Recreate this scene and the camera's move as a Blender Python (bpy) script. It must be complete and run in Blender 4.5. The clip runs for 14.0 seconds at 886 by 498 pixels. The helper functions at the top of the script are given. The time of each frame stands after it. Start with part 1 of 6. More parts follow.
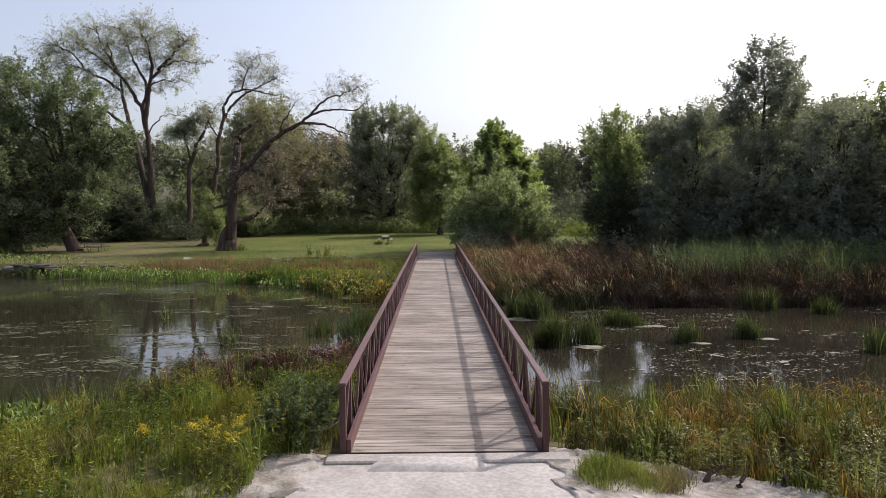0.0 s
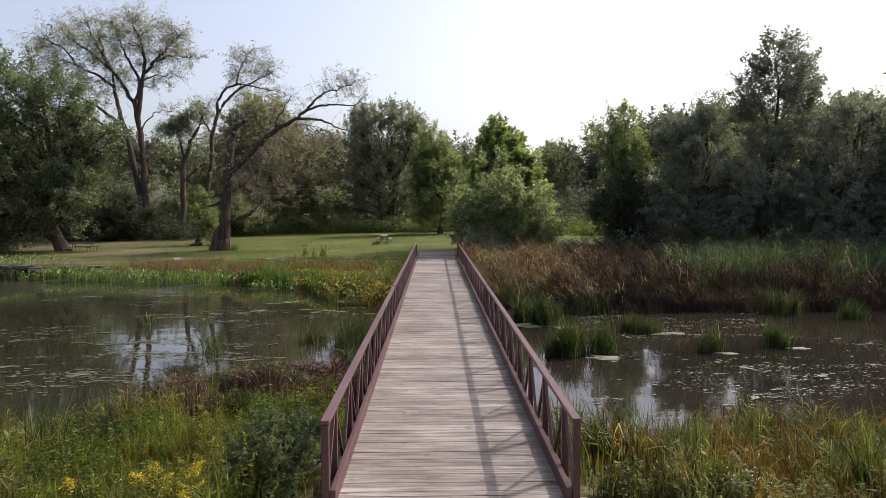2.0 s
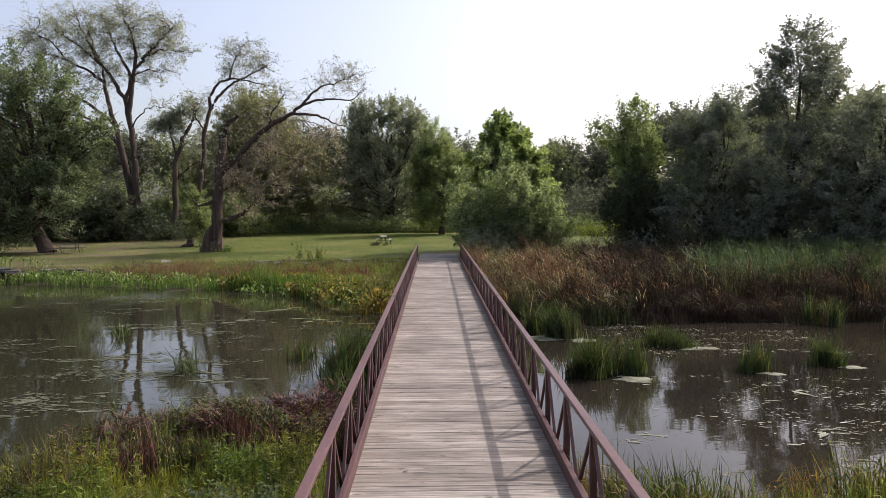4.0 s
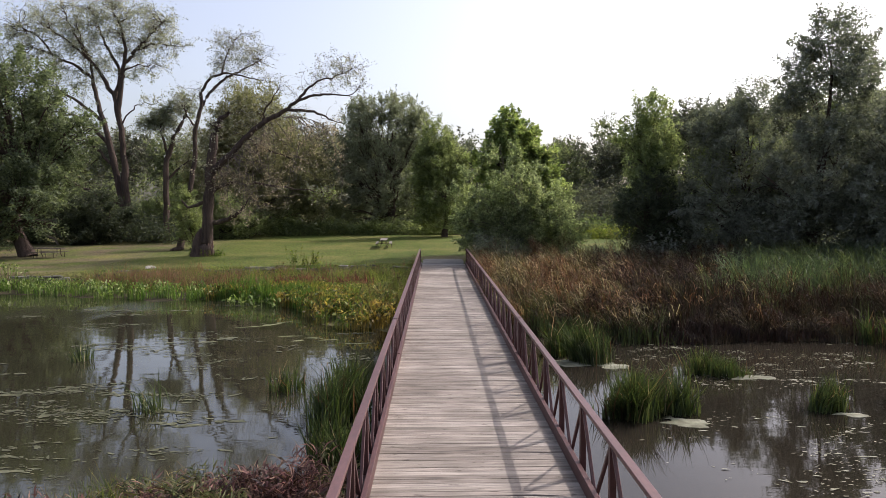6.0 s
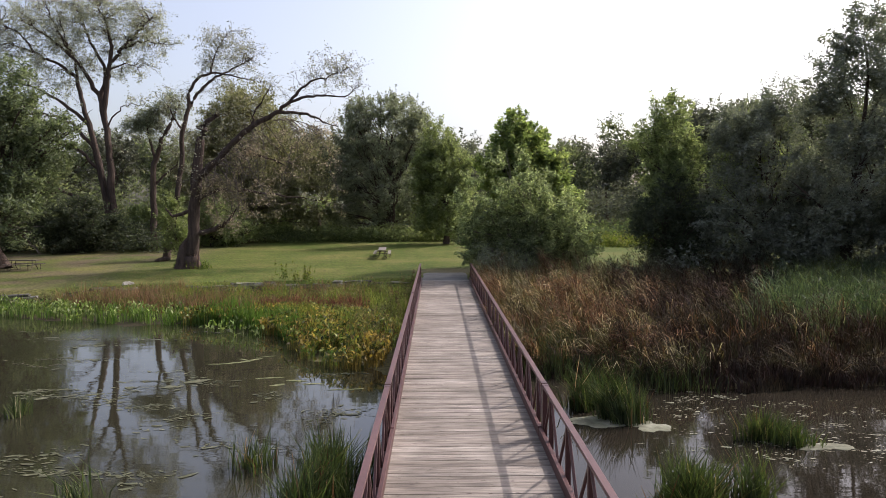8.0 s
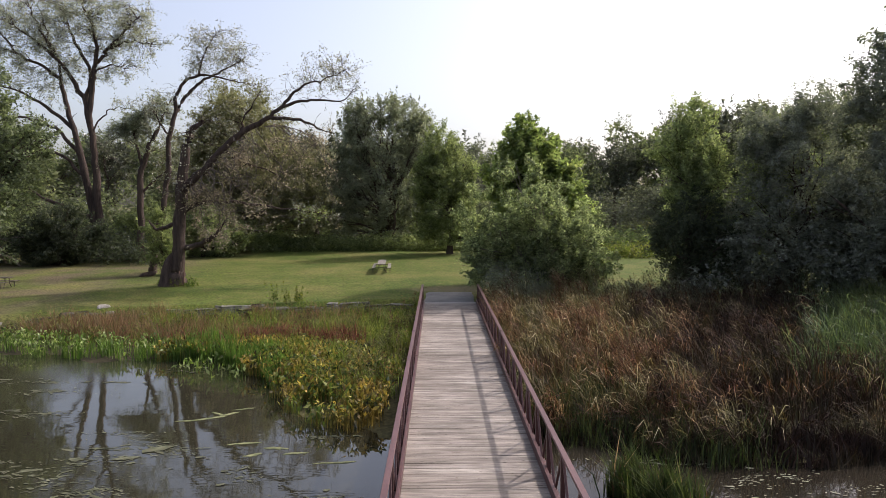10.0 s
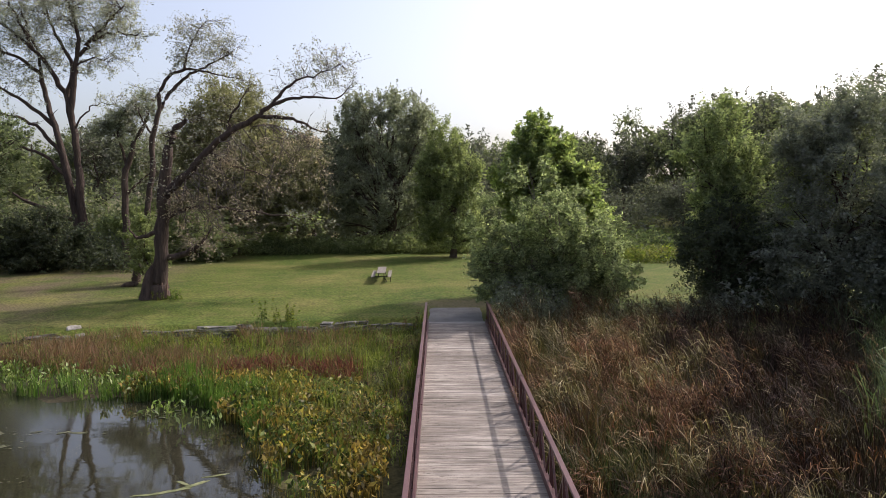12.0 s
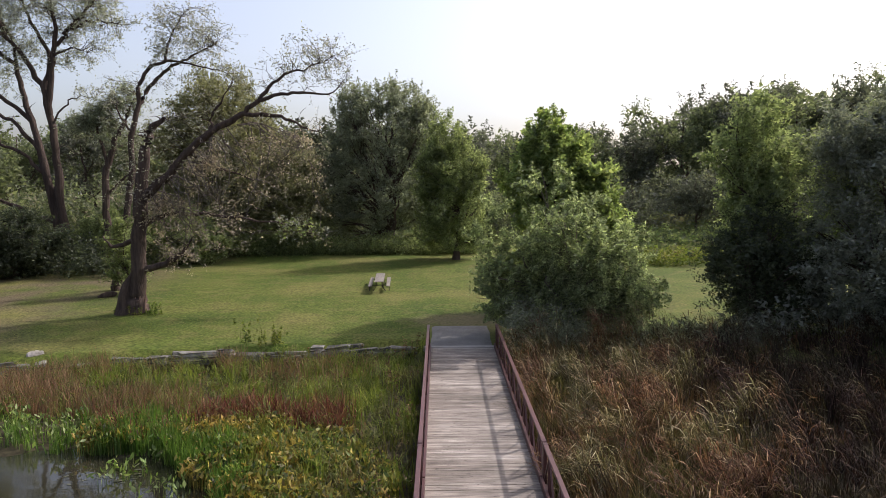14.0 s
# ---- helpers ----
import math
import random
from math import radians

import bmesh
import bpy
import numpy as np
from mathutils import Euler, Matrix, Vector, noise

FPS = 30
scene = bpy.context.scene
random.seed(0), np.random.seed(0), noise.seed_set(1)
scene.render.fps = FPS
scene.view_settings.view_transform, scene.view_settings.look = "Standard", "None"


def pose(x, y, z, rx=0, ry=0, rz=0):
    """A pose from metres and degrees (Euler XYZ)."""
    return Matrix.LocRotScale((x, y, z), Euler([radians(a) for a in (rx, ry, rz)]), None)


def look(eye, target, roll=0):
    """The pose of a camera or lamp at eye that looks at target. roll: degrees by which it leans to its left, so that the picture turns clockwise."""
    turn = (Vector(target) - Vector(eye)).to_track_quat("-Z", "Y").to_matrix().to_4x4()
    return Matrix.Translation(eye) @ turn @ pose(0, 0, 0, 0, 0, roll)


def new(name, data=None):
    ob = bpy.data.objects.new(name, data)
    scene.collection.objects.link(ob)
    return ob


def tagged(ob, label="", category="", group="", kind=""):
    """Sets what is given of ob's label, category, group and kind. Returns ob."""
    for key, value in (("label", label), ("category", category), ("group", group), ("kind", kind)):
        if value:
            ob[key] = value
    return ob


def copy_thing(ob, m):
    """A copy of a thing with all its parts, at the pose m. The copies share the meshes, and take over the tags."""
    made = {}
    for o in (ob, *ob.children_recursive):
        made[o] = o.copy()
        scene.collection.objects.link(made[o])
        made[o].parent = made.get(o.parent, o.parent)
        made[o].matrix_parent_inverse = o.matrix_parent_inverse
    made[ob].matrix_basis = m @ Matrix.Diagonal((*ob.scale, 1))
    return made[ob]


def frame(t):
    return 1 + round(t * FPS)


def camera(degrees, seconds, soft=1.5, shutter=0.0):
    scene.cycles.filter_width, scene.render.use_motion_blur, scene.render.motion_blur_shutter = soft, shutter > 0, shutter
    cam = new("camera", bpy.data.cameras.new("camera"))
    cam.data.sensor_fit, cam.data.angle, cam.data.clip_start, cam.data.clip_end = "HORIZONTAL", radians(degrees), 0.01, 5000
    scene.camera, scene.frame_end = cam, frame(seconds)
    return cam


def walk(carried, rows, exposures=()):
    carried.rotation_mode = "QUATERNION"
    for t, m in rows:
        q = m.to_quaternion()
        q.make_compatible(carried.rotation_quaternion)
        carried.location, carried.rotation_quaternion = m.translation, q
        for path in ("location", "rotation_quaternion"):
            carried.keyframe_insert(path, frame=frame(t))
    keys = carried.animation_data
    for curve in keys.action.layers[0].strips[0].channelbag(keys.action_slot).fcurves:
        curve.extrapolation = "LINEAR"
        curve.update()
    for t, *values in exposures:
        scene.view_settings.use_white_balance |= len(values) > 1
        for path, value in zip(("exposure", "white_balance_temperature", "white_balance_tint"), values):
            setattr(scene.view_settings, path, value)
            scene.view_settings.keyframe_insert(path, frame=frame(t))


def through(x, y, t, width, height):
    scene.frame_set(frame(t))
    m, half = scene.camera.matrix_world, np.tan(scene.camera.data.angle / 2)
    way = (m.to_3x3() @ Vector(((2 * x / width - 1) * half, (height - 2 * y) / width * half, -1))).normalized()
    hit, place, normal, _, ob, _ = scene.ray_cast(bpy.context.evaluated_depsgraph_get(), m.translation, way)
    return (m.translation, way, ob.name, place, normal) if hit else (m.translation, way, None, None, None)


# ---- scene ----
cam = camera(65.5, 14.0, 0.85)
# seconds, place in metres, then yaw, pitch and lean in degrees
ROWS = [
    (0.0, -0.131, -10.510, 3.780, -0.694, -3.347, -0.343),
    (0.5, -0.134, -10.060, 3.769, -0.699, -3.374, -0.354),
    (1.0, -0.136, -9.564, 3.752, -0.703, -3.402, -0.354),
    (1.5, -0.162, -9.028, 3.741, -0.719, -3.431, -0.343),
    (2.0, -0.191, -8.445, 3.741, -0.724, -3.438, -0.343),
    (2.5, -0.220, -7.831, 3.745, -0.718, -3.469, -0.331),
    (3.0, -0.248, -7.155, 3.749, -0.722, -3.479, -0.320),
    (5.5, -0.496, -3.186, 3.744, -0.681, -3.464, -0.287),
    (6.0, -0.552, -2.312, 3.905, -0.663, -3.480, -0.275),
    (6.5, -0.562, -1.375, 4.089, -0.624, -3.474, -0.287),
    (7.0, -0.550, -0.472, 4.218, -0.629, -3.504, -0.253),
    (7.5, -0.564, 0.427, 4.412, -0.612, -3.545, -0.242),
    (8.0, -0.589, 1.335, 4.669, -0.584, -3.576, -0.253),
    (10.5, -0.751, 6.020, 5.873, -0.434, -3.769, -0.287),
    (11.0, -0.805, 6.994, 6.117, -0.418, -3.941, -0.309),
    (11.5, -0.867, 7.957, 6.366, -0.401, -4.159, -0.320),
    (12.0, -0.923, 8.935, 6.601, -0.385, -4.423, -0.354),
    (12.5, -0.977, 9.920, 6.855, -0.369, -4.688, -0.354),
    (13.0, -1.017, 10.892, 7.106, -0.353, -4.954, -0.376),
    (13.5, -1.036, 11.848, 7.377, -0.348, -5.232, -0.388),
    (14.0, -1.049, 12.814, 7.647, -0.344, -5.489, -0.410),
]
walk(cam, [(t, pose(x, y, z, 90 + pitch, -lean, yaw)) for t, x, y, z, yaw, pitch, lean in ROWS],
     [(0, 0.55, 6400, 17), (5, 0.62, 6380, 17), (10, 0.61, 6370, 17), (14, 0.6, 6320, 17)])

# ---- light ----
SUN_AZ, SUN_EL = 57.0, 41.0          # degrees clockwise from the bridge's line, degrees above the horizon
world = bpy.data.worlds.new("sky")
scene.world = world
world.use_nodes = True
wn = world.node_tree
wn.nodes.clear()
sky = wn.nodes.new("ShaderNodeTexSky")
sky.sky_type = "NISHITA"
sky.sun_disc = False
sky.sun_elevation, sky.sun_rotation = radians(SUN_EL), radians(SUN_AZ)
sky.air_density, sky.dust_density, sky.ozone_density = 1.0, 4.0, 1.0
bg = wn.nodes.new("ShaderNodeBackground")
bg.inputs["Strength"].default_value = 0.15
wo = wn.nodes.new("ShaderNodeOutputWorld")
haze = wn.nodes.new("ShaderNodeHueSaturation")
haze.inputs["Saturation"].default_value = 0.68
wn.links.new(sky.outputs[0], haze.inputs["Color"])
wn.links.new(haze.outputs[0], bg.inputs["Color"])
wn.links.new(bg.outputs[0], wo.inputs["Surface"])

sun_data = bpy.data.lights.new("sun", "SUN")
sun_data.energy, sun_data.angle, sun_data.color = 2.55, radians(0.6), (1.0, 0.955, 0.89)
sun = new("sun", sun_data)
sa, se = radians(SUN_AZ), radians(SUN_EL)
SUN_WAY = Vector((math.sin(sa) * math.cos(se), math.cos(sa) * math.cos(se), math.sin(se)))
sun.matrix_world = look(SUN_WAY * 80, (0, 0, 0))

# ---- materials ----
def material(name):
    m = bpy.data.materials.new(name)
    m.use_nodes = True
    nt = m.node_tree
    nt.nodes.clear()
    out = nt.nodes.new("ShaderNodeOutputMaterial")

    def node(kind, **kw):
        n = nt.nodes.new("ShaderNode" + kind)
        for k, v in kw.items():
            n.inputs[k.replace("_", " ")].default_value = v
        return n

    def link(a, b):
        nt.links.new(a, b)
    return m, out, node, link


def ramp(node, link, source, stops):
    r = node("ValToRGB")
    e = r.color_ramp.elements
    while len(e) < len(stops):
        e.new(0.5)
    for el, (p, c) in zip(e, stops):
        el.position, el.color = p, (*c, 1)
    link(source, r.inputs[0])
    return r.outputs[0]


def mix(node, link, fac, a, b, mode="MIX"):
    n = node("Mix")
    n.data_type, n.blend_type = "RGBA", mode
    for sock, v in ((n.inputs[0], fac), (n.inputs[6], a), (n.inputs[7], b)):
        if isinstance(v, (int, float)):
            sock.default_value = v
        elif isinstance(v, tuple):
            sock.default_value = (*v, 1)
        else:
            link(v, sock)
    return n.outputs[2]


def place_noise(node, link, scale, detail=4.0, stretch=(1, 1, 1)):
    g = node("NewGeometry")
    mp = node("Mapping")
    mp.inputs["Scale"].default_value = stretch
    link(g.outputs["Position"], mp.inputs["Vector"])
    n = node("TexNoise", Scale=scale, Detail=detail)
    link(mp.outputs[0], n.inputs["Vector"])
    return n.outputs[0]


def leafy(name, colours, through=0.35, patch=0.35, patch_colours=None, gloss=0.025, gain=1.2, sat=1.02, spread=0.32, drifts=(0.42, 0.6), blot=0.25):
    """Leaves and blades: colours by piece, a second set in drifts, light passing through."""
    m, out, node, link = material(name)
    g = node("NewGeometry")
    n = len(colours)
    c = ramp(node, link, g.outputs["Random Per Island"], [(i / max(1, n - 1), k) for i, k in enumerate(colours)])
    if patch_colours:
        k = len(patch_colours)
        c2 = ramp(node, link, g.outputs["Random Per Island"], [(i / max(1, k - 1), q) for i, q in enumerate(patch_colours)])
        drift = place_noise(node, link, patch, 3.0)
        f = ramp(node, link, drift, [(drifts[0], (0, 0, 0)), (drifts[1], (1, 1, 1))])
        c = mix(node, link, f, c, c2)
    v = place_noise(node, link, 1.7 if blot < 0.3 else 0.9, 2.0)
    hs = node("HueSaturation", Saturation=sat)
    mv = node("MapRange", From_Min=0.3, From_Max=0.7, To_Min=1.0 - blot, To_Max=1.0 + blot)
    link(v, mv.inputs["Value"])
    own = node("Math")
    own.operation = "MULTIPLY"
    own.inputs[1].default_value = 37.7
    link(g.outputs["Random Per Island"], own.inputs[0])
    fr = node("Math")
    fr.operation = "FRACT"
    link(own.outputs[0], fr.inputs[0])
    mo = node("MapRange", To_Min=1.0 - spread, To_Max=1.0 + spread)
    link(fr.outputs[0], mo.inputs["Value"])
    both = node("Math")
    both.operation = "MULTIPLY"
    link(mv.outputs[0], both.inputs[0])
    link(mo.outputs[0], both.inputs[1])
    link(both.outputs[0], hs.inputs["Value"])
    link(c, hs.inputs["Color"])
    d = node("BsdfDiffuse")
    t = node("BsdfTranslucent")
    gl = node("BsdfGlossy", Roughness=0.6)
    link(hs.outputs[0], d.inputs["Color"])
    warm = mix(node, link, 0.4, hs.outputs[0], (0.55, 0.6, 0.12), "OVERLAY")
    bright = node("HueSaturation", Saturation=1.0, Value=gain)
    link(warm, bright.inputs["Color"])
    link(bright.outputs[0], t.inputs["Color"])
    ms = node("MixShader", Fac=through)
    link(d.outputs[0], ms.inputs[1])
    link(t.outputs[0], ms.inputs[2])
    m2 = node("MixShader", Fac=gloss)
    link(ms.outputs[0], m2.inputs[1])
    link(gl.outputs[0], m2.inputs[2])
    link(m2.outputs[0], out.inputs["Surface"])
    return m


def solid(name, colours, scale, rough=0.8, bump=0.3, bump_scale=None, stretch=(1, 1, 1), vary=0.0, depth=0.02, metallic=0.0, spec=0.3):
    """A surface in two scales of mottling with relief; vary: differences from piece to piece."""
    m, out, node, link = material(name)
    n1 = place_noise(node, link, scale, 6.0, stretch)
    k = len(colours)
    c = ramp(node, link, n1, [(0.3 + 0.4 * i / max(1, k - 1), q) for i, q in enumerate(colours)])
    n2 = place_noise(node, link, bump_scale or scale * 6, 5.0, stretch)
    c = mix(node, link, 0.35, c, ramp(node, link, n2, [(0.3, (0.25, 0.25, 0.25)), (0.7, (0.75, 0.75, 0.75))]), "OVERLAY")
    if vary:
        oi = node("ObjectInfo")
        hs = node("HueSaturation")
        mv = node("MapRange", To_Min=1 - vary, To_Max=1 + vary)
        link(oi.outputs["Random"], mv.inputs["Value"])
        link(mv.outputs[0], hs.inputs["Value"])
        link(c, hs.inputs["Color"])
        c = hs.outputs[0]
    p = node("BsdfPrincipled", Roughness=rough, Metallic=metallic)
    p.inputs["Specular IOR Level"].default_value = spec
    link(c, p.inputs["Base Color"])
    b = node("Bump", Strength=bump, Distance=depth)
    link(n2, b.inputs["Height"])
    link(b.outputs[0], p.inputs["Normal"])
    link(p.outputs[0], out.inputs["Surface"])
    return m


def water_material():
    m, out, node, link = material("pond_water")
    n1 = place_noise(node, link, 0.12, 4.0)
    c = ramp(node, link, n1, [(0.35, (0.018, 0.0148, 0.0105)), (0.65, (0.028, 0.0232, 0.0162))])
    g = node("NewGeometry")
    sx = node("SeparateXYZ")
    link(g.outputs["Position"], sx.inputs[0])
    clear = node("MapRange", From_Min=3.0, From_Max=-3.0)
    link(sx.outputs[0], clear.inputs["Value"])
    c = mix(node, link, clear.outputs[0], c, (0.028, 0.0262, 0.0155))
    p = node("BsdfPrincipled")
    # a breeze roughens the water below the far western shore
    wy = node("MapRange", From_Min=23.0, From_Max=30.0)
    link(sx.outputs[1], wy.inputs["Value"])
    wx = node("MapRange", From_Min=-12.5, From_Max=-16.0)
    link(sx.outputs[0], wx.inputs["Value"])
    breeze = node("Math")
    breeze.operation = "MULTIPLY"
    link(wy.outputs[0], breeze.inputs[0])
    link(wx.outputs[0], breeze.inputs[1])
    paws = node("MapRange", From_Min=0.38, From_Max=0.58)
    link(place_noise(node, link, 0.32, 2.0, (1.0, 0.45, 1)), paws.inputs["Value"])
    gust = node("Math")
    gust.operation = "MULTIPLY"
    link(breeze.outputs[0], gust.inputs[0])
    link(paws.outputs[0], gust.inputs[1])
    rough = node("MapRange", To_Min=0.022, To_Max=0.24)
    link(gust.outputs[0], rough.inputs["Value"])
    link(rough.outputs[0], p.inputs["Roughness"])
    film = node("MapRange", To_Min=1.28, To_Max=1.6)
    link(clear.outputs[0], film.inputs["Value"])
    link(film.outputs[0], p.inputs["IOR"])
    link(c, p.inputs["Base Color"])
    rip = place_noise(node, link, 1.1, 1.0, (0.6, 1.2, 1))
    rip2 = place_noise(node, link, 7.0, 1.0, (0.45, 1.6, 1))
    add = node("Math")
    add.operation = "MULTIPLY_ADD"
    link(rip2, add.inputs[0])
    add.inputs[1].default_value = 0.16
    link(rip, add.inputs[2])
    b = node("Bump", Strength=0.1, Distance=0.04)
    link(add.outputs[0], b.inputs["Height"])
    link(b.outputs[0], p.inputs["Normal"])
    link(p.outputs[0], out.inputs["Surface"])
    return m


def ground_material():
    """Mown lawn behind the far bank, worn soil patches, mud and thatch in the marsh."""
    m, out, node, link = material("ground_cover")
    g = node("NewGeometry")
    sx = node("SeparateXYZ")
    link(g.outputs["Position"], sx.inputs[0])
    blot = place_noise(node, link, 0.16, 5.0)
    fine = place_noise(node, link, 7.0, 8.0)
    lawn = ramp(node, link, blot, [(0.3, (0.053, 0.081, 0.014)), (0.5, (0.08, 0.102, 0.02)), (0.66, (0.132, 0.128, 0.04))])
    dry = ramp(node, link, place_noise(node, link, 0.9, 6.0), [(0.5, (0, 0, 0)), (0.68, (0.5, 0.5, 0.5))])
    lawn = mix(node, link, dry, lawn, (0.15, 0.128, 0.052))
    speck = ramp(node, link, fine, [(0.32, (0.2, 0.22, 0.15)), (0.68, (0.78, 0.76, 0.7))])
    lawn = mix(node, link, 0.8, lawn, speck, "OVERLAY")
    soil = ramp(node, link, fine, [(0.3, (0.055, 0.043, 0.026)), (0.7, (0.17, 0.128, 0.08))])
    # bare ground under the trees on the lawn's west side
    wx = node("MapRange", From_Min=-19.0, From_Max=-27.0)
    link(sx.outputs[0], wx.inputs["Value"])
    wm = node("Math")
    wm.operation = "MULTIPLY"
    link(wx.outputs[0], wm.inputs[0])
    link(ramp(node, link, place_noise(node, link, 0.35, 4.0), [(0.36, (0.08, 0.08, 0.08)), (0.62, (0.9, 0.9, 0.9))]), wm.inputs[1])
    c = mix(node, link, wm.outputs[0], lawn, soil)
    # grass worn thin where the path ends
    spot = node("VectorMath")
    spot.operation = "MULTIPLY_ADD"
    link(g.outputs["Position"], spot.inputs[0])
    spot.inputs[1].default_value = (0.27, 0.46, 0.0)
    spot.inputs[2].default_value = (-0.14, -23.3, 0.0)
    far_off = node("VectorMath")
    far_off.operation = "LENGTH"
    link(spot.outputs[0], far_off.inputs[0])
    ragged = node("Math")
    ragged.operation = "ADD"
    link(far_off.outputs["Value"], ragged.inputs[0])
    link(place_noise(node, link, 1.4, 6.0), ragged.inputs[1])
    worn = node("MapRange", From_Min=1.6, From_Max=0.9, To_Max=0.85)
    link(ragged.outputs[0], worn.inputs["Value"])
    c = mix(node, link, worn.outputs[0], c, ramp(node, link, fine, [(0.3, (0.11, 0.09, 0.045)), (0.7, (0.19, 0.155, 0.085))]))
    mud = ramp(node, link, fine, [(0.3, (0.03, 0.026, 0.016)), (0.7, (0.09, 0.075, 0.04))])
    low = node("MapRange", From_Min=-0.3, From_Max=-0.62)
    link(sx.outputs[2], low.inputs["Value"])
    c = mix(node, link, low.outputs[0], c, mud)
    thatch = ramp(node, link, fine, [(0.3, (0.05, 0.045, 0.02)), (0.7, (0.13, 0.115, 0.05))])
    side = node("MapRange", From_Min=30.0, From_Max=28.0)
    link(sx.outputs[1], side.inputs["Value"])
    c = mix(node, link, side.outputs[0], c, thatch)
    p = node("BsdfPrincipled", Roughness=0.95)
    p.inputs["Specular IOR Level"].default_value = 0.15
    link(c, p.inputs["Base Color"])
    b = node("Bump", Strength=0.5, Distance=0.035)
    link(fine, b.inputs["Height"])
    link(b.outputs[0], p.inputs["Normal"])
    link(p.outputs[0], out.inputs["Surface"])
    return m


def plank_material():
    """Weathered deck boards: tone from board to board, fine grain and cracks along each board, worn and stained spots."""
    m, out, node, link = material("weathered_boards")
    oi = node("ObjectInfo")
    # the grain starts anew on every board
    g = node("NewGeometry")
    shift = node("VectorMath")
    shift.operation = "MULTIPLY"
    link(oi.outputs["Random"], shift.inputs[0])
    shift.inputs[1].default_value = (91.0, 0.0, 57.0)
    moved = node("VectorMath")
    moved.operation = "ADD"
    link(g.outputs["Position"], moved.inputs[0])
    link(shift.outputs[0], moved.inputs[1])

    def board_noise(scale, detail, stretch):
        mp = node("Mapping")
        mp.inputs["Scale"].default_value = stretch
        link(moved.outputs[0], mp.inputs["Vector"])
        n = node("TexNoise", Scale=scale, Detail=detail)
        link(mp.outputs[0], n.inputs["Vector"])
        return n.outputs[0]
    grain = board_noise(14.0, 6.0, (0.12, 4.0, 1))
    wear = board_noise(1.6, 4.0, (0.6, 0.6, 1))
    tone = ramp(node, link, oi.outputs["Random"], [(0.0, (0.176, 0.15, 0.128)), (0.35, (0.218, 0.189, 0.162)), (0.75, (0.25, 0.219, 0.19)), (1.0, (0.292, 0.26, 0.228))])
    c = mix(node, link, 0.5, tone, ramp(node, link, wear, [(0.32, (0.27, 0.26, 0.25)), (0.66, (0.74, 0.73, 0.72))]), "OVERLAY")
    c = mix(node, link, 0.6, c, ramp(node, link, grain, [(0.36, (0.16, 0.15, 0.14)), (0.62, (0.78, 0.78, 0.78))]), "OVERLAY")
    knots = board_noise(7.0, 3.0, (0.55, 1.5, 1))
    c = mix(node, link, 0.8, c, ramp(node, link, knots, [(0.28, (0.3, 0.27, 0.25)), (0.36, (1, 1, 1))]), "MULTIPLY")
    stain = place_noise(node, link, 0.8, 5.0, (0.7, 0.8, 1))
    c = mix(node, link, 0.5, c, ramp(node, link, stain, [(0.35, (0.3, 0.28, 0.26)), (0.65, (0.7, 0.7, 0.69))]), "OVERLAY")
    p = node("BsdfPrincipled", Roughness=0.8)
    p.inputs["Specular IOR Level"].default_value = 0.3
    link(c, p.inputs["Base Color"])
    b = node("Bump", Strength=0.5, Distance=0.006)
    link(grain, b.inputs["Height"])
    link(b.outputs[0], p.inputs["Normal"])
    link(p.outputs[0], out.inputs["Surface"])
    return m


GROUND = ground_material()
WATER = water_material()
PATH = solid("limestone_screenings", [(0.27, 0.25, 0.225), (0.35, 0.326, 0.298), (0.42, 0.392, 0.362)], 0.9, 0.95, 0.5, 14, depth=0.015)
GREYPATH = solid("grey_gravel", [(0.14, 0.13, 0.118), (0.22, 0.207, 0.188)], 0.8, 0.95, 0.5, 12)
CONCRETE = solid("old_concrete", [(0.27, 0.245, 0.215), (0.36, 0.33, 0.3)], 1.5, 0.9, 0.3, 18)
PLANK = plank_material()
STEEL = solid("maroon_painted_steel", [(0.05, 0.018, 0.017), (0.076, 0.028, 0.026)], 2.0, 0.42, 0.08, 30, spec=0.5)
KERBSTEEL = solid("mid_maroon_paint", [(0.062, 0.024, 0.023), (0.1, 0.046, 0.042)], 1.5, 0.5, 0.12, 20, (1, 0.3, 1), spec=0.4)
STEELTOP = solid("paler_maroon_paint", [(0.085, 0.035, 0.032), (0.128, 0.06, 0.054)], 1.2, 0.42, 0.1, 25, (1, 0.4, 1), spec=0.45)
DARKSTEEL = solid("dark_steel", [(0.03, 0.02, 0.02), (0.05, 0.035, 0.03)], 2.0, 0.6, 0.1, 20)
STONE = solid("grey_limestone", [(0.055, 0.052, 0.042), (0.115, 0.107, 0.092), (0.2, 0.188, 0.165)], 1.6, 0.9, 0.7, 9, vary=0.4, depth=0.04)
BARK = solid("furrowed_bark", [(0.048, 0.033, 0.027), (0.108, 0.076, 0.06)], 1.5, 0.95, 1.0, 7, (3.0, 3.0, 0.3), depth=0.13)
DARKWOOD = solid("dark_table_boards", [(0.07, 0.058, 0.05), (0.13, 0.11, 0.095)], 2.0, 0.85, 0.3, 14, (0.3, 4, 1))
SPLITWOOD = solid("splintered_heartwood", [(0.13, 0.075, 0.055), (0.25, 0.16, 0.12)], 3.0, 0.9, 0.6, 12, (3.0, 3.0, 0.3))
PALEBARK = solid("grey_brown_bark", [(0.1, 0.08, 0.065), (0.2, 0.165, 0.135)], 1.5, 0.95, 0.9, 7, (3.0, 3.0, 0.4), depth=0.05)
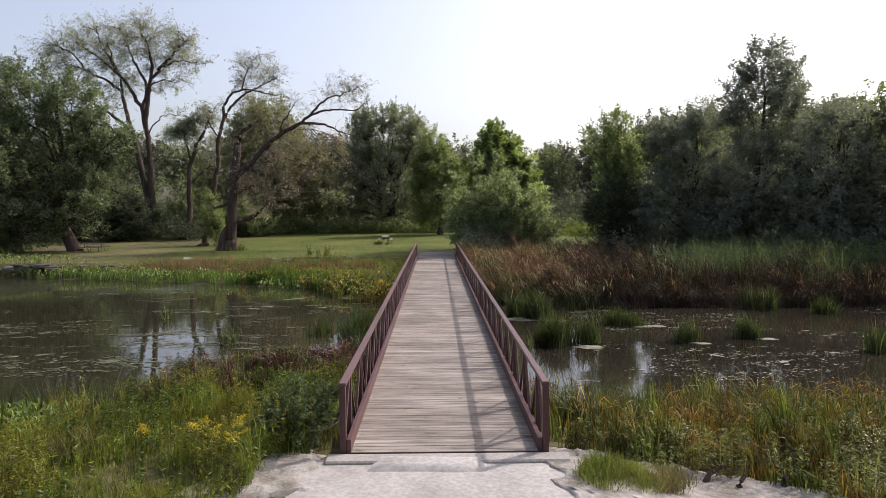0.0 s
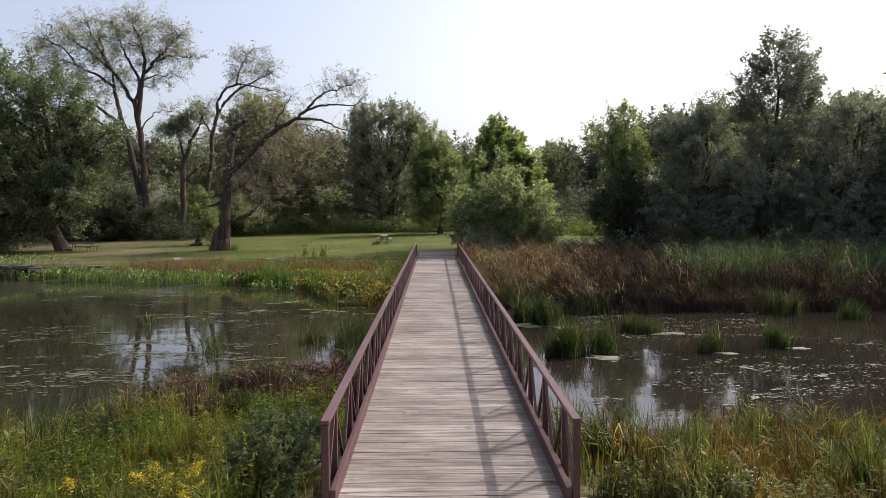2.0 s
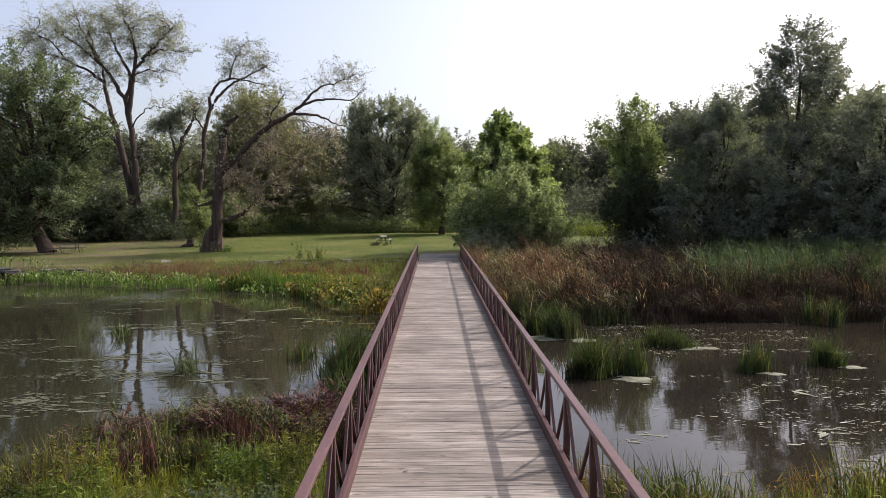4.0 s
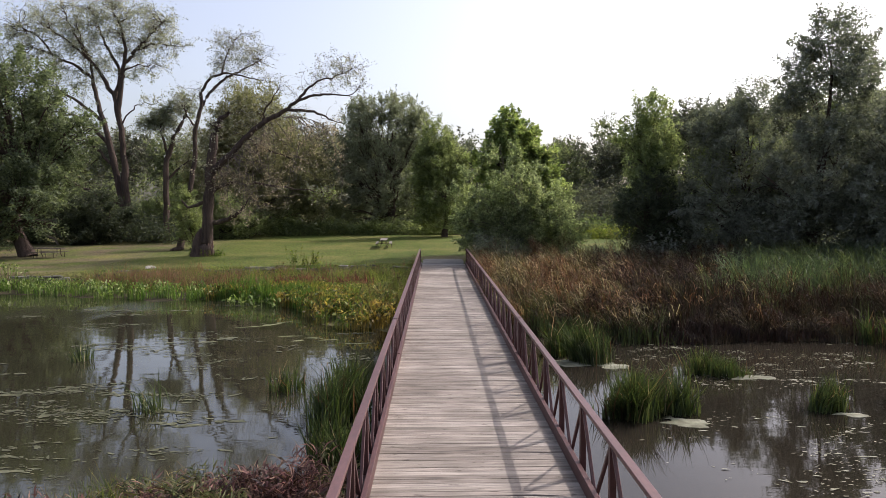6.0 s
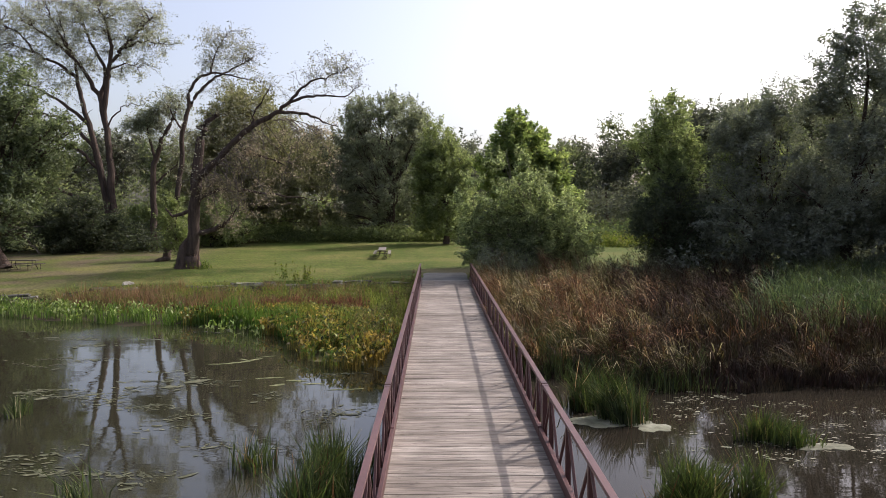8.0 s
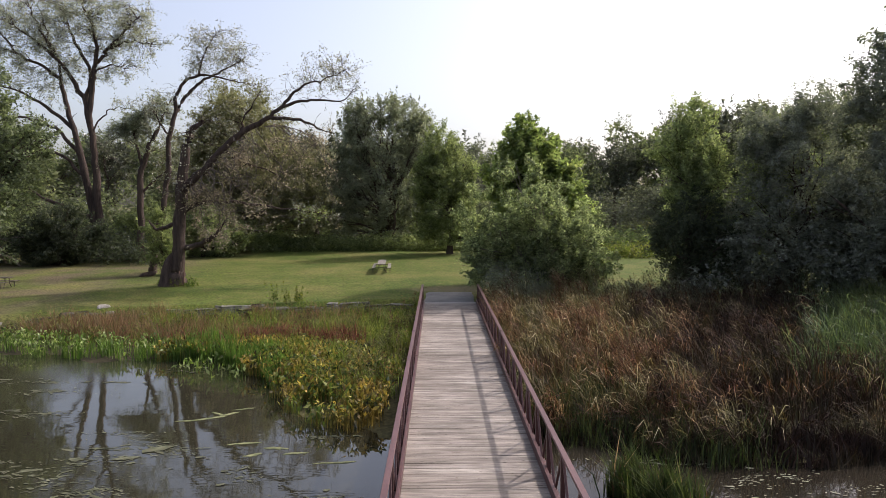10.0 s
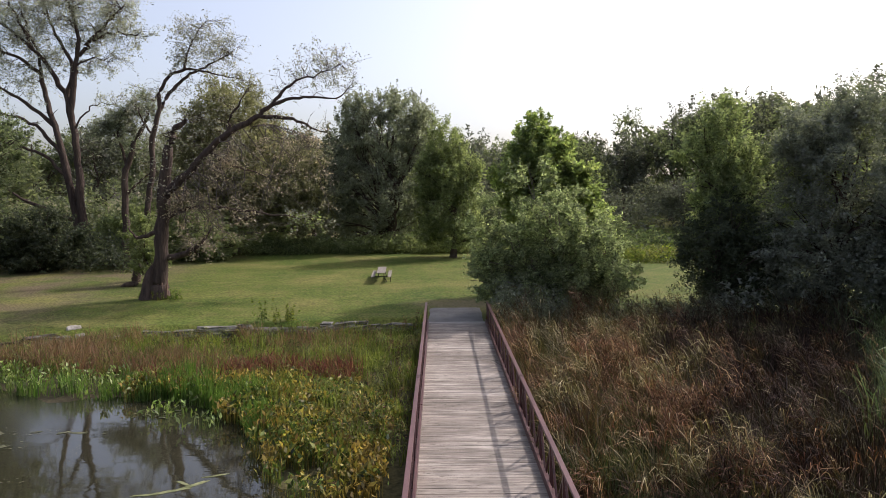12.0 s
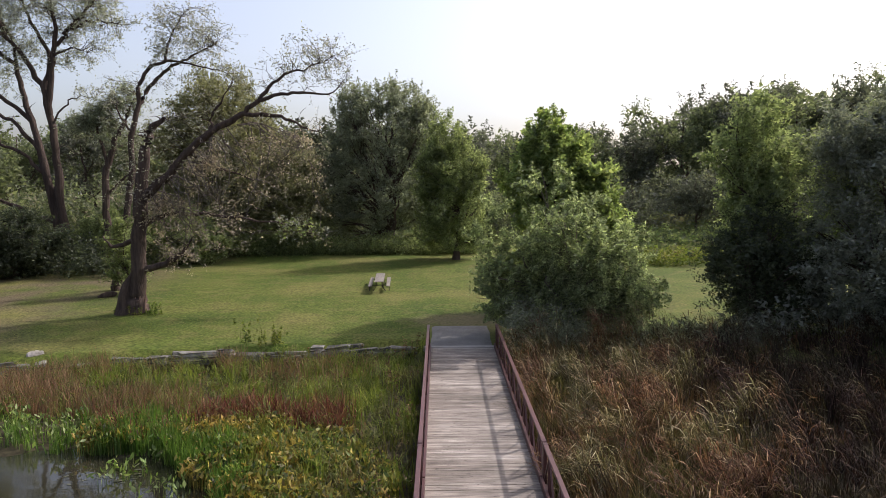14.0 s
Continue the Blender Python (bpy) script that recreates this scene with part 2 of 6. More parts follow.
TABLEWOOD = solid("grey_table_boards", [(0.15, 0.13, 0.115), (0.23, 0.203, 0.18)], 2.0, 0.85, 0.3, 14, (4, 0.3, 1))
SCUM = solid("pale_pond_scum", [(0.1, 0.1, 0.062), (0.17, 0.17, 0.11), (0.28, 0.28, 0.21)], 3.0, 0.8, 0.5, 16)
DRYSOIL = solid("dry_pale_soil", [(0.15, 0.13, 0.1), (0.27, 0.245, 0.21), (0.36, 0.33, 0.295)], 2.2, 0.95, 0.9, 9, depth=0.05)
ALGAE = solid("grey_green_water_weed", [(0.05, 0.05, 0.028), (0.085, 0.088, 0.045), (0.15, 0.15, 0.09)], 3.0, 0.7, 0.5, 16)
STRINGWEED = solid("pale_string_weed", [(0.09, 0.1, 0.04), (0.16, 0.165, 0.07), (0.25, 0.25, 0.13)], 4.0, 0.8, 0.5, 18)
MASTPAINT = solid("white_mast_paint", [(0.7, 0.71, 0.72), (0.8, 0.8, 0.8)], 0.5, 0.5, 0.05)
DRIFT = solid("dry_driftwood", [(0.12, 0.09, 0.07), (0.3, 0.25, 0.2)], 3.0, 0.9, 0.5, 12)

LEAF_WILLOW = leafy("willow_leaves", [(0.132, 0.149, 0.0966), (0.182, 0.2, 0.132), (0.236, 0.253, 0.175)], 0.5, gain=1.8, sat=0.68, spread=0.35)
LEAF_COTTON = leafy("cottonwood_leaves", [(0.14, 0.148, 0.1), (0.21, 0.216, 0.15), (0.29, 0.29, 0.215)], 0.55, gloss=0.06, gain=1.9, sat=0.5)
LEAF_OLD = leafy("sparse_dry_leaves", [(0.17, 0.155, 0.115), (0.23, 0.215, 0.16), (0.31, 0.29, 0.23)], 0.42, 0.5, [(0.16, 0.165, 0.1), (0.24, 0.24, 0.165)], gain=1.9, sat=0.5, gloss=0.07)
LEAF_DEAD = leafy("withered_brown_leaves", [(0.241, 0.182, 0.14), (0.345, 0.27, 0.207), (0.437, 0.362, 0.27)], 0.35, 0.6, [(0.13, 0.13, 0.07), (0.18, 0.17, 0.1)], gain=1.6, sat=0.85, drifts=(0.5, 0.65), spread=0.3)
LEAF_GREEN = leafy("green_leaves", [(0.098, 0.124, 0.044), (0.142, 0.172, 0.063), (0.195, 0.218, 0.084)], 0.54, gain=2.1, sat=0.84, spread=0.4)
LEAF_MAPLE = leafy("bright_green_leaves", [(0.1, 0.142, 0.036), (0.145, 0.188, 0.05), (0.21, 0.24, 0.064)], 0.58, gain=2.1, sat=0.84)
LEAF_LARGE = leafy("fresh_green_leaves", [(0.07, 0.094, 0.04), (0.105, 0.134, 0.056), (0.15, 0.178, 0.082)], 0.46, gain=1.8, sat=0.82, gloss=0.035, spread=0.55)
LEAF_BUSH = leafy("shrub_leaves", [(0.11, 0.142, 0.055), (0.165, 0.198, 0.08), (0.235, 0.26, 0.12)], 0.52, gain=2.0, sat=0.88)
LEAF_SHRUB = leafy("grey_green_shrub_leaves", [(0.122, 0.154, 0.0717), (0.186, 0.22, 0.105), (0.282, 0.31, 0.16)], 0.52, gain=2.0, sat=0.85, spread=0.6)
# Green leaves darkened so that shade under and behind trees is in the colour.
LEAF_SHADED = leafy("shade_darkened_leaves", [(0.036, 0.048, 0.025), (0.054, 0.068, 0.034), (0.08, 0.096, 0.048)], 0.42, gain=1.7, sat=0.8, spread=0.35)
# Lighter, greyer and glossier leaves put the east stand's haze into the colour.
LEAF_EAST = leafy("haze_lightened_leaves", [(0.111, 0.126, 0.0945), (0.151, 0.166, 0.124), (0.193, 0.208, 0.153)], 0.45, gain=1.5, sat=0.8, gloss=0.06, spread=0.25)
LEAF_OLIVE = leafy("olive_willow_leaves", [(0.12, 0.12, 0.056), (0.17, 0.165, 0.08), (0.225, 0.21, 0.11)], 0.48, gain=1.9, sat=0.85)
LEAF_OAK = leafy("oak_leaves", [(0.075, 0.095, 0.045), (0.11, 0.13, 0.06), (0.15, 0.165, 0.08)], 0.5, gain=1.9, sat=0.82)
LEAF_UNDER = leafy("undergrowth_leaves", [(0.042, 0.068, 0.02), (0.07, 0.096, 0.03), (0.115, 0.136, 0.046)], 0.5, gain=1.9, sat=0.84)
# Far leaves greyed, so the haze of distance sits in their colour.
LEAF_FAR = leafy("haze_greyed_woodland_leaves", [(0.06, 0.068, 0.045), (0.09, 0.098, 0.066), (0.125, 0.13, 0.09)], 0.4, gain=1.6, sat=0.7)
REED_RED = leafy("rust_brown_reed_stems", [(0.06, 0.032, 0.02), (0.1, 0.055, 0.03), (0.15, 0.09, 0.045), (0.08, 0.08, 0.03)], 0.3, 0.5, [(0.085, 0.09, 0.028), (0.13, 0.115, 0.042), (0.06, 0.066, 0.02)], gain=1.0, spread=0.6, blot=0.5)
REED_TIPS = leafy("rust_and_tan_reed_leaves", [(0.05, 0.05, 0.018), (0.08, 0.072, 0.028), (0.14, 0.118, 0.056), (0.42, 0.36, 0.24)], 0.3, 0.42, [(0.06, 0.026, 0.018), (0.115, 0.052, 0.03), (0.17, 0.09, 0.05), (0.38, 0.26, 0.165)], gain=1.2, spread=0.75, drifts=(0.45, 0.54), blot=0.5, gloss=0.015)
# Wine-brown stems and leaves, darkened to carry the east trees' shade in colour.
REED_WINE_SHADED = leafy("shaded_wine_reed_stems", [(0.018, 0.009, 0.0081), (0.0306, 0.0153, 0.0126), (0.0468, 0.0252, 0.0189), (0.0261, 0.0234, 0.0126)], 0.14, 0.5, [(0.0342, 0.036, 0.0162), (0.054, 0.045, 0.0234), (0.09, 0.0612, 0.0414)], gain=1.0, spread=0.6, blot=0.4)
REED_WINETIPS_SHADED = leafy("shaded_wine_reed_leaves", [(0.0173, 0.00792, 0.00648), (0.0302, 0.0144, 0.0115), (0.0518, 0.0266, 0.0202), (0.137, 0.0936, 0.0684)], 0.3, 0.4, [(0.0187, 0.0187, 0.00792), (0.0331, 0.0288, 0.013), (0.0576, 0.0475, 0.0259), (0.144, 0.119, 0.0828)], gain=1.0, spread=0.8, drifts=(0.5, 0.6), blot=0.5, gloss=0.015)
REED_GREEN = leafy("green_cattail_blades", [(0.026, 0.042, 0.012), (0.05, 0.072, 0.02), (0.105, 0.125, 0.042)], 0.35, spread=0.5)
# Green blades whose dark colour holds the shade at the reed bed's foot.
REED_FOOT_SHADED = leafy("shade_darkened_reed_blades", [(0.022, 0.034, 0.012), (0.04, 0.055, 0.02), (0.085, 0.1, 0.036)], 0.3, spread=0.6, blot=0.4)
REED_BLUE = leafy("green_cattails", [(0.034, 0.056, 0.026), (0.056, 0.084, 0.038), (0.115, 0.14, 0.066)], 0.38, 0.3, [(0.085, 0.1, 0.036), (0.12, 0.14, 0.05)], drifts=(0.48, 0.62), gloss=0.035, gain=1.7, spread=0.6, blot=0.4)
SEDGE = leafy("marsh_sedge", [(0.09, 0.13, 0.018), (0.15, 0.185, 0.03), (0.23, 0.24, 0.058)], 0.4, 0.4, [(0.12, 0.095, 0.042), (0.17, 0.125, 0.058), (0.12, 0.14, 0.034)], gain=1.15, drifts=(0.53, 0.66), blot=0.45)
REDWEED = leafy("crimson_smartweed", [(0.11, 0.026, 0.026), (0.17, 0.052, 0.042), (0.26, 0.12, 0.075), (0.14, 0.1, 0.04)], 0.3, gain=1.0, spread=0.6)
BRIGHTRUSH = leafy("bright_green_rushes", [(0.06, 0.12, 0.014), (0.1, 0.175, 0.026), (0.17, 0.24, 0.055)], 0.4)
RUSTWEED = leafy("rusty_dry_grass", [(0.17, 0.085, 0.055), (0.25, 0.14, 0.085), (0.2, 0.14, 0.075), (0.12, 0.1, 0.045)], 0.3)
ARROW = leafy("yellowing_arrowhead_leaves", [(0.036, 0.062, 0.013), (0.07, 0.105, 0.02), (0.12, 0.15, 0.03), (0.27, 0.24, 0.055), (0.19, 0.115, 0.03)], 0.36, 0.5, [(0.1, 0.08, 0.02), (0.28, 0.19, 0.042), (0.4, 0.28, 0.075)], spread=0.7, drifts=(0.48, 0.6), gloss=0.03)
ARROWGREEN = leafy("green_arrowhead_leaves", [(0.08, 0.135, 0.026), (0.125, 0.19, 0.038), (0.18, 0.23, 0.06), (0.32, 0.36, 0.18)], 0.4, gloss=0.03, spread=0.6)
WEED = leafy("bank_weeds", [(0.03, 0.056, 0.012), (0.064, 0.095, 0.021), (0.125, 0.15, 0.045)], 0.42, 0.7, [(0.125, 0.13, 0.03), (0.15, 0.145, 0.042), (0.05, 0.075, 0.017)], spread=0.6, blot=0.6, sat=1.2)
BANKGRASS = leafy("yellowing_bank_grass", [(0.036, 0.06, 0.012), (0.08, 0.106, 0.022), (0.17, 0.172, 0.05)], 0.38, 0.75, [(0.17, 0.088, 0.026), (0.2, 0.14, 0.036), (0.075, 0.055, 0.02)], spread=0.7, drifts=(0.46, 0.54), blot=0.55, gloss=0.02, sat=1.02)
PURPLEGRASS = leafy("purple_brown_grass", [(0.04, 0.014, 0.015), (0.068, 0.026, 0.024), (0.11, 0.052, 0.04), (0.14, 0.085, 0.056)], 0.25, 1.3, [(0.034, 0.046, 0.012), (0.07, 0.078, 0.022), (0.12, 0.1, 0.04)], gain=1.0, spread=0.75, drifts=(0.5, 0.56), blot=0.5)
GOLD = leafy("goldenrod_flowers", [(0.4, 0.3, 0.02), (0.5, 0.38, 0.03), (0.33, 0.29, 0.045)], 0.3)
FEATHER = leafy("feathery_bank_grass", [(0.105, 0.125, 0.022), (0.165, 0.175, 0.036), (0.24, 0.225, 0.07)], 0.4, 0.8, [(0.15, 0.1, 0.035), (0.13, 0.15, 0.03)], blot=0.4, sat=1.15)
GREYWEED = leafy("grey_green_bank_weeds", [(0.05, 0.07, 0.018), (0.115, 0.135, 0.036), (0.18, 0.188, 0.066), (0.3, 0.29, 0.15)], 0.4, 0.8, [(0.14, 0.11, 0.04), (0.1, 0.12, 0.03), (0.2, 0.19, 0.075)], spread=0.55, blot=0.55)
WHITEFLOWER = leafy("white_asters", [(0.5, 0.5, 0.42), (0.6, 0.6, 0.5)], 0.3)
MARSHWEED = leafy("olive_and_brown_marsh_weeds", [(0.05, 0.066, 0.016), (0.09, 0.105, 0.026), (0.16, 0.165, 0.05)], 0.4, 0.45, [(0.11, 0.06, 0.036), (0.17, 0.1, 0.055), (0.08, 0.07, 0.025)], spread=0.6, drifts=(0.48, 0.58), blot=0.45)
LAWNBLADE = leafy("mown_grass", [(0.075, 0.092, 0.02), (0.108, 0.12, 0.028), (0.16, 0.158, 0.055)], 0.4, 0.2, [(0.095, 0.105, 0.027), (0.15, 0.142, 0.05)])

# ---- shapes ----
WATER_Z = -1.05
END_Y = 44.4


def mesh_of(name, verts, quads, mat, smooth=False):
    """A mesh from arrays of places and of faces."""
    v = np.asarray(verts, dtype=np.float32).reshape(-1, 3)
    q = np.asarray(quads, dtype=np.int32)
    q = q.reshape(-1, q.shape[-1])
    me = bpy.data.meshes.new(name)
    me.vertices.add(len(v))
    me.vertices.foreach_set("co", v.ravel())
    me.loops.add(q.size)
    me.loops.foreach_set("vertex_index", q.ravel())
    me.polygons.add(len(q))
    me.polygons.foreach_set("loop_start", np.arange(0, q.size, q.shape[1], dtype=np.int32))
    me.update(calc_edges=True)
    if smooth:
        me.polygons.foreach_set("use_smooth", np.ones(len(q), dtype=bool))
    me.materials.append(mat)
    return me


def bm_mesh(name, bm, mat):
    me = bpy.data.meshes.new(name)
    bm.to_mesh(me)
    bm.free()
    me.materials.append(mat)
    return me


def part(name, me, parent=None, label="", m=None):
    ob = new(name, me)
    if parent is not None:
        ob.parent = parent
    if m is not None:
        ob.matrix_basis = m
    if label:
        ob["label"] = label
    return ob


def thing(name, label, category, at=(0, 0, 0), turn=0.0, group="", kind=""):
    ob = new(name)
    ob.matrix_basis = pose(*at, 0, 0, turn)
    ob.empty_display_size = 0.2
    return tagged(ob, label, category, group, kind)


def box_bm(sx, sy, sz, bevel=0.0, centre=(0, 0, 0)):
    bm = bmesh.new()
    bmesh.ops.create_cube(bm, size=1.0)
    bmesh.ops.scale(bm, vec=(sx, sy, sz), verts=bm.verts)
    if bevel:
        bmesh.ops.bevel(bm, geom=list(bm.edges), offset=bevel, segments=1, affect="EDGES")
    bmesh.ops.translate(bm, vec=centre, verts=bm.verts)
    return bm


def tube(points, radii, sides=8):
    """A tapering limb along points: places and faces."""
    P = np.asarray(points, float)
    n = len(P)
    T = np.gradient(P, axis=0)
    T /= np.linalg.norm(T, axis=1)[:, None] + 1e-9
    ref = np.where(np.abs(T[:, 2:3]) > 0.9, np.array([[1.0, 0, 0]]), np.array([[0, 0, 1.0]]))
    A = np.cross(T, ref)
    A /= np.linalg.norm(A, axis=1)[:, None] + 1e-9
    B = np.cross(T, A)
    a = np.linspace(0, 2 * np.pi, sides, endpoint=False)
    r = np.asarray(radii, float)[:, None, None]
    V = P[:, None, :] + r * (np.cos(a)[None, :, None] * A[:, None, :] + np.sin(a)[None, :, None] * B[:, None, :])
    i = np.arange(n - 1)[:, None] * sides
    j = np.arange(sides)[None, :]
    k = (j + 1) % sides
    Q = np.stack([i + j, i + k, i + sides + k, i + sides + j], -1).reshape(-1, 4)
    return V.reshape(-1, 3), Q


def joined(pieces):
    V, Q, base = [], [], 0
    for v, q in pieces:
        V.append(v)
        Q.append(q + base)
        base += len(v)
    return np.concatenate(V), np.concatenate(Q)


def bend(a, b, wobble, n, r):
    """A crooked line from a to b."""
    a, b = np.asarray(a, float), np.asarray(b, float)
    t = np.linspace(0, 1, n)[:, None]
    L = np.linalg.norm(b - a)
    w = r.normal(0, 1, (n, 3)) * wobble * L
    w[0] = w[-1] = 0
    w = (w + np.roll(w, 1, 0) + np.roll(w, -1, 0)) / 2
    w[0] = w[-1] = 0
    return a + (b - a) * t + w


# ---- the lie of the land ----
def waves(x, y, s, p=0.0):
    """A smooth uneven field between 0 and 1."""
    return 0.5 + 0.25 * (np.sin(x * s + 1.3 * np.sin(y * s * 0.7 + p)) + np.sin(y * s * 1.3 + p + 1.7 * np.sin(x * s * 0.6 + 2 * p)))


FAR_X, FAR_Y = [-90, -27, -20, -15, -10.5, -9, -7.5, -5.5, -2, 0, 2.5, 4, 6, 25, 90], [46, 38.5, 36, 34.5, 34.4, 33.0, 31.5, 26.7, 24.2, 24.2, 24.5, 24.3, 22.6, 22.6, 26]
NEAR_X, NEAR_Y = [-90, -10, -7, -6, -3, 0, 2, 5, 12, 15, 19, 90], [2, 4.2, 4.8, 7.0, 9.0, 8, 4.6, 4.3, 4.3, 5.6, 6.5, 8]
WALL_X, WALL_Y = [-60, -30, -24, -19, -12, -6, -1.8], [40, 39.5, 40.5, 43.4, 44.4, 45.3, 45.8]


def land(x, y):
    """Height of the ground."""
    x, y = np.asarray(x, float), np.asarray(y, float)
    far = np.interp(x, FAR_X, FAR_Y) + 0.35 * np.sin(x * 1.3) + 0.2 * np.sin(x * 2.9)
    near = np.interp(x, NEAR_X, NEAR_Y) + 0.3 * np.sin(x * 1.1 + 1)
    inside = np.minimum(y - near, far - y)
    depth = np.clip(inside / 2.5, 0, 1)
    pond = WATER_Z - 0.05 - 0.6 * depth
    rise = np.clip((near - y) / 4.5, 0, 1)
    nearz = WATER_Z + (0.9 + 0 * x) * rise ** 0.7 - 0.05
    walk_ = np.clip((3.6 - np.abs(x)) / 0.9, 0, 1) * np.clip((1.2 - y) / 1.2, 0, 1)
    nearz = nearz + walk_ * (-0.1 - nearz)
    marsh = WATER_Z + 0.13 * np.clip((y - far) / 2, 0, 1)
    lawn_edge = np.where(x < 0, np.interp(x, WALL_X, WALL_Y), 45.0 - np.clip(x - 8, 0, 30) * 0.03)
    up = np.clip((y - lawn_edge + np.where(x < 0, 0.1, 3.0)) / np.where(x < 0, 0.35, 3.0), 0, 1)
    landing = np.clip((2.5 - np.abs(x)) / 0.7, 0, 1) * np.clip((y - 44.0) / 0.3, 0, 1)
    up = np.maximum(up, landing)
    lawn = -0.08 + np.clip(y - 45, 0, 45) * 0.018
    hill = np.clip((y - 95) / 70, 0, 1) ** 1.3 * (3 + 9 * np.clip((x - 5) / 70, 0, 1)) + np.clip((-y - 60) / 200, 0, 1) * 4
    farz = marsh + up * (lawn - marsh) + hill
    z = np.where(y < near, nearz, np.where(y > far, farz, pond))
    return z + 0.03 * np.sin(x * 0.9) * np.cos(y * 0.8) * (np.abs(x) > 3)


def stretched(edges, steps):
    out = [np.arange(a, b, s) for a, b, s in zip(edges[:-1], edges[1:], steps)]
    return np.concatenate(out + [[edges[-1]]])


gx = stretched([-1500, -300, -80, -30, 30, 80, 300, 1500], [200, 20, 2.5, 0.6, 2.5, 20, 200])
gy = stretched([-1000, -200, -40, -14, 52, 100, 260, 2500], [160, 20, 2.5, 0.5, 2.5, 12, 320])
GX, GY = np.meshgrid(gx, gy)
V = np.stack([GX, GY, land(GX, GY)], -1).reshape(-1, 3)
i = np.arange(len(gy) - 1)[:, None] * len(gx) + np.arange(len(gx) - 1)[None, :]
Q = np.stack([i, i + 1, i + 1 + len(gx), i + len(gx)], -1).reshape(-1, 4)
tagged(new("ground", mesh_of("ground", V, Q, GROUND, True)), "mown green lawn, marshy mud banks and soft earth", "ground", kind="structure")

wx, wy = np.linspace(-120, 120, 25), np.linspace(-8, 60, 18)
WX, WY = np.meshgrid(wx, wy)
V = np.stack([WX, WY, np.full_like(WX, WATER_Z)], -1).reshape(-1, 3)
i = np.arange(len(wy) - 1)[:, None] * len(wx) + np.arange(len(wx) - 1)[None, :]
Q = np.stack([i, i + 1, i + 1 + len(wx), i + len(wx)], -1).reshape(-1, 4)
tagged(new("water", mesh_of("water", V, Q, WATER, True)), "still brown pond water mirroring trees and sky", "water", kind="structure")


def patch(name, mat, label, x0, x1, y0, y1, ragged, lift, category, seed, slant=0.0, flush=False, lumps=0.0):
    """A thin sheet of gravel or soil with ragged edges over the ground; lumps: the height of its clods."""
    r = np.random.default_rng(seed)
    cell = 0.07 if lumps else 0.3
    nx, ny = max(6, int((x1 - x0) / cell)), max(6, int((y1 - y0) / cell))
    s, t = np.meshgrid(np.linspace(0, 1, nx), np.linspace(0, 1, ny))
    smooth = lambda n: np.convolve(r.normal(0, 1, n + 6), np.ones(4) / 2.5, "same")[3:3 + n] * ragged
    L, R, B, T = smooth(ny), smooth(ny), smooth(nx), smooth(nx) * (not flush)
    X = x0 + L[:, None] + (x1 - x0 + R[:, None] - L[:, None]) * s
    Y = y0 + B[None, :] + (y1 - y0 + T[None, :] - B[None, :]) * t + slant * (X - x0)
    rim = (s == 0) | (s == 1) | (t == 0) | ((t == 1) & (not flush))
    Z = land(X, Y) + np.where(rim, -0.04, lift)
    if lumps:
        ledge = np.floor(3.0 * waves(X * 1.3 + 0.25 * np.sin(Y * 9), Y * 1.8, 1.7, seed)) / 3.0
        Z = Z + np.where(rim, 0, lumps * (ledge + 0.35 * waves(X, Y, 11.0, seed) + 0.2 * waves(X, Y, 27.0, 2)))
    i = np.arange(ny - 1)[:, None] * nx + np.arange(nx - 1)[None, :]
    Q = np.stack([i, i + 1, i + 1 + nx, i + nx], -1).reshape(-1, 4)
    return tagged(new(name, mesh_of(name, np.stack([X, Y, Z], -1), Q, mat, True)), label, category, kind="structure")


patch("path", PATH, "pale crushed limestone path leading onto the footbridge", -2.5, 2.0, -40, -0.12, 0.14, 0.045, "path", 3, 0.0, True)
patch("pavement", GREYPATH, "grey gravel landing at the end of the footbridge", -1.62, 1.62, 44.3, 49.3, 0.035, 0.06, "path", 4)
patch("soil_bank", DRYSOIL, "pale eroded limestone soil along the weedy bank", 1.5, 5.6, -1.7, 0.58, 0.1, 0.03, "soil", 6, -0.5, lumps=0.06)

patch("soil_bank", DRYSOIL, "pale eroded limestone soil beside the path", -3.0, -1.9, -1.6, 0.12, 0.1, 0.02, "soil", 8, 0.12, lumps=0.08)
patch("path_spill", PATH, "crushed limestone trodden over the bridge sill", -1.35, 0.8, -0.7, -0.05, 0.05, 0.108, "path", 9)

# ---- the footbridge ----
bridge = thing("footbridge", "long footbridge with weathered plank deck and maroon steel truss railings", "footbridge")
RAIL_X, RAIL_Z = 1.58, 1.09
SPLICES = [0.0, 15.0, 29.7, END_Y]


def beam(name, a, b, w, h, mat, parent, label="", bevel=0.006):
    """A straight bar from a to b; w across the bridge, h the other way."""
    a, b = Vector(a), Vector(b)
    L = (b - a).length
    key = (name, round(L, 2), w, h, mat.name)
    if key not in BEAMS:
        BEAMS[key] = bm_mesh(name, box_bm(w, L, h, bevel), mat)
    d = (b - a).normalized()
    x = Vector((1, 0, 0))
    z = x.cross(d).normalized()
    m = Matrix((x, d, z)).transposed().to_4x4()
    m.translation = (a + b) / 2
    return part(name, BEAMS[key], parent, label, m)


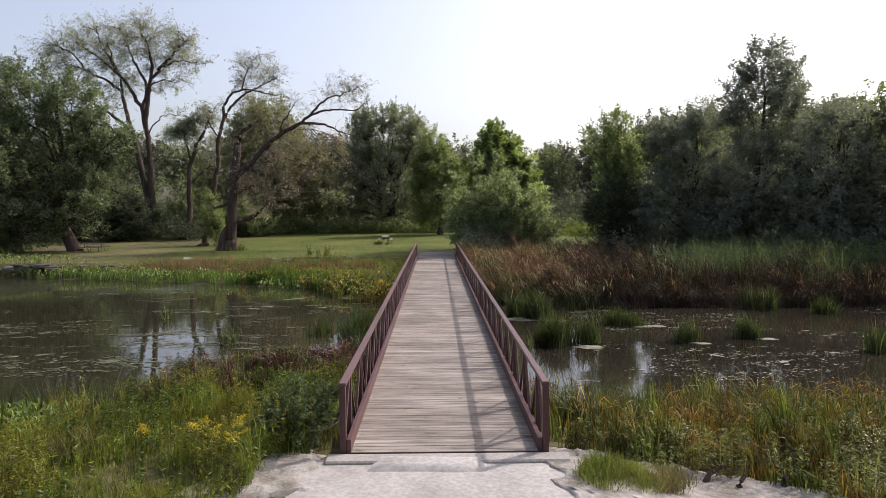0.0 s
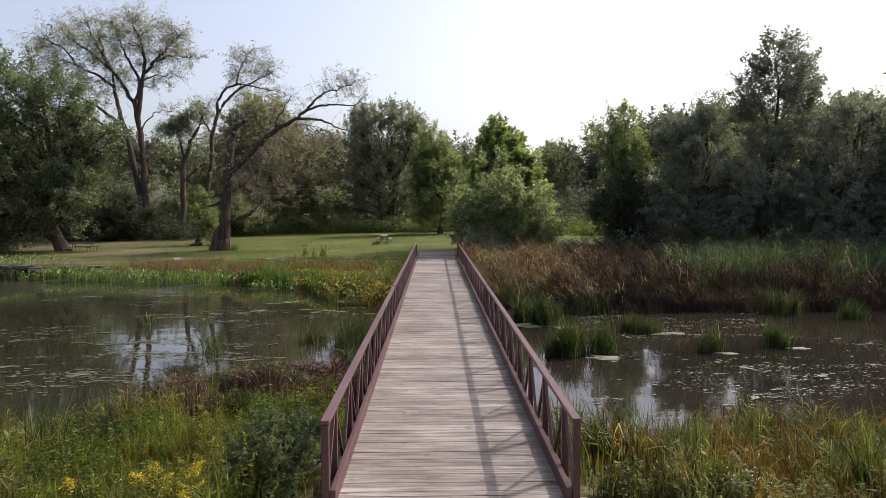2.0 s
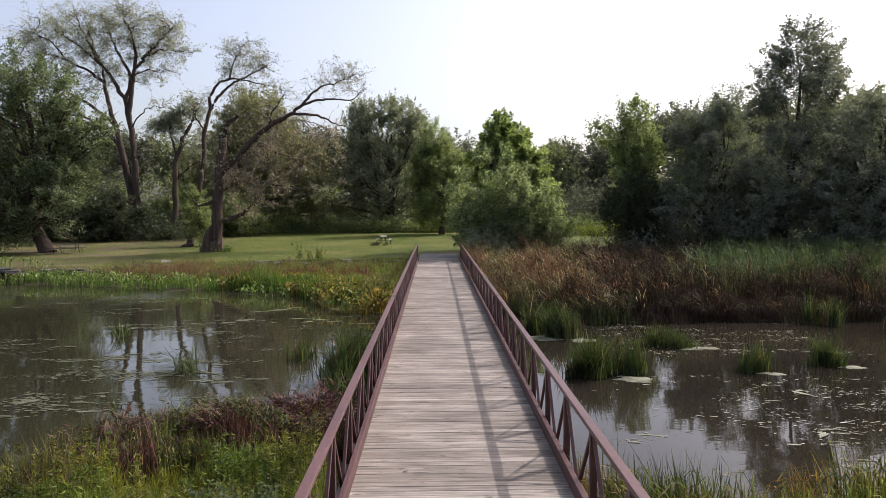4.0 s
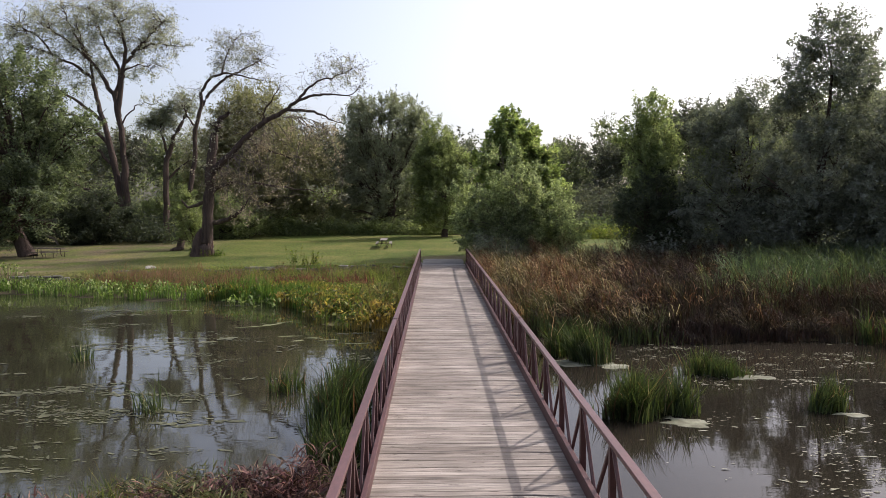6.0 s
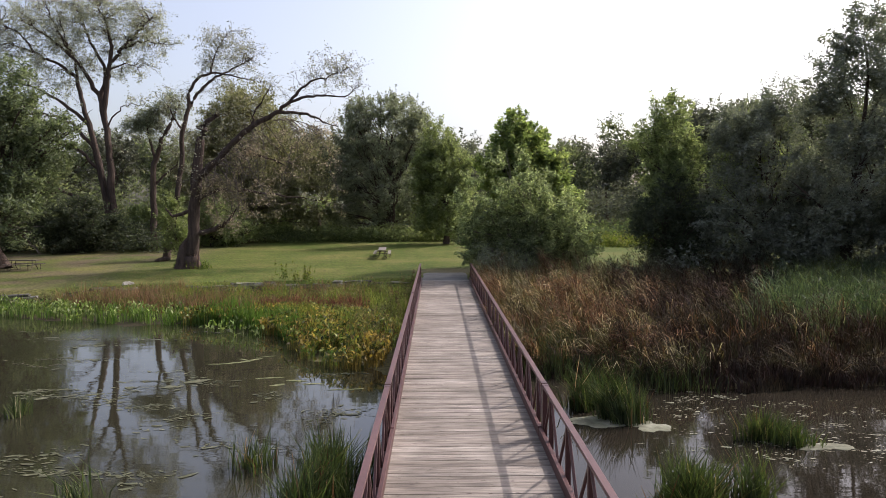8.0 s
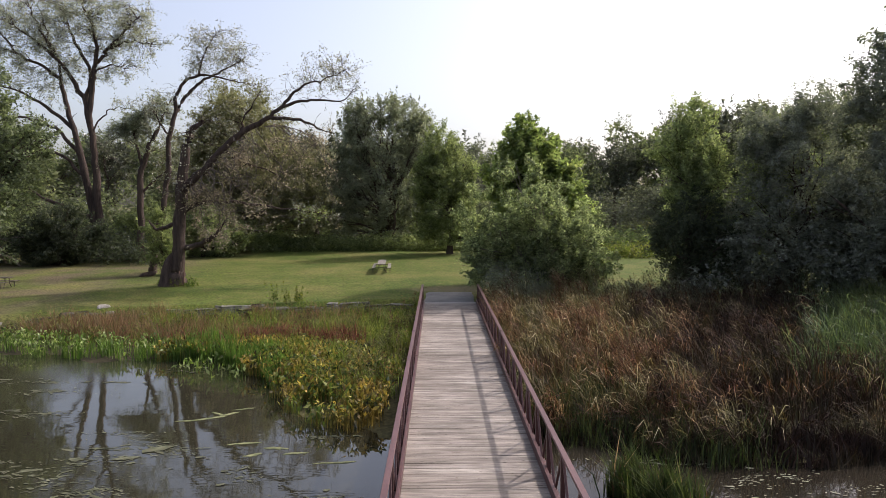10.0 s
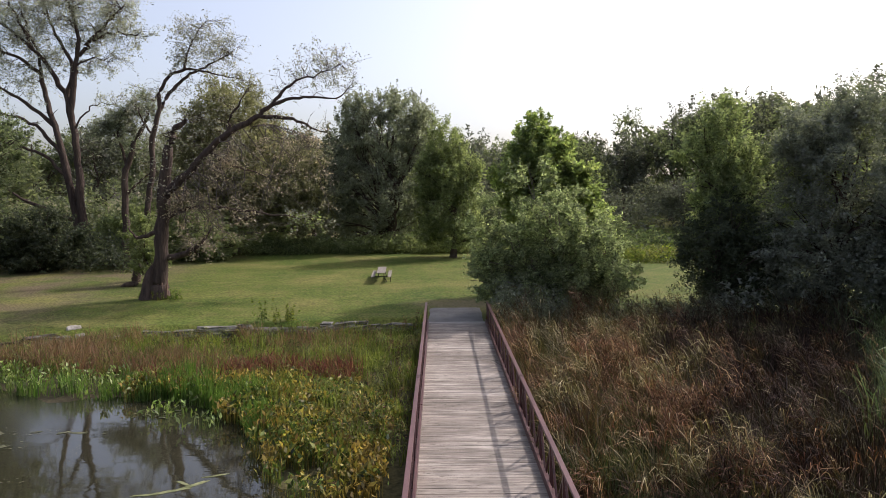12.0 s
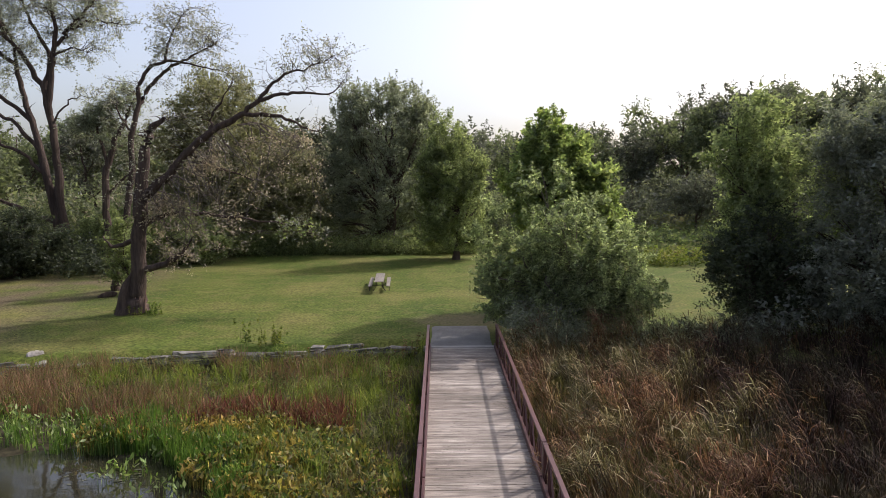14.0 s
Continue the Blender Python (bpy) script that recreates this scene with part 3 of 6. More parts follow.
BEAMS = {}
for side in (-1, 1):
    X = side * RAIL_X
    for s0, s1 in zip(SPLICES[:-1], SPLICES[1:]):
        step = 0.03
        rail = beam("top_rail", (X, s0 + step, RAIL_Z - 0.03), (X, s1 - step, RAIL_Z - 0.03), 0.11, 0.06, STEELTOP, bridge, "paler maroon steel top rail")
        for e, at_end in ((-1, s0 > 0.1), (1, s1 < END_Y - 0.1)):
            if at_end:
                part("splice_plate", bm_mesh("splice_plate", box_bm(0.122, 0.16, 0.07, 0.004, (0, e * ((s1 - s0) / 2 - step - 0.08), 0)), STEEL), rail, "dark maroon splice plate")
        xi = X - side * 0.085
        beam("bottom_chord", (xi, s0 + step, 0.1), (xi, s1 - step, 0.1), 0.075, 0.2, KERBSTEEL, bridge, "mid-toned maroon steel kerb beam")
        beam("outer_chord", (X, s0 + step, -0.06), (X, s1 - step, -0.06), 0.1, 0.2, STEEL, bridge, "maroon steel side beam")
        n = 9
        pitch_ = (s1 - s0) / n
        half = pitch_ / 2
        for e in (s0 + 0.06, s1 - 0.06):
            beam("post", (X, e, -0.16), (X, e, RAIL_Z - 0.06), 0.095, 0.1, STEEL, bridge)
        for k in range(n):
            y = s0 + half + k * pitch_
            beam("post", (X, y, 0.03), (X, y, RAIL_Z - 0.06), 0.085, 0.085, STEEL, bridge)
            for d in (-1, 1):
                e = y + d * (half - 0.05)
                beam("brace", (X - side * 0.005, y + d * 0.03, RAIL_Z - 0.07), (X - side * 0.005, e, 0.06), 0.045, 0.045, STEEL, bridge)
# bearers under the deck
for x in (-1.1, 0.0, 1.1):
    beam("bearer", (x, 0.1, -0.19), (x, END_Y - 0.1, -0.19), 0.1, 0.2, DARKSTEEL, bridge, "dark steel bearer under the deck")
for y in SPLICES[1:-1]:
    beam("cross_beam", (0, y - 0.1, -0.38), (0, y + 0.1, -0.38), 3.3, 0.16, DARKSTEEL, bridge, "dark steel cross beam")
    for x in (-1.3, 1.3):
        me = mesh_of("pile", *tube([(x, y, -1.9), (x, y, -0.46)], [0.13, 0.13], 12), DARKSTEEL, True)
        part("pile", me, bridge, "round steel pile standing in the water")

# abutment sills at both ends
for y, nm in ((-0.18, "near"), (END_Y + 0.2, "far")):
    sill = tagged(new("concrete_sill", bm_mesh("concrete_sill", box_bm(3.75, 0.34, 0.3, 0.025), CONCRETE)), "worn pale concrete sill under the bridge end", "sill", kind="structure")
    sill.matrix_basis = pose(0.05, y, -0.155)

# the deck boards
PITCH_Y = 0.1475
BOARDS = []
for k in range(6):
    bm = box_bm(2.98, 0.139, 0.05, 0.002)
    r = random.Random(k)
    bmesh.ops.translate(bm, vec=(0, 0, -0.025), verts=bm.verts)
    for v in bm.verts:
        v.co.x += r.uniform(-0.006, 0.006) + (k - 2.5) * 0.004
    BOARDS.append(bm_mesh("plank", bm, PLANK))
r = random.Random(5)
for k in range(int((END_Y - 0.05) / PITCH_Y)):
    part("plank", r.choice(BOARDS), bridge, "", pose(r.uniform(-0.008, 0.008), 0.08 + k * PITCH_Y, r.uniform(-0.004, 0.003), r.uniform(-0.4, 0.4), r.uniform(-0.05, 0.05), r.uniform(-0.06, 0.06) + (180 if r.random() < 0.5 else 0)))
beam("end_plate", (0, 0.0, -0.03), (0, 0.022, -0.03), 3.1, 0.07, DARKSTEEL, bridge, "dark steel plate at the deck's end")

# ---- stone edging of the lawn ----
wall = thing("stone_edging", "low double row of flat grey limestone slabs along the lawn", "stone wall", kind="structure")
r = random.Random(11)
STONES = []
for k in range(7):
    bm = box_bm(1.0, 0.4, 0.13, 0.03)
    for v in bm.verts:
        v.co += Vector((r.uniform(-0.1, 0.1), r.uniform(-0.08, 0.08), r.uniform(-0.035, 0.035)))
    STONES.append(bm_mesh("stone", bm, STONE))
for row, (dy, z) in enumerate(((-0.25, -0.42), (-0.16, -0.27), (0.02, -0.13))):
    x = -58.0 if row < 2 else -34.0
    while x < -1.9:
        L = r.uniform(0.35, 1.5)
        y = float(np.interp(x, WALL_X, WALL_Y)) + dy + r.uniform(-0.09, 0.09)
        slope = math.degrees(math.atan2(float(np.interp(x + 0.5, WALL_X, WALL_Y) - np.interp(x - 0.5, WALL_X, WALL_Y)), 1.0))
        if r.random() > (0.0 if x > -16 else 0.3) and not (row == 2 and r.random() < (0.35 if x > -14 else 0.8)):
            m = pose(x + L / 2, y, z + r.uniform(-0.02, 0.02), r.uniform(-9, 9), r.uniform(-5, 5), slope + r.uniform(-11, 11))
            part("stone", r.choice(STONES), wall, "", m @ Matrix.Diagonal((L, r.uniform(0.8, 1.3), r.uniform(0.8, 1.2), 1)))
        x += L + r.uniform(0.02, 0.12)

# rubble at the near end of the bridge
def rock(at, size, seed, label="pale broken limestone rock beside the bridge sill", group="rubble by the path"):
    r = np.random.default_rng(seed)
    bm = bmesh.new()
    bmesh.ops.create_icosphere(bm, subdivisions=3, radius=0.5)
    d = r.normal(0, 1, (9, 3))
    for v in bm.verts:
        cut = max(float(np.dot(v.co, q / np.linalg.norm(q))) for q in d)
        v.co *= min(1.0, 0.36 / max(cut, 0.05)) * 1.25 * r.uniform(0.95, 1.05)
        v.co = Vector((v.co.x * size[0], v.co.y * size[1], v.co.z * size[2]))
    ob = new("rock", bm_mesh("rock", bm, DRYSOIL))
    ob.matrix_basis = pose(at[0], at[1], float(land(*at)) + size[2] * 0.02, 0, 0, r.uniform(0, 180))
    return tagged(ob, label, "rock", group)


for k, (at, size) in enumerate((((-2.45, -0.15), (1.2, 0.6, 0.1)), ((-2.8, -0.5), (1.1, 0.6, 0.09)), ((-2.15, 0.05), (0.8, 0.4, 0.09)), ((-3.4, -0.95), (0.9, 0.6, 0.1)), ((2.35, -0.2), (0.9, 0.5, 0.08)), ((-2.2, -0.5), (0.7, 0.4, 0.06)))):
    rock(at, size, 400 + k)
rock((-19.7, 44.0), (0.7, 0.4, 0.35), 420, "pale limestone block at the end of the stone edging", "loose edging blocks")
rock((-16.9, 43.6), (0.4, 0.3, 0.25), 421, "pale limestone block at the end of the stone edging", "loose edging blocks")

# ---- picnic tables ----
def picnic_table(at, turn, length, label, wood=TABLEWOOD):
    t = thing("picnic_table", label, "picnic table", at, turn, "picnic tables")
    slat = bm_mesh("tabletop_board", box_bm(0.122, length, 0.04, 0.006), wood)
    for k in range(5):
        part("tabletop_board", slat, t, "", pose((k - 2) * 0.128, 0, 0.74))
    for s in (-1, 1):
        for k in (0, 1):
            part("bench_board", slat, t, "", pose(s * (0.55 + 0.128 * k), 0, 0.44))
    for yy in (-length * 0.34, length * 0.34):
        for s in (-1, 1):
            part("leg", mesh_of("leg", *tube([(s * 0.42, yy, 0.0), (s * 0.2, yy, 0.36), (s * 0.2, yy, 0.71)], [0.025] * 3, 8), DARKSTEEL, True), t, "dark steel leg")
            part("bench_leg", mesh_of("bench_leg", *tube([(s * 0.68, yy, 0.0), (s * 0.68, yy, 0.42)], [0.022] * 2, 8), DARKSTEEL, True), t)
        part("cross_bar", mesh_of("cross_bar", *tube([(-0.75, yy, 0.41), (0.75, yy, 0.41)], [0.022] * 2, 8), DARKSTEEL, True), t)
        part("top_bar", mesh_of("top_bar", *tube([(-0.36, yy, 0.71), (0.36, yy, 0.71)], [0.022] * 2, 8), DARKSTEEL, True), t)
    return t


picnic_table((-5.3, 61.5, float(land(-5.3, 61.5)) - 0.01), 3, 4.4, "long grey wooden picnic table with steel legs on the lawn")
picnic_table((-31.2, 52.6, float(land(-31.2, 52.6)) - 0.01), 84, 2.4, "dark weathered picnic table on bare ground under trees", DARKWOOD)

# ---- plants ----
def leaves(C, size, r, flat=0.3, long=1.7, droop=0.0, small=False):
    """Folded pointed leaves at the places C; small: of three corners only."""
    n = len(C)
    size = np.broadcast_to(np.asarray(size, float), (n,))[:, None]
    d = r.normal(0, 1, (n, 3))
    d[:, 2] = d[:, 2] * (1 - flat) - droop
    d /= np.linalg.norm(d, axis=1)[:, None] + 1e-9
    u = r.normal(0, 1, (n, 3))
    u[:, 2] += flat * 3
    s = np.cross(d, u)
    s /= np.linalg.norm(s, axis=1)[:, None] + 1e-9
    nrm = np.cross(s, d)
    h = size * 0.5
    base, tip = C - d * h, C + d * h
    w = size * 0.5 / long
    L = C + s * w - nrm * w * 0.5 - d * h * 0.15
    R = C - s * w - nrm * w * 0.5 - d * h * 0.15
    if small:
        return np.stack([base + s * w * 0.9, base - s * w * 0.9, tip], 1).reshape(-1, 3), np.arange(3 * n).reshape(-1, 3)
    V = np.stack([base, R, tip, L], 1).reshape(-1, 3)
    Q = np.arange(4 * n).reshape(-1, 4)
    return V, Q


def blades(xy, z, height, width, r, lean=0.35, wind=(0.0, 0.0)):
    """Curved tapering blades standing at xy."""
    n = len(xy)
    height = np.broadcast_to(np.asarray(height, float), (n,))
    width = np.broadcast_to(np.asarray(width, float), (n,))
    a = r.uniform(0, 2 * np.pi, n)
    out = np.stack([np.cos(a), np.sin(a)], 1) * (r.uniform(0, 1, n) * lean * height)[:, None] + np.asarray(wind).reshape(-1, 2) * height[:, None]
    b = r.uniform(0, 2 * np.pi, n)
    sd = np.stack([np.cos(b), np.sin(b), np.zeros(n)], 1)
    P0 = np.column_stack([xy, z])
    P1 = np.column_stack([xy + out * 0.3, z + height * 0.55])
    P2 = np.column_stack([xy + out, z + height * (1 - 0.25 * np.clip(np.linalg.norm(out, axis=1) / height, 0, 1))])
    w = width[:, None] * 0.5
    V = np.stack([P0 - sd * w, P0 + sd * w, P1 + sd * w * 0.85, P1 - sd * w * 0.85, P2 + sd * w * 0.15, P2 - sd * w * 0.15], 1).reshape(-1, 3)
    k = np.arange(n)[:, None] * 6
    Q = np.concatenate([k + np.array([[0, 1, 2, 3]]), k + np.array([[3, 2, 4, 5]])], 1).reshape(-1, 4)
    return V, Q


def stuff(name, mesh, label, category):
    return tagged(new(name, mesh), label, category, kind="stuff")


def scatter(n, xs, ys, keep, r):
    """n places in a rectangle where keep(x, y) allows, thinned by its chance."""
    x, y = r.uniform(*xs, n), r.uniform(*ys, n)
    ok = r.uniform(0, 1, n) < keep(x, y)
    return np.stack([x[ok], y[ok]], 1)


def far_edge(x):
    return np.interp(x, FAR_X, FAR_Y)


def near_edge(x):
    return np.interp(x, NEAR_X, NEAR_Y)


# ---- trees ----
def ball(n, r):
    """Places in a unit ball, denser in its middle."""
    d = r.normal(0, 1, (n, 3))
    return d / (np.linalg.norm(d, axis=1)[:, None] + 1e-9) * r.uniform(0, 1, n)[:, None] ** 0.55


def crown(lobes, clumps, per, leaf, r, spread=0.55, hollow=0.55, droop=0.0, long=1.7):
    """Leaf clumps over uneven lobes (x, y, z, rx, ry, rz); gives clump centres too."""
    vol = np.array([l[3] * l[4] + l[4] * l[5] for l in lobes])
    pick = r.choice(len(lobes), clumps, p=vol / vol.sum())
    L = np.array(lobes)[pick]
    # each lobe carries smaller rounded boughs
    boughs = r.normal(0, 1, (len(lobes), 16, 3))
    boughs /= np.linalg.norm(boughs, axis=2)[:, :, None]
    B = boughs[pick, r.integers(0, 16, clumps)]
    d = r.normal(0, 1, (clumps, 3))
    d /= np.linalg.norm(d, axis=1)[:, None]
    rad = hollow + (1 - hollow) * r.uniform(0, 1, clumps) ** 0.6
    on_bough = (r.uniform(0, 1, clumps) < 0.6)[:, None]
    C = L[:, :3] + np.where(on_bough, B * L[:, 3:] * 0.7 + d * L[:, 3:] * 0.36 * rad[:, None], d * L[:, 3:] * (0.95 * rad)[:, None])
    # leaves follow short shoots that point outward and up
    way = np.where(on_bough, B, d) * 0.8 + r.normal(0, 0.5, (clumps, 3)) + np.array([0, 0, 0.45 - droop])
    way /= np.linalg.norm(way, axis=1)[:, None] + 1e-9
    k = np.repeat(np.arange(clumps), per)
    run = r.uniform(-0.6, 1.0, len(k))
    size = 2.0 * spread * r.uniform(0.6, 1.4, clumps)
    P = C[k] + way[k] * (run * size[k] * 1.15)[:, None] + ball(len(k), r) * (size[k] * (0.62 - 0.3 * run))[:, None]
    sz = leaf * r.uniform(0.65, 1.35, len(k))
    inner = (rad < hollow + 0.2)[k]
    sz = np.where(inner, sz * 1.5, sz)
    return leaves(P, sz, r, 0.3, long, droop, True), C


def tree(name, at, label, category, lobes, trunk, clumps, per, leaf, mat, bark=BARK, seed=1, limbs=24, spread=0.55, hollow=0.55, droop=0.0, group="", stems=1, long=1.7, shoots=0, shoot=1.2):
    """trunk: (height of the fork, radius, lean x, lean y). Lobes are given from the base."""
    r = np.random.default_rng(seed)
    t = thing(name, label, category, (at[0], at[1], float(land(*at)) - 0.05), 0, group)
    (V, Q), C = crown(lobes, int(clumps * 1.5), int(per * 1.6), leaf * 0.78, r, spread * 0.74, hollow, droop, long)
    if shoots:
        # upright leafy shoots that stand out of the upper outline
        lo = np.array(lobes)[r.integers(0, len(lobes), shoots)]
        d = r.normal(0, 1, (shoots, 3))
        d[:, 2] = np.abs(d[:, 2]) + 0.5
        d /= np.linalg.norm(d, axis=1)[:, None]
        foot = lo[:, :3] + d * lo[:, 3:] * 0.86
        tip = foot + (d * np.array([0.5, 0.5, 0.2]) + np.array([0, 0, 0.8])) * (shoot * r.uniform(0.5, 1.3, shoots))[:, None]
        k = np.repeat(np.arange(shoots), 42)
        f = r.uniform(0, 1, len(k))[:, None]
        P = foot[k] + (tip - foot)[k] * f + ball(len(k), r) * shoot * 0.3 * (1.15 - f)
        V2, Q2 = leaves(P, leaf * 0.8 * r.uniform(0.65, 1.3, len(k)), r, 0.3, long, -0.3, True)
        V, Q = joined([(V, Q), (V2, Q2)])
    part("crown", mesh_of("crown", V, Q, mat), t)
    fork, rad, lx, ly = trunk
    pieces = []
    top = max(l[2] + l[5] * 0.25 for l in lobes)
    for s in range(stems):
        ox, oy = (0, 0) if stems == 1 else r.normal(0, rad * 1.6, 2)
        ex, ey = (lx, ly) if stems == 1 else (lx + r.normal(0, top * 0.05), ly + r.normal(0, top * 0.05))
        line = bend((ox, oy, -0.1), (ox + ex, oy + ey, top if stems == 1 else top * 0.8), 0.025, 9, r)
        radii = rad * np.linspace(1, 0.16, 9)
        radii[0] *= 1.45
        pieces.append(tube(line, radii, 10))
        order = r.permutation(len(C))[:limbs // stems]
        for c in C[order]:
            f = np.clip((c[2] * 0.55) / top + r.uniform(-0.05, 0.1), fork / top * 0.8, 0.9)
            i = f * 8
            a = line[int(i)] + (line[min(8, int(i) + 1)] - line[int(i)]) * (i % 1)
            lr = rad * (1 - 0.84 * f) * 0.5
            mid = bend(a, c, 0.06, 6, r)
            pieces.append(tube(mid, np.linspace(lr, 0.02, 6), 6))
            for _ in range(2):
                e = c + r.normal(0, spread * 0.9, 3)
                pieces.append(tube(bend(mid[3], e, 0.06, 4, r), np.linspace(lr * 0.4, 0.012, 4), 5))
    V, Q = joined(pieces)
    part("trunk", mesh_of("trunk", V, Q, bark, True), t)
    return t


# trees built limb by limb
def smooth_line(P, n, r, wobble=0.05):
    """Points along a bent line, a little crooked."""
    P = np.asarray(P, float)
    s = np.linspace(0, len(P) - 1, n)
    F = np.stack([np.interp(s, np.arange(len(P)), P[:, k]) for k in range(3)], 1)
    F[1:-1] = (F[:-2] + 2 * F[1:-1] + F[2:]) / 4
    F[1:-1] += r.normal(0, wobble, (n - 2, 3))
    return F, s


def limb_tree(name, at, label, limbs, lobes, leaf, mat, bark, seed, twig=0.02, wobble=0.05, crown_label="", limb_label=""):
    """limbs: (part name, points, radii). lobes: (x, y, z, rx, ry, rz, sprays, leaves a spray, spray size). Every spray hangs on a twig from the nearest limb."""
    r = np.random.default_rng(seed)
    t = thing(name, label, "tree", (at[0], at[1], float(land(*at)) - 0.05))
    nodes = []
    for nm, P, rad in limbs:
        n = 4 * (len(P) - 1) + 1
        F, s = smooth_line(P, n, r, wobble)
        R = np.interp(s, np.arange(len(P)), rad) * r.uniform(0.93, 1.07, n)
        pieces = [tube(F, R, 10)]
        for k in range(4, n - 1):
            if r.random() < 0.35 and F[k, 2] > 4 and R[k] < 0.3:
                e = F[k] + np.array([r.normal(0, 0.5), r.normal(0, 0.5), r.uniform(-0.3, 0.6)]) * r.uniform(0.6, 1.6)
                pieces.append(tube(bend(F[k], e, 0.1, 5, r), np.linspace(R[k] * 0.3 + 0.006, 0.006, 5), 5))
        nodes.append(F[(F[:, 2] > 0.3 * F[:, 2].max())])
        part(nm, mesh_of(nm, *joined(pieces), bark, True), t, limb_label if nm == "trunk" else "")
    nodes = np.concatenate(nodes)
    pieces, out = [], []
    for x, y, z, rx, ry, rz, sprays, per, size in lobes:
        C = np.array([x, y, z]) + np.clip(r.normal(0, 0.52, (sprays, 3)), -1.0, 1.0) * np.array([rx, ry, rz])
        for c in C:
            near = nodes[np.argsort(np.linalg.norm((nodes - c) * np.array([1, 1, 1.2]), axis=1))[r.integers(0, 3)]]
            line = bend(near, c, 0.09, 7, r)
            line[1:-1, 2] += 0.12 * np.linalg.norm(c - near) * np.sin(np.linspace(0, np.pi, 7))[1:-1]
            pieces.append(tube(line, np.linspace(twig * min(2.2, 0.6 + 0.4 * np.linalg.norm(c - near)), 0.005, 7), 4))
            way = (c - near) / (np.linalg.norm(c - near) + 1e-6)
            for _ in range(3):
                e = c + way * r.uniform(-0.2, 0.7) * size + r.normal(0, 0.55, 3) * size
                pieces.append(tube(bend(line[4], e, 0.1, 4, r), np.linspace(twig * 0.5, 0.004, 4), 3))
                m = max(1, int(per * 0.52 * r.uniform(0.5, 1.5)))
                f = r.uniform(0.35, 1.1, m)[:, None]
                out.append(line[4] + (e - line[4]) * f + ball(m, r) * size * 0.42)
    P = np.concatenate(out)
    tagged(part("twig_growth", mesh_of("twig_growth", *joined(pieces), bark, True), t), kind="stuff")
    V, Q = leaves(P, leaf * r.uniform(0.65, 1.35, len(P)), r, small=True)
    part("crown", mesh_of("crown", V, Q, mat), t, crown_label)
    return t, r


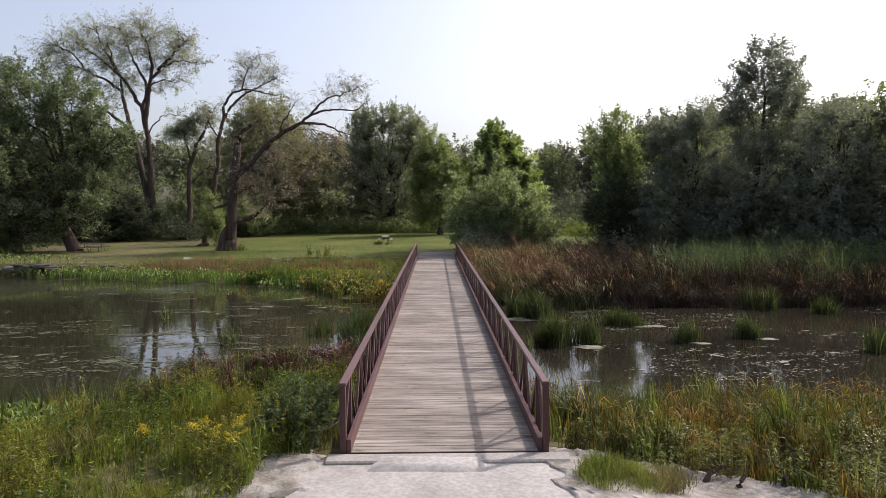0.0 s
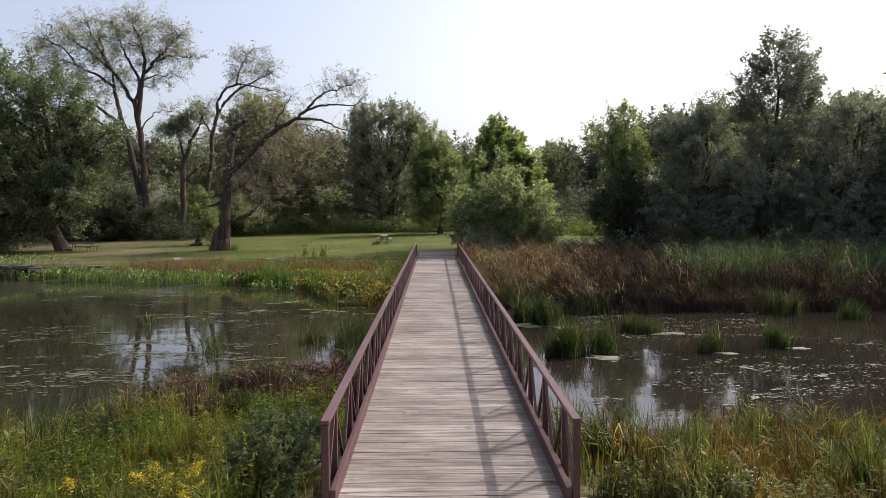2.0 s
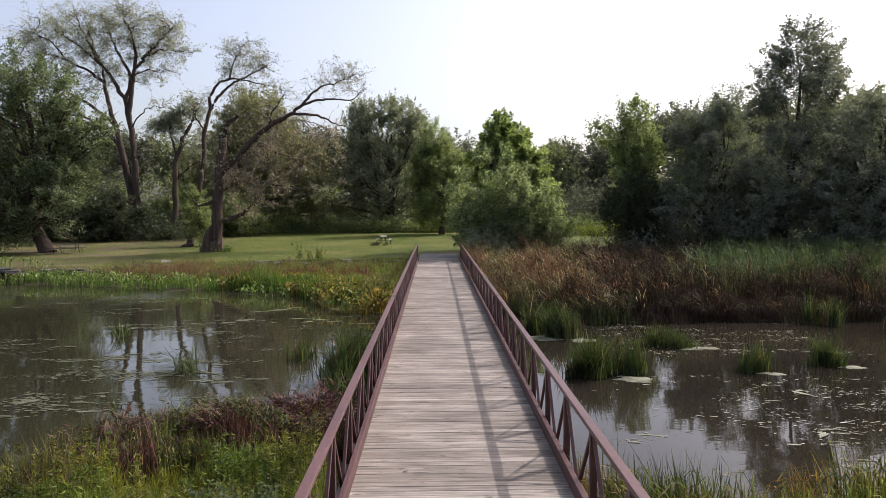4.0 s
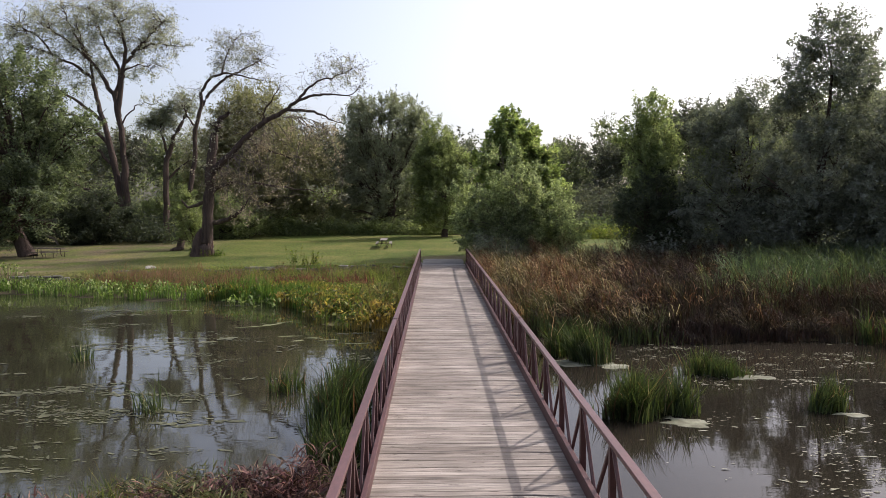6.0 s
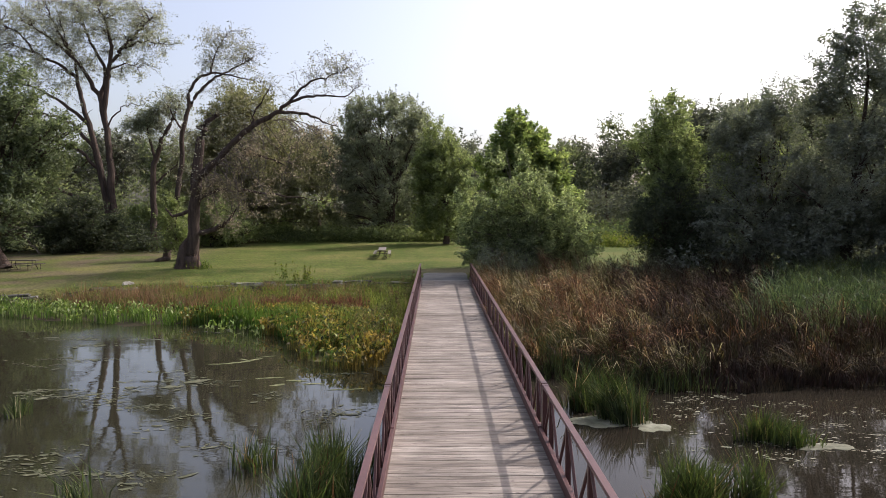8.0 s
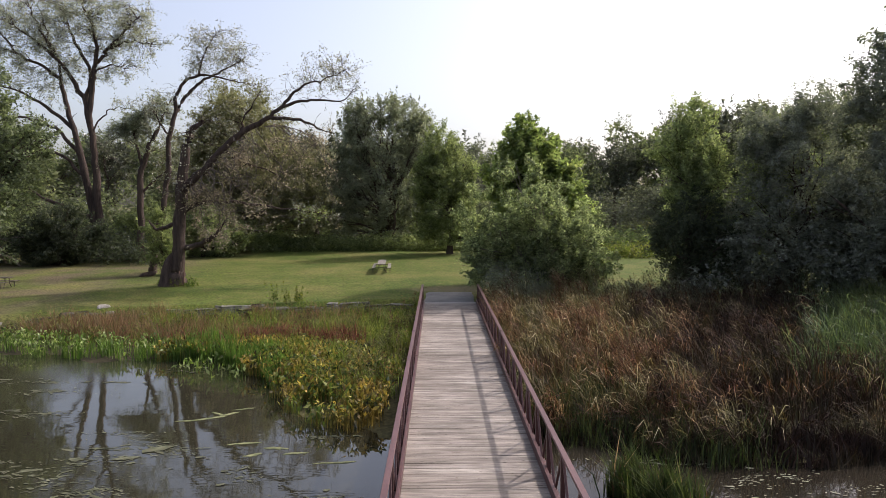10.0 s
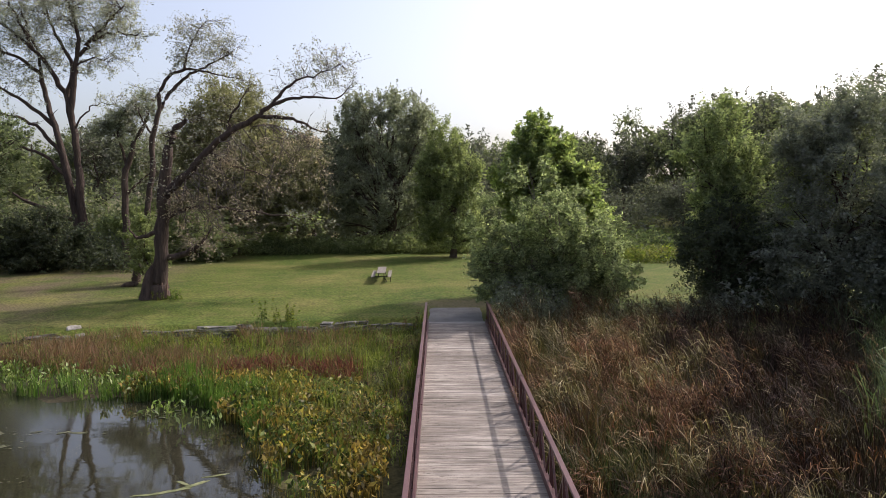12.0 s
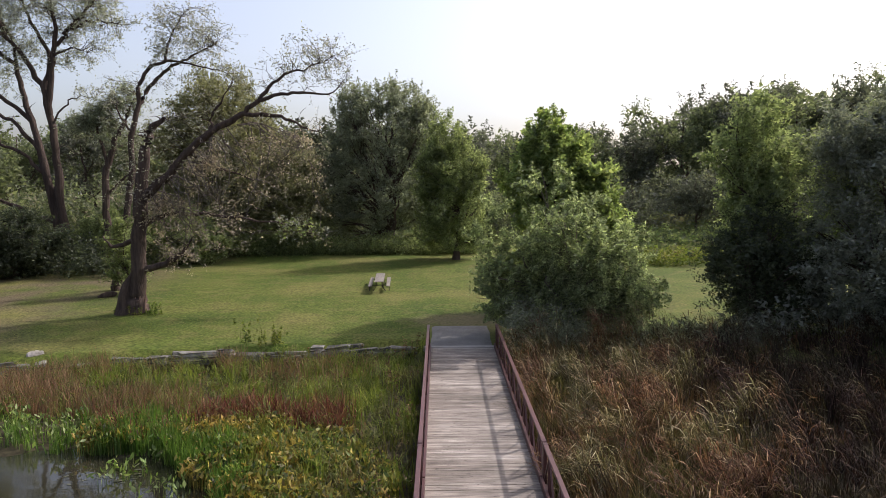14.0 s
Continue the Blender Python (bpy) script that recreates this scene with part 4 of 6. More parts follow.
# the broken old tree on the lawn
def old_tree():
    limbs = [
        ("trunk", [(0, 0, -0.1), (0.04, 0, 0.4), (0.1, 0, 1.2), (0.22, 0, 2.8), (0.36, 0, 4.6), (0.52, 0, 6.4), (0.72, 0, 8.2), (0.98, 0, 9.8), (1.4, 0, 10.9), (2.15, 0, 11.5)],
         [0.85, 0.62, 0.48, 0.43, 0.41, 0.4, 0.34, 0.29, 0.23, 0.1]),
        ("limb", [(0.5, 0, 6.3), (1.0, -0.1, 7.1), (2.4, -0.3, 8.2), (3.8, -0.5, 9.7), (5.5, -0.6, 10.9), (6.8, -0.7, 11.5), (7.8, -0.7, 12.35), (8.7, -0.7, 13.3), (9.7, -0.7, 14.0), (11.0, -0.6, 14.25), (12.0, -0.6, 14.8)],
         [0.32, 0.29, 0.25, 0.22, 0.19, 0.16, 0.125, 0.09, 0.065, 0.035, 0.015]),
        ("limb", [(7.7, -0.7, 12.3), (9.1, -0.9, 12.7), (10.5, -1.0, 12.75), (11.9, -1.1, 12.65), (12.9, -1.1, 13.3)], [0.12, 0.1, 0.07, 0.045, 0.015]),
        ("limb", [(7.0, -0.7, 11.6), (9.0, -0.4, 11.45), (10.1, -0.3, 10.95), (11.3, -0.2, 10.55)], [0.13, 0.1, 0.06, 0.02]),
        ("limb", [(0.2, 0, 2.6), (1.3, -0.1, 2.75), (2.6, -0.3, 3.3), (3.3, -0.3, 4.0), (3.6, -0.3, 4.6)], [0.24, 0.2, 0.15, 0.08, 0.03]),
        ("limb", [(0.4, 0, 5.2), (2.0, 0.4, 5.9), (4.0, 0.8, 5.9), (6.0, 1.0, 5.6), (8.2, 1.0, 5.3), (10.2, 1.0, 5.0)], [0.16, 0.13, 0.1, 0.075, 0.05, 0.02]),
        ("limb", [(0.3, 0, 4.4), (-0.7, 0.2, 4.1), (-1.5, 0.4, 3.9), (-2.0, 0.5, 4.6)], [0.16, 0.13, 0.09, 0.04]),
        ("limb", [(3.6, -0.5, 9.5), (4.6, 0.6, 8.6), (5.8, 1.2, 8.4), (7.2, 1.4, 7.6)], [0.12, 0.09, 0.06, 0.02]),
        ("limb", [(5.0, -0.6, 10.6), (5.2, -0.8, 11.5), (5.9, -0.9, 12.4), (6.4, -0.9, 13.2)], [0.1, 0.07, 0.045, 0.015]),
    ]
    lobes = [(11.0, -0.7, 14.5, 2.1, 1.1, 1.3, 60, 18, 0.75), (12.3, -0.9, 13.5, 1.0, 0.8, 0.9, 14, 10, 0.6), (9.0, -0.7, 13.9, 1.5, 0.9, 1.0, 16, 8, 0.6), (7.0, -0.8, 13.2, 1.6, 1.0, 1.2, 18, 8, 0.6),
             (10.6, -0.3, 10.9, 1.2, 0.7, 0.6, 9, 7, 0.5), (3.0, -0.2, 10.8, 2.6, 1.1, 1.3, 24, 8, 0.6), (9.2, 1.0, 5.1, 1.8, 0.7, 0.8, 14, 18, 0.6), (4.6, 0, 11.6, 2.2, 1.0, 1.2, 22, 9, 0.7),
             (1.6, 0.2, 9.2, 2.4, 1.2, 1.8, 26, 9, 0.75), (4.2, 0.4, 9.0, 2.6, 1.2, 1.6, 24, 9, 0.75), (6.4, 0.2, 10.4, 2.4, 1.2, 1.4, 18, 9, 0.7), (0.2, 0, 7.4, 1.5, 1.0, 2.4, 16, 9, 0.65)]
    t, r = limb_tree("old_tree", (-19.1, 53.4), "half-dead old tree with cracked trunk, bare limbs, sparse leaves", limbs, lobes, 0.14, LEAF_OLD, BARK, 21, 0.013, 0.05,
                     "thin scatter of grey-green leaves", "split furrowed grey-brown trunk")
    stub = tube([(-0.66, -0.25, -0.1), (-0.62, -0.22, 0.4), (-0.55, -0.2, 1.1), (-0.42, -0.16, 1.7), (-0.2, -0.1, 2.3)], [0.58, 0.45, 0.38, 0.3, 0.1], 11)
    part("broken_stem", mesh_of("broken_stem", *stub, BARK, True), t, "dark hollow broken stem leaning on the trunk")
    shards = [tube([(x, -0.42, 0.1), (x + 0.04, -0.4, h * 0.6), (x + 0.1, -0.34, h)], [0.09, 0.06, 0.012], 5) for x, h in ((0.1, 1.7), (0.3, 1.2), (0.52, 1.0), (0.66, 1.5), (-0.1, 1.3))]
    part("split_wood", mesh_of("split_wood", *joined(shards), SPLITWOOD, True), t, "pale red-brown splintered wood at the trunk's foot")
    # withered boughs that hang below the long limb
    hang, _ = smooth_line([(1.2, -0.1, 7.2), (2.6, -0.3, 8.3), (4.0, -0.5, 9.7), (5.6, -0.6, 10.8), (7.4, -0.4, 11.2), (9.6, -0.2, 10.6)], 31, r, 0.0)
    pieces, C = [], []
    for _ in range(58):
        a = hang[r.integers(0, 31)]
        e = a + np.array([r.normal(0.7, 1.1), r.normal(0.3, 1.3), -r.uniform(0.8, 1.0 + 0.55 * a[2])])
        e[2] = max(e[2], 3.4)
        B = bend(a, e, 0.11, 9, r)
        B[1:-1, 0] += 0.6 * np.sin(np.linspace(0, np.pi, 9))[1:-1]
        pieces.append(tube(B, np.linspace(0.035, 0.008, 9), 5))
        leafy_bough = r.random() < 0.8
        for _ in range(13):
            f = B[r.integers(2, 9)]
            q = f + np.array([r.normal(0.1, 0.75), r.normal(0, 0.7), r.uniform(-0.9, 0.45)])
            W = bend(f, q, 0.12, 5, r)
            pieces.append(tube(W, np.linspace(0.014, 0.004, 5), 3))
            if leafy_bough and r.random() < 0.7:
                C.append(W[1:])
    tagged(part("withered_bough", mesh_of("withered_bough", *joined(pieces), PALEBARK, True), t, "hanging bare grey twigs"), kind="stuff")
    C = np.concatenate(C)
    k = np.repeat(np.arange(len(C)), r.integers(1, 7, len(C)))
    P = C[k] + ball(len(k), r) * 0.32
    V, Q = leaves(P, 0.16 * r.uniform(0.7, 1.3, len(P)), r, droop=0.6, small=True)
    part("withered_leaves", mesh_of("withered_leaves", V, Q, LEAF_DEAD), t, "withered brown hanging leaves")
    P = np.array([9.4, 1.0, 5.0]) + ball(130, r) * np.array([1.8, 0.6, 0.8])
    V, Q = leaves(P, 0.2, r)
    part("low_leaves", mesh_of("low_leaves", V, Q, LEAF_MAPLE), t, "few yellow-green leaves on a low branch")
    return t


old_tree()

# a slender tree behind it, bent over at the top
limb_tree("bent_tree", (-22.6, 61.4), "slender tree bent over at its top with thin grey leaves",
          [("trunk", [(-1.4, 0, -0.1), (-1.3, 0, 1.6), (-0.9, 0, 3.4), (-0.4, 0, 5.4), (-0.1, 0, 7.6), (0.3, 0, 10.9), (0.75, 0, 13.0), (0.85, 0, 14.6), (1.7, 0, 15.6), (2.8, 0, 16.0), (4.1, 0, 15.9), (5.6, 0, 15.55), (7.0, 0, 15.1)],
            [0.34, 0.26, 0.24, 0.23, 0.21, 0.19, 0.165, 0.14, 0.12, 0.1, 0.07, 0.04, 0.015]),
           ("limb", [(0.7, 0, 12.8), (1.2, 0.2, 13.8), (2.0, 0.2, 14.8), (3.2, 0.2, 15.7), (4.5, 0.2, 16.3), (6.1, 0.2, 17.2)], [0.15, 0.14, 0.12, 0.1, 0.07, 0.02]),
           ("limb", [(2.8, 0, 16.0), (3.0, 0, 17.2), (3.6, 0, 18.4), (4.4, 0, 19.4)], [0.1, 0.07, 0.045, 0.015]),
           ("limb", [(0.3, 0, 10.9), (-0.6, 0.2, 12.2), (-1.2, 0.2, 13.4)], [0.1, 0.07, 0.02])],
          [(4.3, 0, 18.1, 2.7, 1.8, 1.9, 78, 26, 0.85), (2.4, 0, 16.8, 1.0, 0.8, 1.2, 20, 20, 0.65), (6.3, 0, 17.3, 1.4, 1.0, 1.1, 18, 11, 0.65), (7.4, 0, 15.6, 1.2, 0.8, 0.8, 10, 9, 0.6),
           (0.2, 0, 14.2, 1.3, 0.9, 1.5, 14, 9, 0.6), (-0.9, 0.2, 12.6, 1.1, 0.9, 1.4, 14, 18, 0.65), (3.2, 0, 14.4, 2.2, 1.0, 0.9, 14, 9, 0.7), (0.2, 0, 10.6, 1.5, 1.0, 2.2, 16, 11, 0.7), (5.0, 0, 16.6, 2.0, 1.2, 1.2, 20, 14, 0.8), (-0.4, 0, 7.6, 1.2, 0.9, 1.8, 8, 9, 0.6)],
          0.155, LEAF_OLD, BARK, 22, 0.014, 0.05, "thin scatter of grey-green leaves")

# the tall cottonwood with forked trunks
limb_tree("tall_tree", (-34.8, 74.5), "very tall cottonwood with two dark forking trunks and an open crown",
          [("trunk", [(-0.1, 0, -0.2), (-0.2, 0, 3.6), (-1.0, 0, 7.8), (-2.0, 0.1, 12.3), (-2.7, 0.2, 15.0), (-3.3, 0.2, 17.8), (-5.0, 0.2, 19.2), (-7.2, 0.2, 20.2), (-9.6, 0.2, 21.2)], [0.66, 0.42, 0.35, 0.28, 0.23, 0.2, 0.15, 0.1, 0.04]),
           ("trunk", [(0.5, 0, -0.2), (0.3, -0.2, 3.6), (0.1, -0.3, 7.8), (0.0, -0.3, 11.2), (-0.6, -0.3, 15.3), (-1.8, -0.3, 18.0), (-3.6, -0.3, 20.0), (-5.4, -0.3, 21.7), (-8.2, -0.3, 23.4)], [0.58, 0.4, 0.35, 0.31, 0.26, 0.2, 0.15, 0.1, 0.04]),
           ("limb", [(-0.3, -0.3, 13.5), (0.2, -0.4, 16.8), (0.5, -0.4, 19.0), (1.4, -0.5, 20.2), (3.1, -0.5, 21.3), (5.2, -0.5, 21.3), (7.2, -0.5, 21.0)], [0.29, 0.25, 0.2, 0.16, 0.11, 0.06, 0.02]),
           ("limb", [(0.5, -0.4, 19.0), (0.6, -0.2, 21.6), (0.0, 0, 23.8), (-1.0, 0, 25.6)], [0.2, 0.16, 0.1, 0.03]),
           ("limb", [(1.4, -0.5, 20.2), (3.4, -0.2, 22.3), (5.0, 0, 24.2)], [0.17, 0.12, 0.03]),
           ("limb", [(-0.6, -0.3, 15.5), (-0.1, 0, 18.5), (-1.3, 0.2, 20.8), (-2.4, 0.3, 23.2), (-3.4, 0.3, 25.4)], [0.22, 0.18, 0.14, 0.09, 0.03]),
           ("limb", [(-3.6, -0.3, 20.0), (-4.8, 0, 22.6), (-6.4, 0.2, 25.2)], [0.15, 0.11, 0.03]),
           ("limb", [(-7.2, 0.2, 20.2), (-9.0, 0.3, 22.4), (-11.6, 0.3, 23.6)], [0.12, 0.08, 0.02]),
           ("limb", [(-2.2, 0.1, 13.0), (-4.4, -0.4, 15.2), (-7.0, -0.6, 16.6), (-9.4, -0.8, 17.4)], [0.2, 0.16, 0.1, 0.03]),
           ("limb", [(-1.6, 0.0, 10.4), (-3.2, -0.3, 12.6), (-5.2, -0.4, 13.8), (-7.6, -0.6, 14.1), (-10.2, -0.8, 13.4)], [0.2, 0.17, 0.13, 0.09, 0.03]),
           ("limb", [(-1.0, 0.0, 8.2), (-2.9, -0.6, 10.2), (-5.4, -1.0, 11.3), (-8.0, -1.2, 11.2)], [0.18, 0.14, 0.1, 0.03]),
           ("limb", [(-3.0, 0.2, 16.4), (-3.4, 0.4, 19.6), (-4.6, 0.6, 22.0), (-5.0, 0.6, 24.2)], [0.17, 0.13, 0.08, 0.03]),
           ("limb", [(0.0, -0.3, 12.6), (1.4, -0.6, 14.4), (2.6, -0.7, 15.0), (4.0, -0.8, 14.8)], [0.1, 0.07, 0.04, 0.012]),
           ("limb", [(0.4, -0.4, 18.4), (2.2, -0.8, 19.2), (3.6, -1.0, 18.6)], [0.1, 0.06, 0.015]),
           ("limb", [(0.0, 0, 4.0), (-1.6, -0.6, 4.5), (-3.6, -1.2, 5.5), (-5.8, -1.6, 7.0)], [0.3, 0.24, 0.17, 0.06])],
          [(-6.6, 0, 23.2, 4.6, 3.4, 3.2, 130, 52, 1.2), (-11.0, 0, 22.2, 3.2, 2.4, 2.2, 55, 46, 1.1), (1.2, 0, 23.8, 4.0, 3.0, 2.6, 95, 50, 1.2), (4.2, 0, 23.2, 2.4, 2.2, 2.4, 50, 46, 1.0),
           (-2.6, 0, 24.0, 2.4, 2.2, 2.2, 36, 40, 1.1), (-7.6, -0.3, 18.8, 3.6, 2.0, 2.0, 46, 36, 0.9), (2.7, -0.4, 18.4, 1.3, 1.0, 1.1, 16, 34, 0.7), (-1.5, 0, 20.5, 2.8, 2.0, 2.4, 30, 22, 0.9), (6.3, -0.5, 21.4, 1.4, 0.8, 0.9, 12, 26, 0.7), (-4.5, 0, 20.6, 2.6, 1.8, 1.6, 24, 30, 0.9),
           (-8.4, -0.5, 13.6, 2.8, 1.4, 1.3, 24, 26, 0.9), (-7.0, -1.0, 11.4, 2.2, 1.2, 1.2, 16, 24, 0.8), (3.4, -0.7, 15.4, 1.5, 0.9, 1.4, 12, 18, 0.8), (-10.4, 0, 18.8, 2.6, 1.6, 2.0, 28, 32, 1.0), (1.2, 0, 10.8, 1.2, 0.8, 1.6, 6, 14, 0.7), (-4.6, 0, 16.8, 2.2, 1.4, 1.6, 22, 26, 0.9), (-3.0, 0, 19.0, 3.0, 1.8, 2.2, 40, 34, 0.95), (1.8, 0, 20.6, 2.2, 1.6, 1.8, 34, 34, 0.95), (-0.5, 0, 25.6, 3.0, 1.8, 1.2, 30, 34, 0.95), (4.6, -0.3, 20.0, 1.8, 1.2, 1.4, 18, 28, 0.8)],
          0.175, LEAF_COTTON, BARK, 33, 0.022, 0.08)

# a slim stem with a dark tuft, between the cottonwood and the old tree
limb_tree("slim_tree", (-28.6, 70.0), "slim leaning tree with a high dark tuft of leaves",
          [("trunk", [(0, 0, -0.1), (0, 0, 4.0), (0.15, 0, 8.0), (0.8, 0, 10.6), (1.9, 0, 12.6), (2.6, 0, 14.0), (3.2, 0, 15.2)], [0.36, 0.29, 0.26, 0.22, 0.16, 0.1, 0.03]),
           ("limb", [(0.3, 0, 9.0), (-0.1, 0, 10.8), (-0.4, 0, 12.2), (0.1, 0, 14.0)], [0.15, 0.12, 0.08, 0.02]),
           ("limb", [(0.1, 0, 6.4), (1.3, 0.2, 7.8), (2.6, 0.2, 8.6)], [0.13, 0.1, 0.03])],
          [(-0.1, 0, 12.8, 1.3, 1.1, 1.0, 40, 60, 0.75), (-1.4, 0, 12.4, 1.3, 0.9, 0.8, 26, 56, 0.75), (1.4, 0, 13.9, 1.2, 0.9, 1.1, 26, 50, 0.75), (2.6, 0, 14.4, 1.2, 0.9, 1.2, 26, 40, 0.75), (0.2, 0, 13.9, 0.9, 0.8, 0.7, 16, 50, 0.6), (0.9, 0, 11.6, 1.6, 1.0, 1.0, 18, 30, 0.7), (2.2, 0, 10.0, 1.4, 0.9, 1.6, 14, 26, 0.7)],
          0.175, LEAF_WILLOW, BARK, 43, 0.02, 0.06)

tree("young_tree", (-22.6, 59.6), "small bright green tree growing at the bent tree's foot", "tree", [(0, 0, 2.6, 1.0, 1.0, 1.6), (0.4, 0, 1.4, 1.2, 1.0, 1.3), (-0.5, 0, 3.6, 0.8, 0.8, 1.2), (0.1, 0, 4.8, 0.5, 0.6, 0.9)], (0.6, 0.07, 0, 0), 80, 44, 0.2, LEAF_GREEN, BARK, 46, 10, 0.36, 0.3)

# dead pale limbs leaning in the growth west of the cottonwood
fallen = thing("fallen_limbs", "pale dead fallen limbs leaning in the dark growth", "dead tree", (-41.0, 67.0, float(land(-41.0, 67.0))))
fr_ = np.random.default_rng(45)
for a_, b_, w_ in (((-3.0, 0, 2.3), (3.2, 0.5, 2.6), 0.1), ((-3.4, -0.2, 2.9), (2.6, 0.3, 2.2), 0.08), ((-2.6, 0.2, 4.8), (1.8, 0, 2.9), 0.09), ((-3.2, 0, 3.5), (2.2, 0.2, 3.0), 0.06), ((2.8, 0, -0.1), (-1.6, 0.2, 3.0), 0.12)):
    part("branch", mesh_of("branch", *tube(bend(a_, b_, 0.04, 8, fr_), np.linspace(w_, w_ * 0.35, 8), 7), DRIFT, True), fallen)

# a round olive willow behind the old tree
tree("willow", (-22.6, 82.5), "round olive-green willow behind the half-dead tree", "tree",
     [(0, 0, 11.4, 6.4, 5.0, 6.6), (-0.5, -0.5, 14.2, 5.0, 4.0, 4.4), (4.6, -1, 8.0, 4.6, 4, 5.2), (-5.0, 0, 8.2, 4.2, 4, 4.8), (7.2, -0.5, 5.6, 2.8, 3, 3.4), (0, -1.5, 4.6, 6.5, 3, 3.2)], (3, 0.5, 0.5, 0), 760, 56, 0.31, LEAF_OLIVE, PALEBARK, 41, 36, 0.7, 0.5, 0.8)

# a thin white mast far beyond the woods
mast = thing("mast", "thin white mast rising far beyond the woods", "mast", (-150.0, 300.0, float(land(-150.0, 300.0))))
part("pole", mesh_of("pole", *tube([(0, 0, -0.2), (0, 0, 12.0), (0, 0, 32.0)], [0.7, 0.6, 0.4], 12), MASTPAINT, True), mast)
part("head", bm_mesh("head", box_bm(1.2, 2.2, 1.0, 0.2, (0, 0, 32.3)), MASTPAINT), mast)

# the dense trees on the west
tree("large_tree", (-33.4, 53.6), "large leafy tree with spreading boughs at the lawn's edge", "tree",
     [(-4.0, 0, 14.6, 3.8, 3.4, 3.6), (0.2, 0, 13.4, 3.0, 3.0, 2.8), (2.4, 0, 11.0, 2.8, 2.6, 2.2), (4.0, 0, 9.6, 2.3, 2.4, 1.9), (1.8, -0.5, 6.4, 2.6, 2.6, 2.4), (-2.5, 0, 9.6, 4.6, 3.8, 4.2), (-6.8, -1, 8.4, 4.2, 3.6, 4.8), (0.5, -1.5, 4.6, 4.2, 3, 3.0), (-5.5, -1.5, 3.6, 4.2, 3, 2.8), (-5, -1, 1.9, 4.0, 2.6, 1.9)],
     (3, 0.5, -1.5, 0), 620, 60, 0.27, LEAF_LARGE, BARK, 51, 64, 0.66, 0.4, 0.25, shoots=40, shoot=1.0)
tree("large_tree", (-42.0, 50.5), "large leafy tree with spreading boughs at the lawn's edge", "tree",
     [(0, 0, 10.8, 5.5, 4.6, 5.4), (4, -1, 7.2, 3.6, 3.6, 4.4), (-5, 0, 8, 4, 4, 5), (1, -1.5, 3.8, 4.4, 3, 2.6)], (3, 0.5, 0.5, 0), 220, 60, 0.3, LEAF_LARGE, BARK, 52, 44, 0.65, 0.4)

# smaller trees crowding under the cottonwood; two shaded, two sunlit, by leaf colour
for nm_at, hh_, sd_, mt_ in (((-35.6, 68.5), 5.6, 53, LEAF_SHADED), ((-43.0, 70.5), 9.5, 54, LEAF_SHADED), ((-29.4, 73.5), 5.6, 55, LEAF_GREEN), ((-24.2, 75.5), 5.0, 56, LEAF_BUSH)):
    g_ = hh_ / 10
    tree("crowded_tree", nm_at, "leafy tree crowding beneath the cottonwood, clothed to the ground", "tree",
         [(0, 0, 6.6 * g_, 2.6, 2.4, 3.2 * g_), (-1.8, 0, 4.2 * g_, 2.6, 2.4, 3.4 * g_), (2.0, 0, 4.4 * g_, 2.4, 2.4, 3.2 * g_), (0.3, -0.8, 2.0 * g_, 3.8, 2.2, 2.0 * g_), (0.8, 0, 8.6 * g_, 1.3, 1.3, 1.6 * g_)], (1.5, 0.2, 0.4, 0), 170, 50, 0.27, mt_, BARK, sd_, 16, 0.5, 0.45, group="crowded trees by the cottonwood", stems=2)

# the trees behind the lawn
tree("broad_tree", (-7.0, 86.5), "broad round grey-green tree with several stems behind the lawn", "tree",
     [(0.3, 0, 12.2, 5.0, 4.4, 5.0), (-4.2, 0, 11.0, 2.8, 3.2, 4.8), (4.0, 0.2, 11.2, 2.4, 3.0, 4.8), (0, -0.8, 5.2, 6.0, 4, 4.6), (-5.0, -0.5, 5.0, 2.6, 3, 4.4), (4.6, -0.5, 5.4, 2.4, 3, 4.4), (-2.4, 0, 15.0, 2.4, 2.4, 2.0), (0.6, 0, 15.6, 2.2, 2.2, 1.7), (3.2, 0, 14.8, 2.0, 2.2, 2.0)],
     (3, 0.34, 0.3, 0), 560, 56, 0.3, LEAF_WILLOW, BARK, 61, 60, 0.6, 0.4, stems=5, shoots=70, shoot=1.5)
tree("upright_tree", (0.5, 77.0), "upright dense green tree standing on the lawn", "tree",
     [(-0.7, 0, 11.4, 1.8, 1.8, 2.4), (-0.5, 0, 8.2, 2.9, 2.7, 3.4), (-0.4, 0, 4.8, 3.5, 3.0, 3.4), (-0.4, 0, 2.5, 3.2, 2.8, 1.8), (1.2, 0, 8.2, 1.8, 1.8, 2.6), (-2.0, 0, 8.8, 1.5, 1.6, 2.4)], (1.4, 0.3, -0.3, 0), 420, 60, 0.24, LEAF_GREEN, BARK, 62, 26, 0.5, 0.45, shoots=24, shoot=1.1)
tree("maple", (6.3, 53.8), "bright yellow-green maple with pointed tops", "tree",
     [(-0.9, 0, 10.0, 1.4, 1.5, 1.6), (-1.0, 0, 7.4, 2.5, 2.6, 2.6), (1.0, 0.4, 7.0, 1.9, 2.2, 2.4), (-0.3, 0, 9.0, 1.7, 1.8, 1.6), (1.2, 0, 8.8, 1.2, 1.4, 1.4), (-2.7, 0, 7.2, 1.3, 1.4, 1.5), (2.2, 0.2, 5.0, 1.5, 1.7, 1.8), (0.6, 0, 3.4, 2.8, 2.6, 2)],
     (1.5, 0.3, -0.8, 0), 330, 56, 0.29, LEAF_MAPLE, BARK, 63, 26, 0.46, 0.45, long=1.3, shoots=44, shoot=0.9)
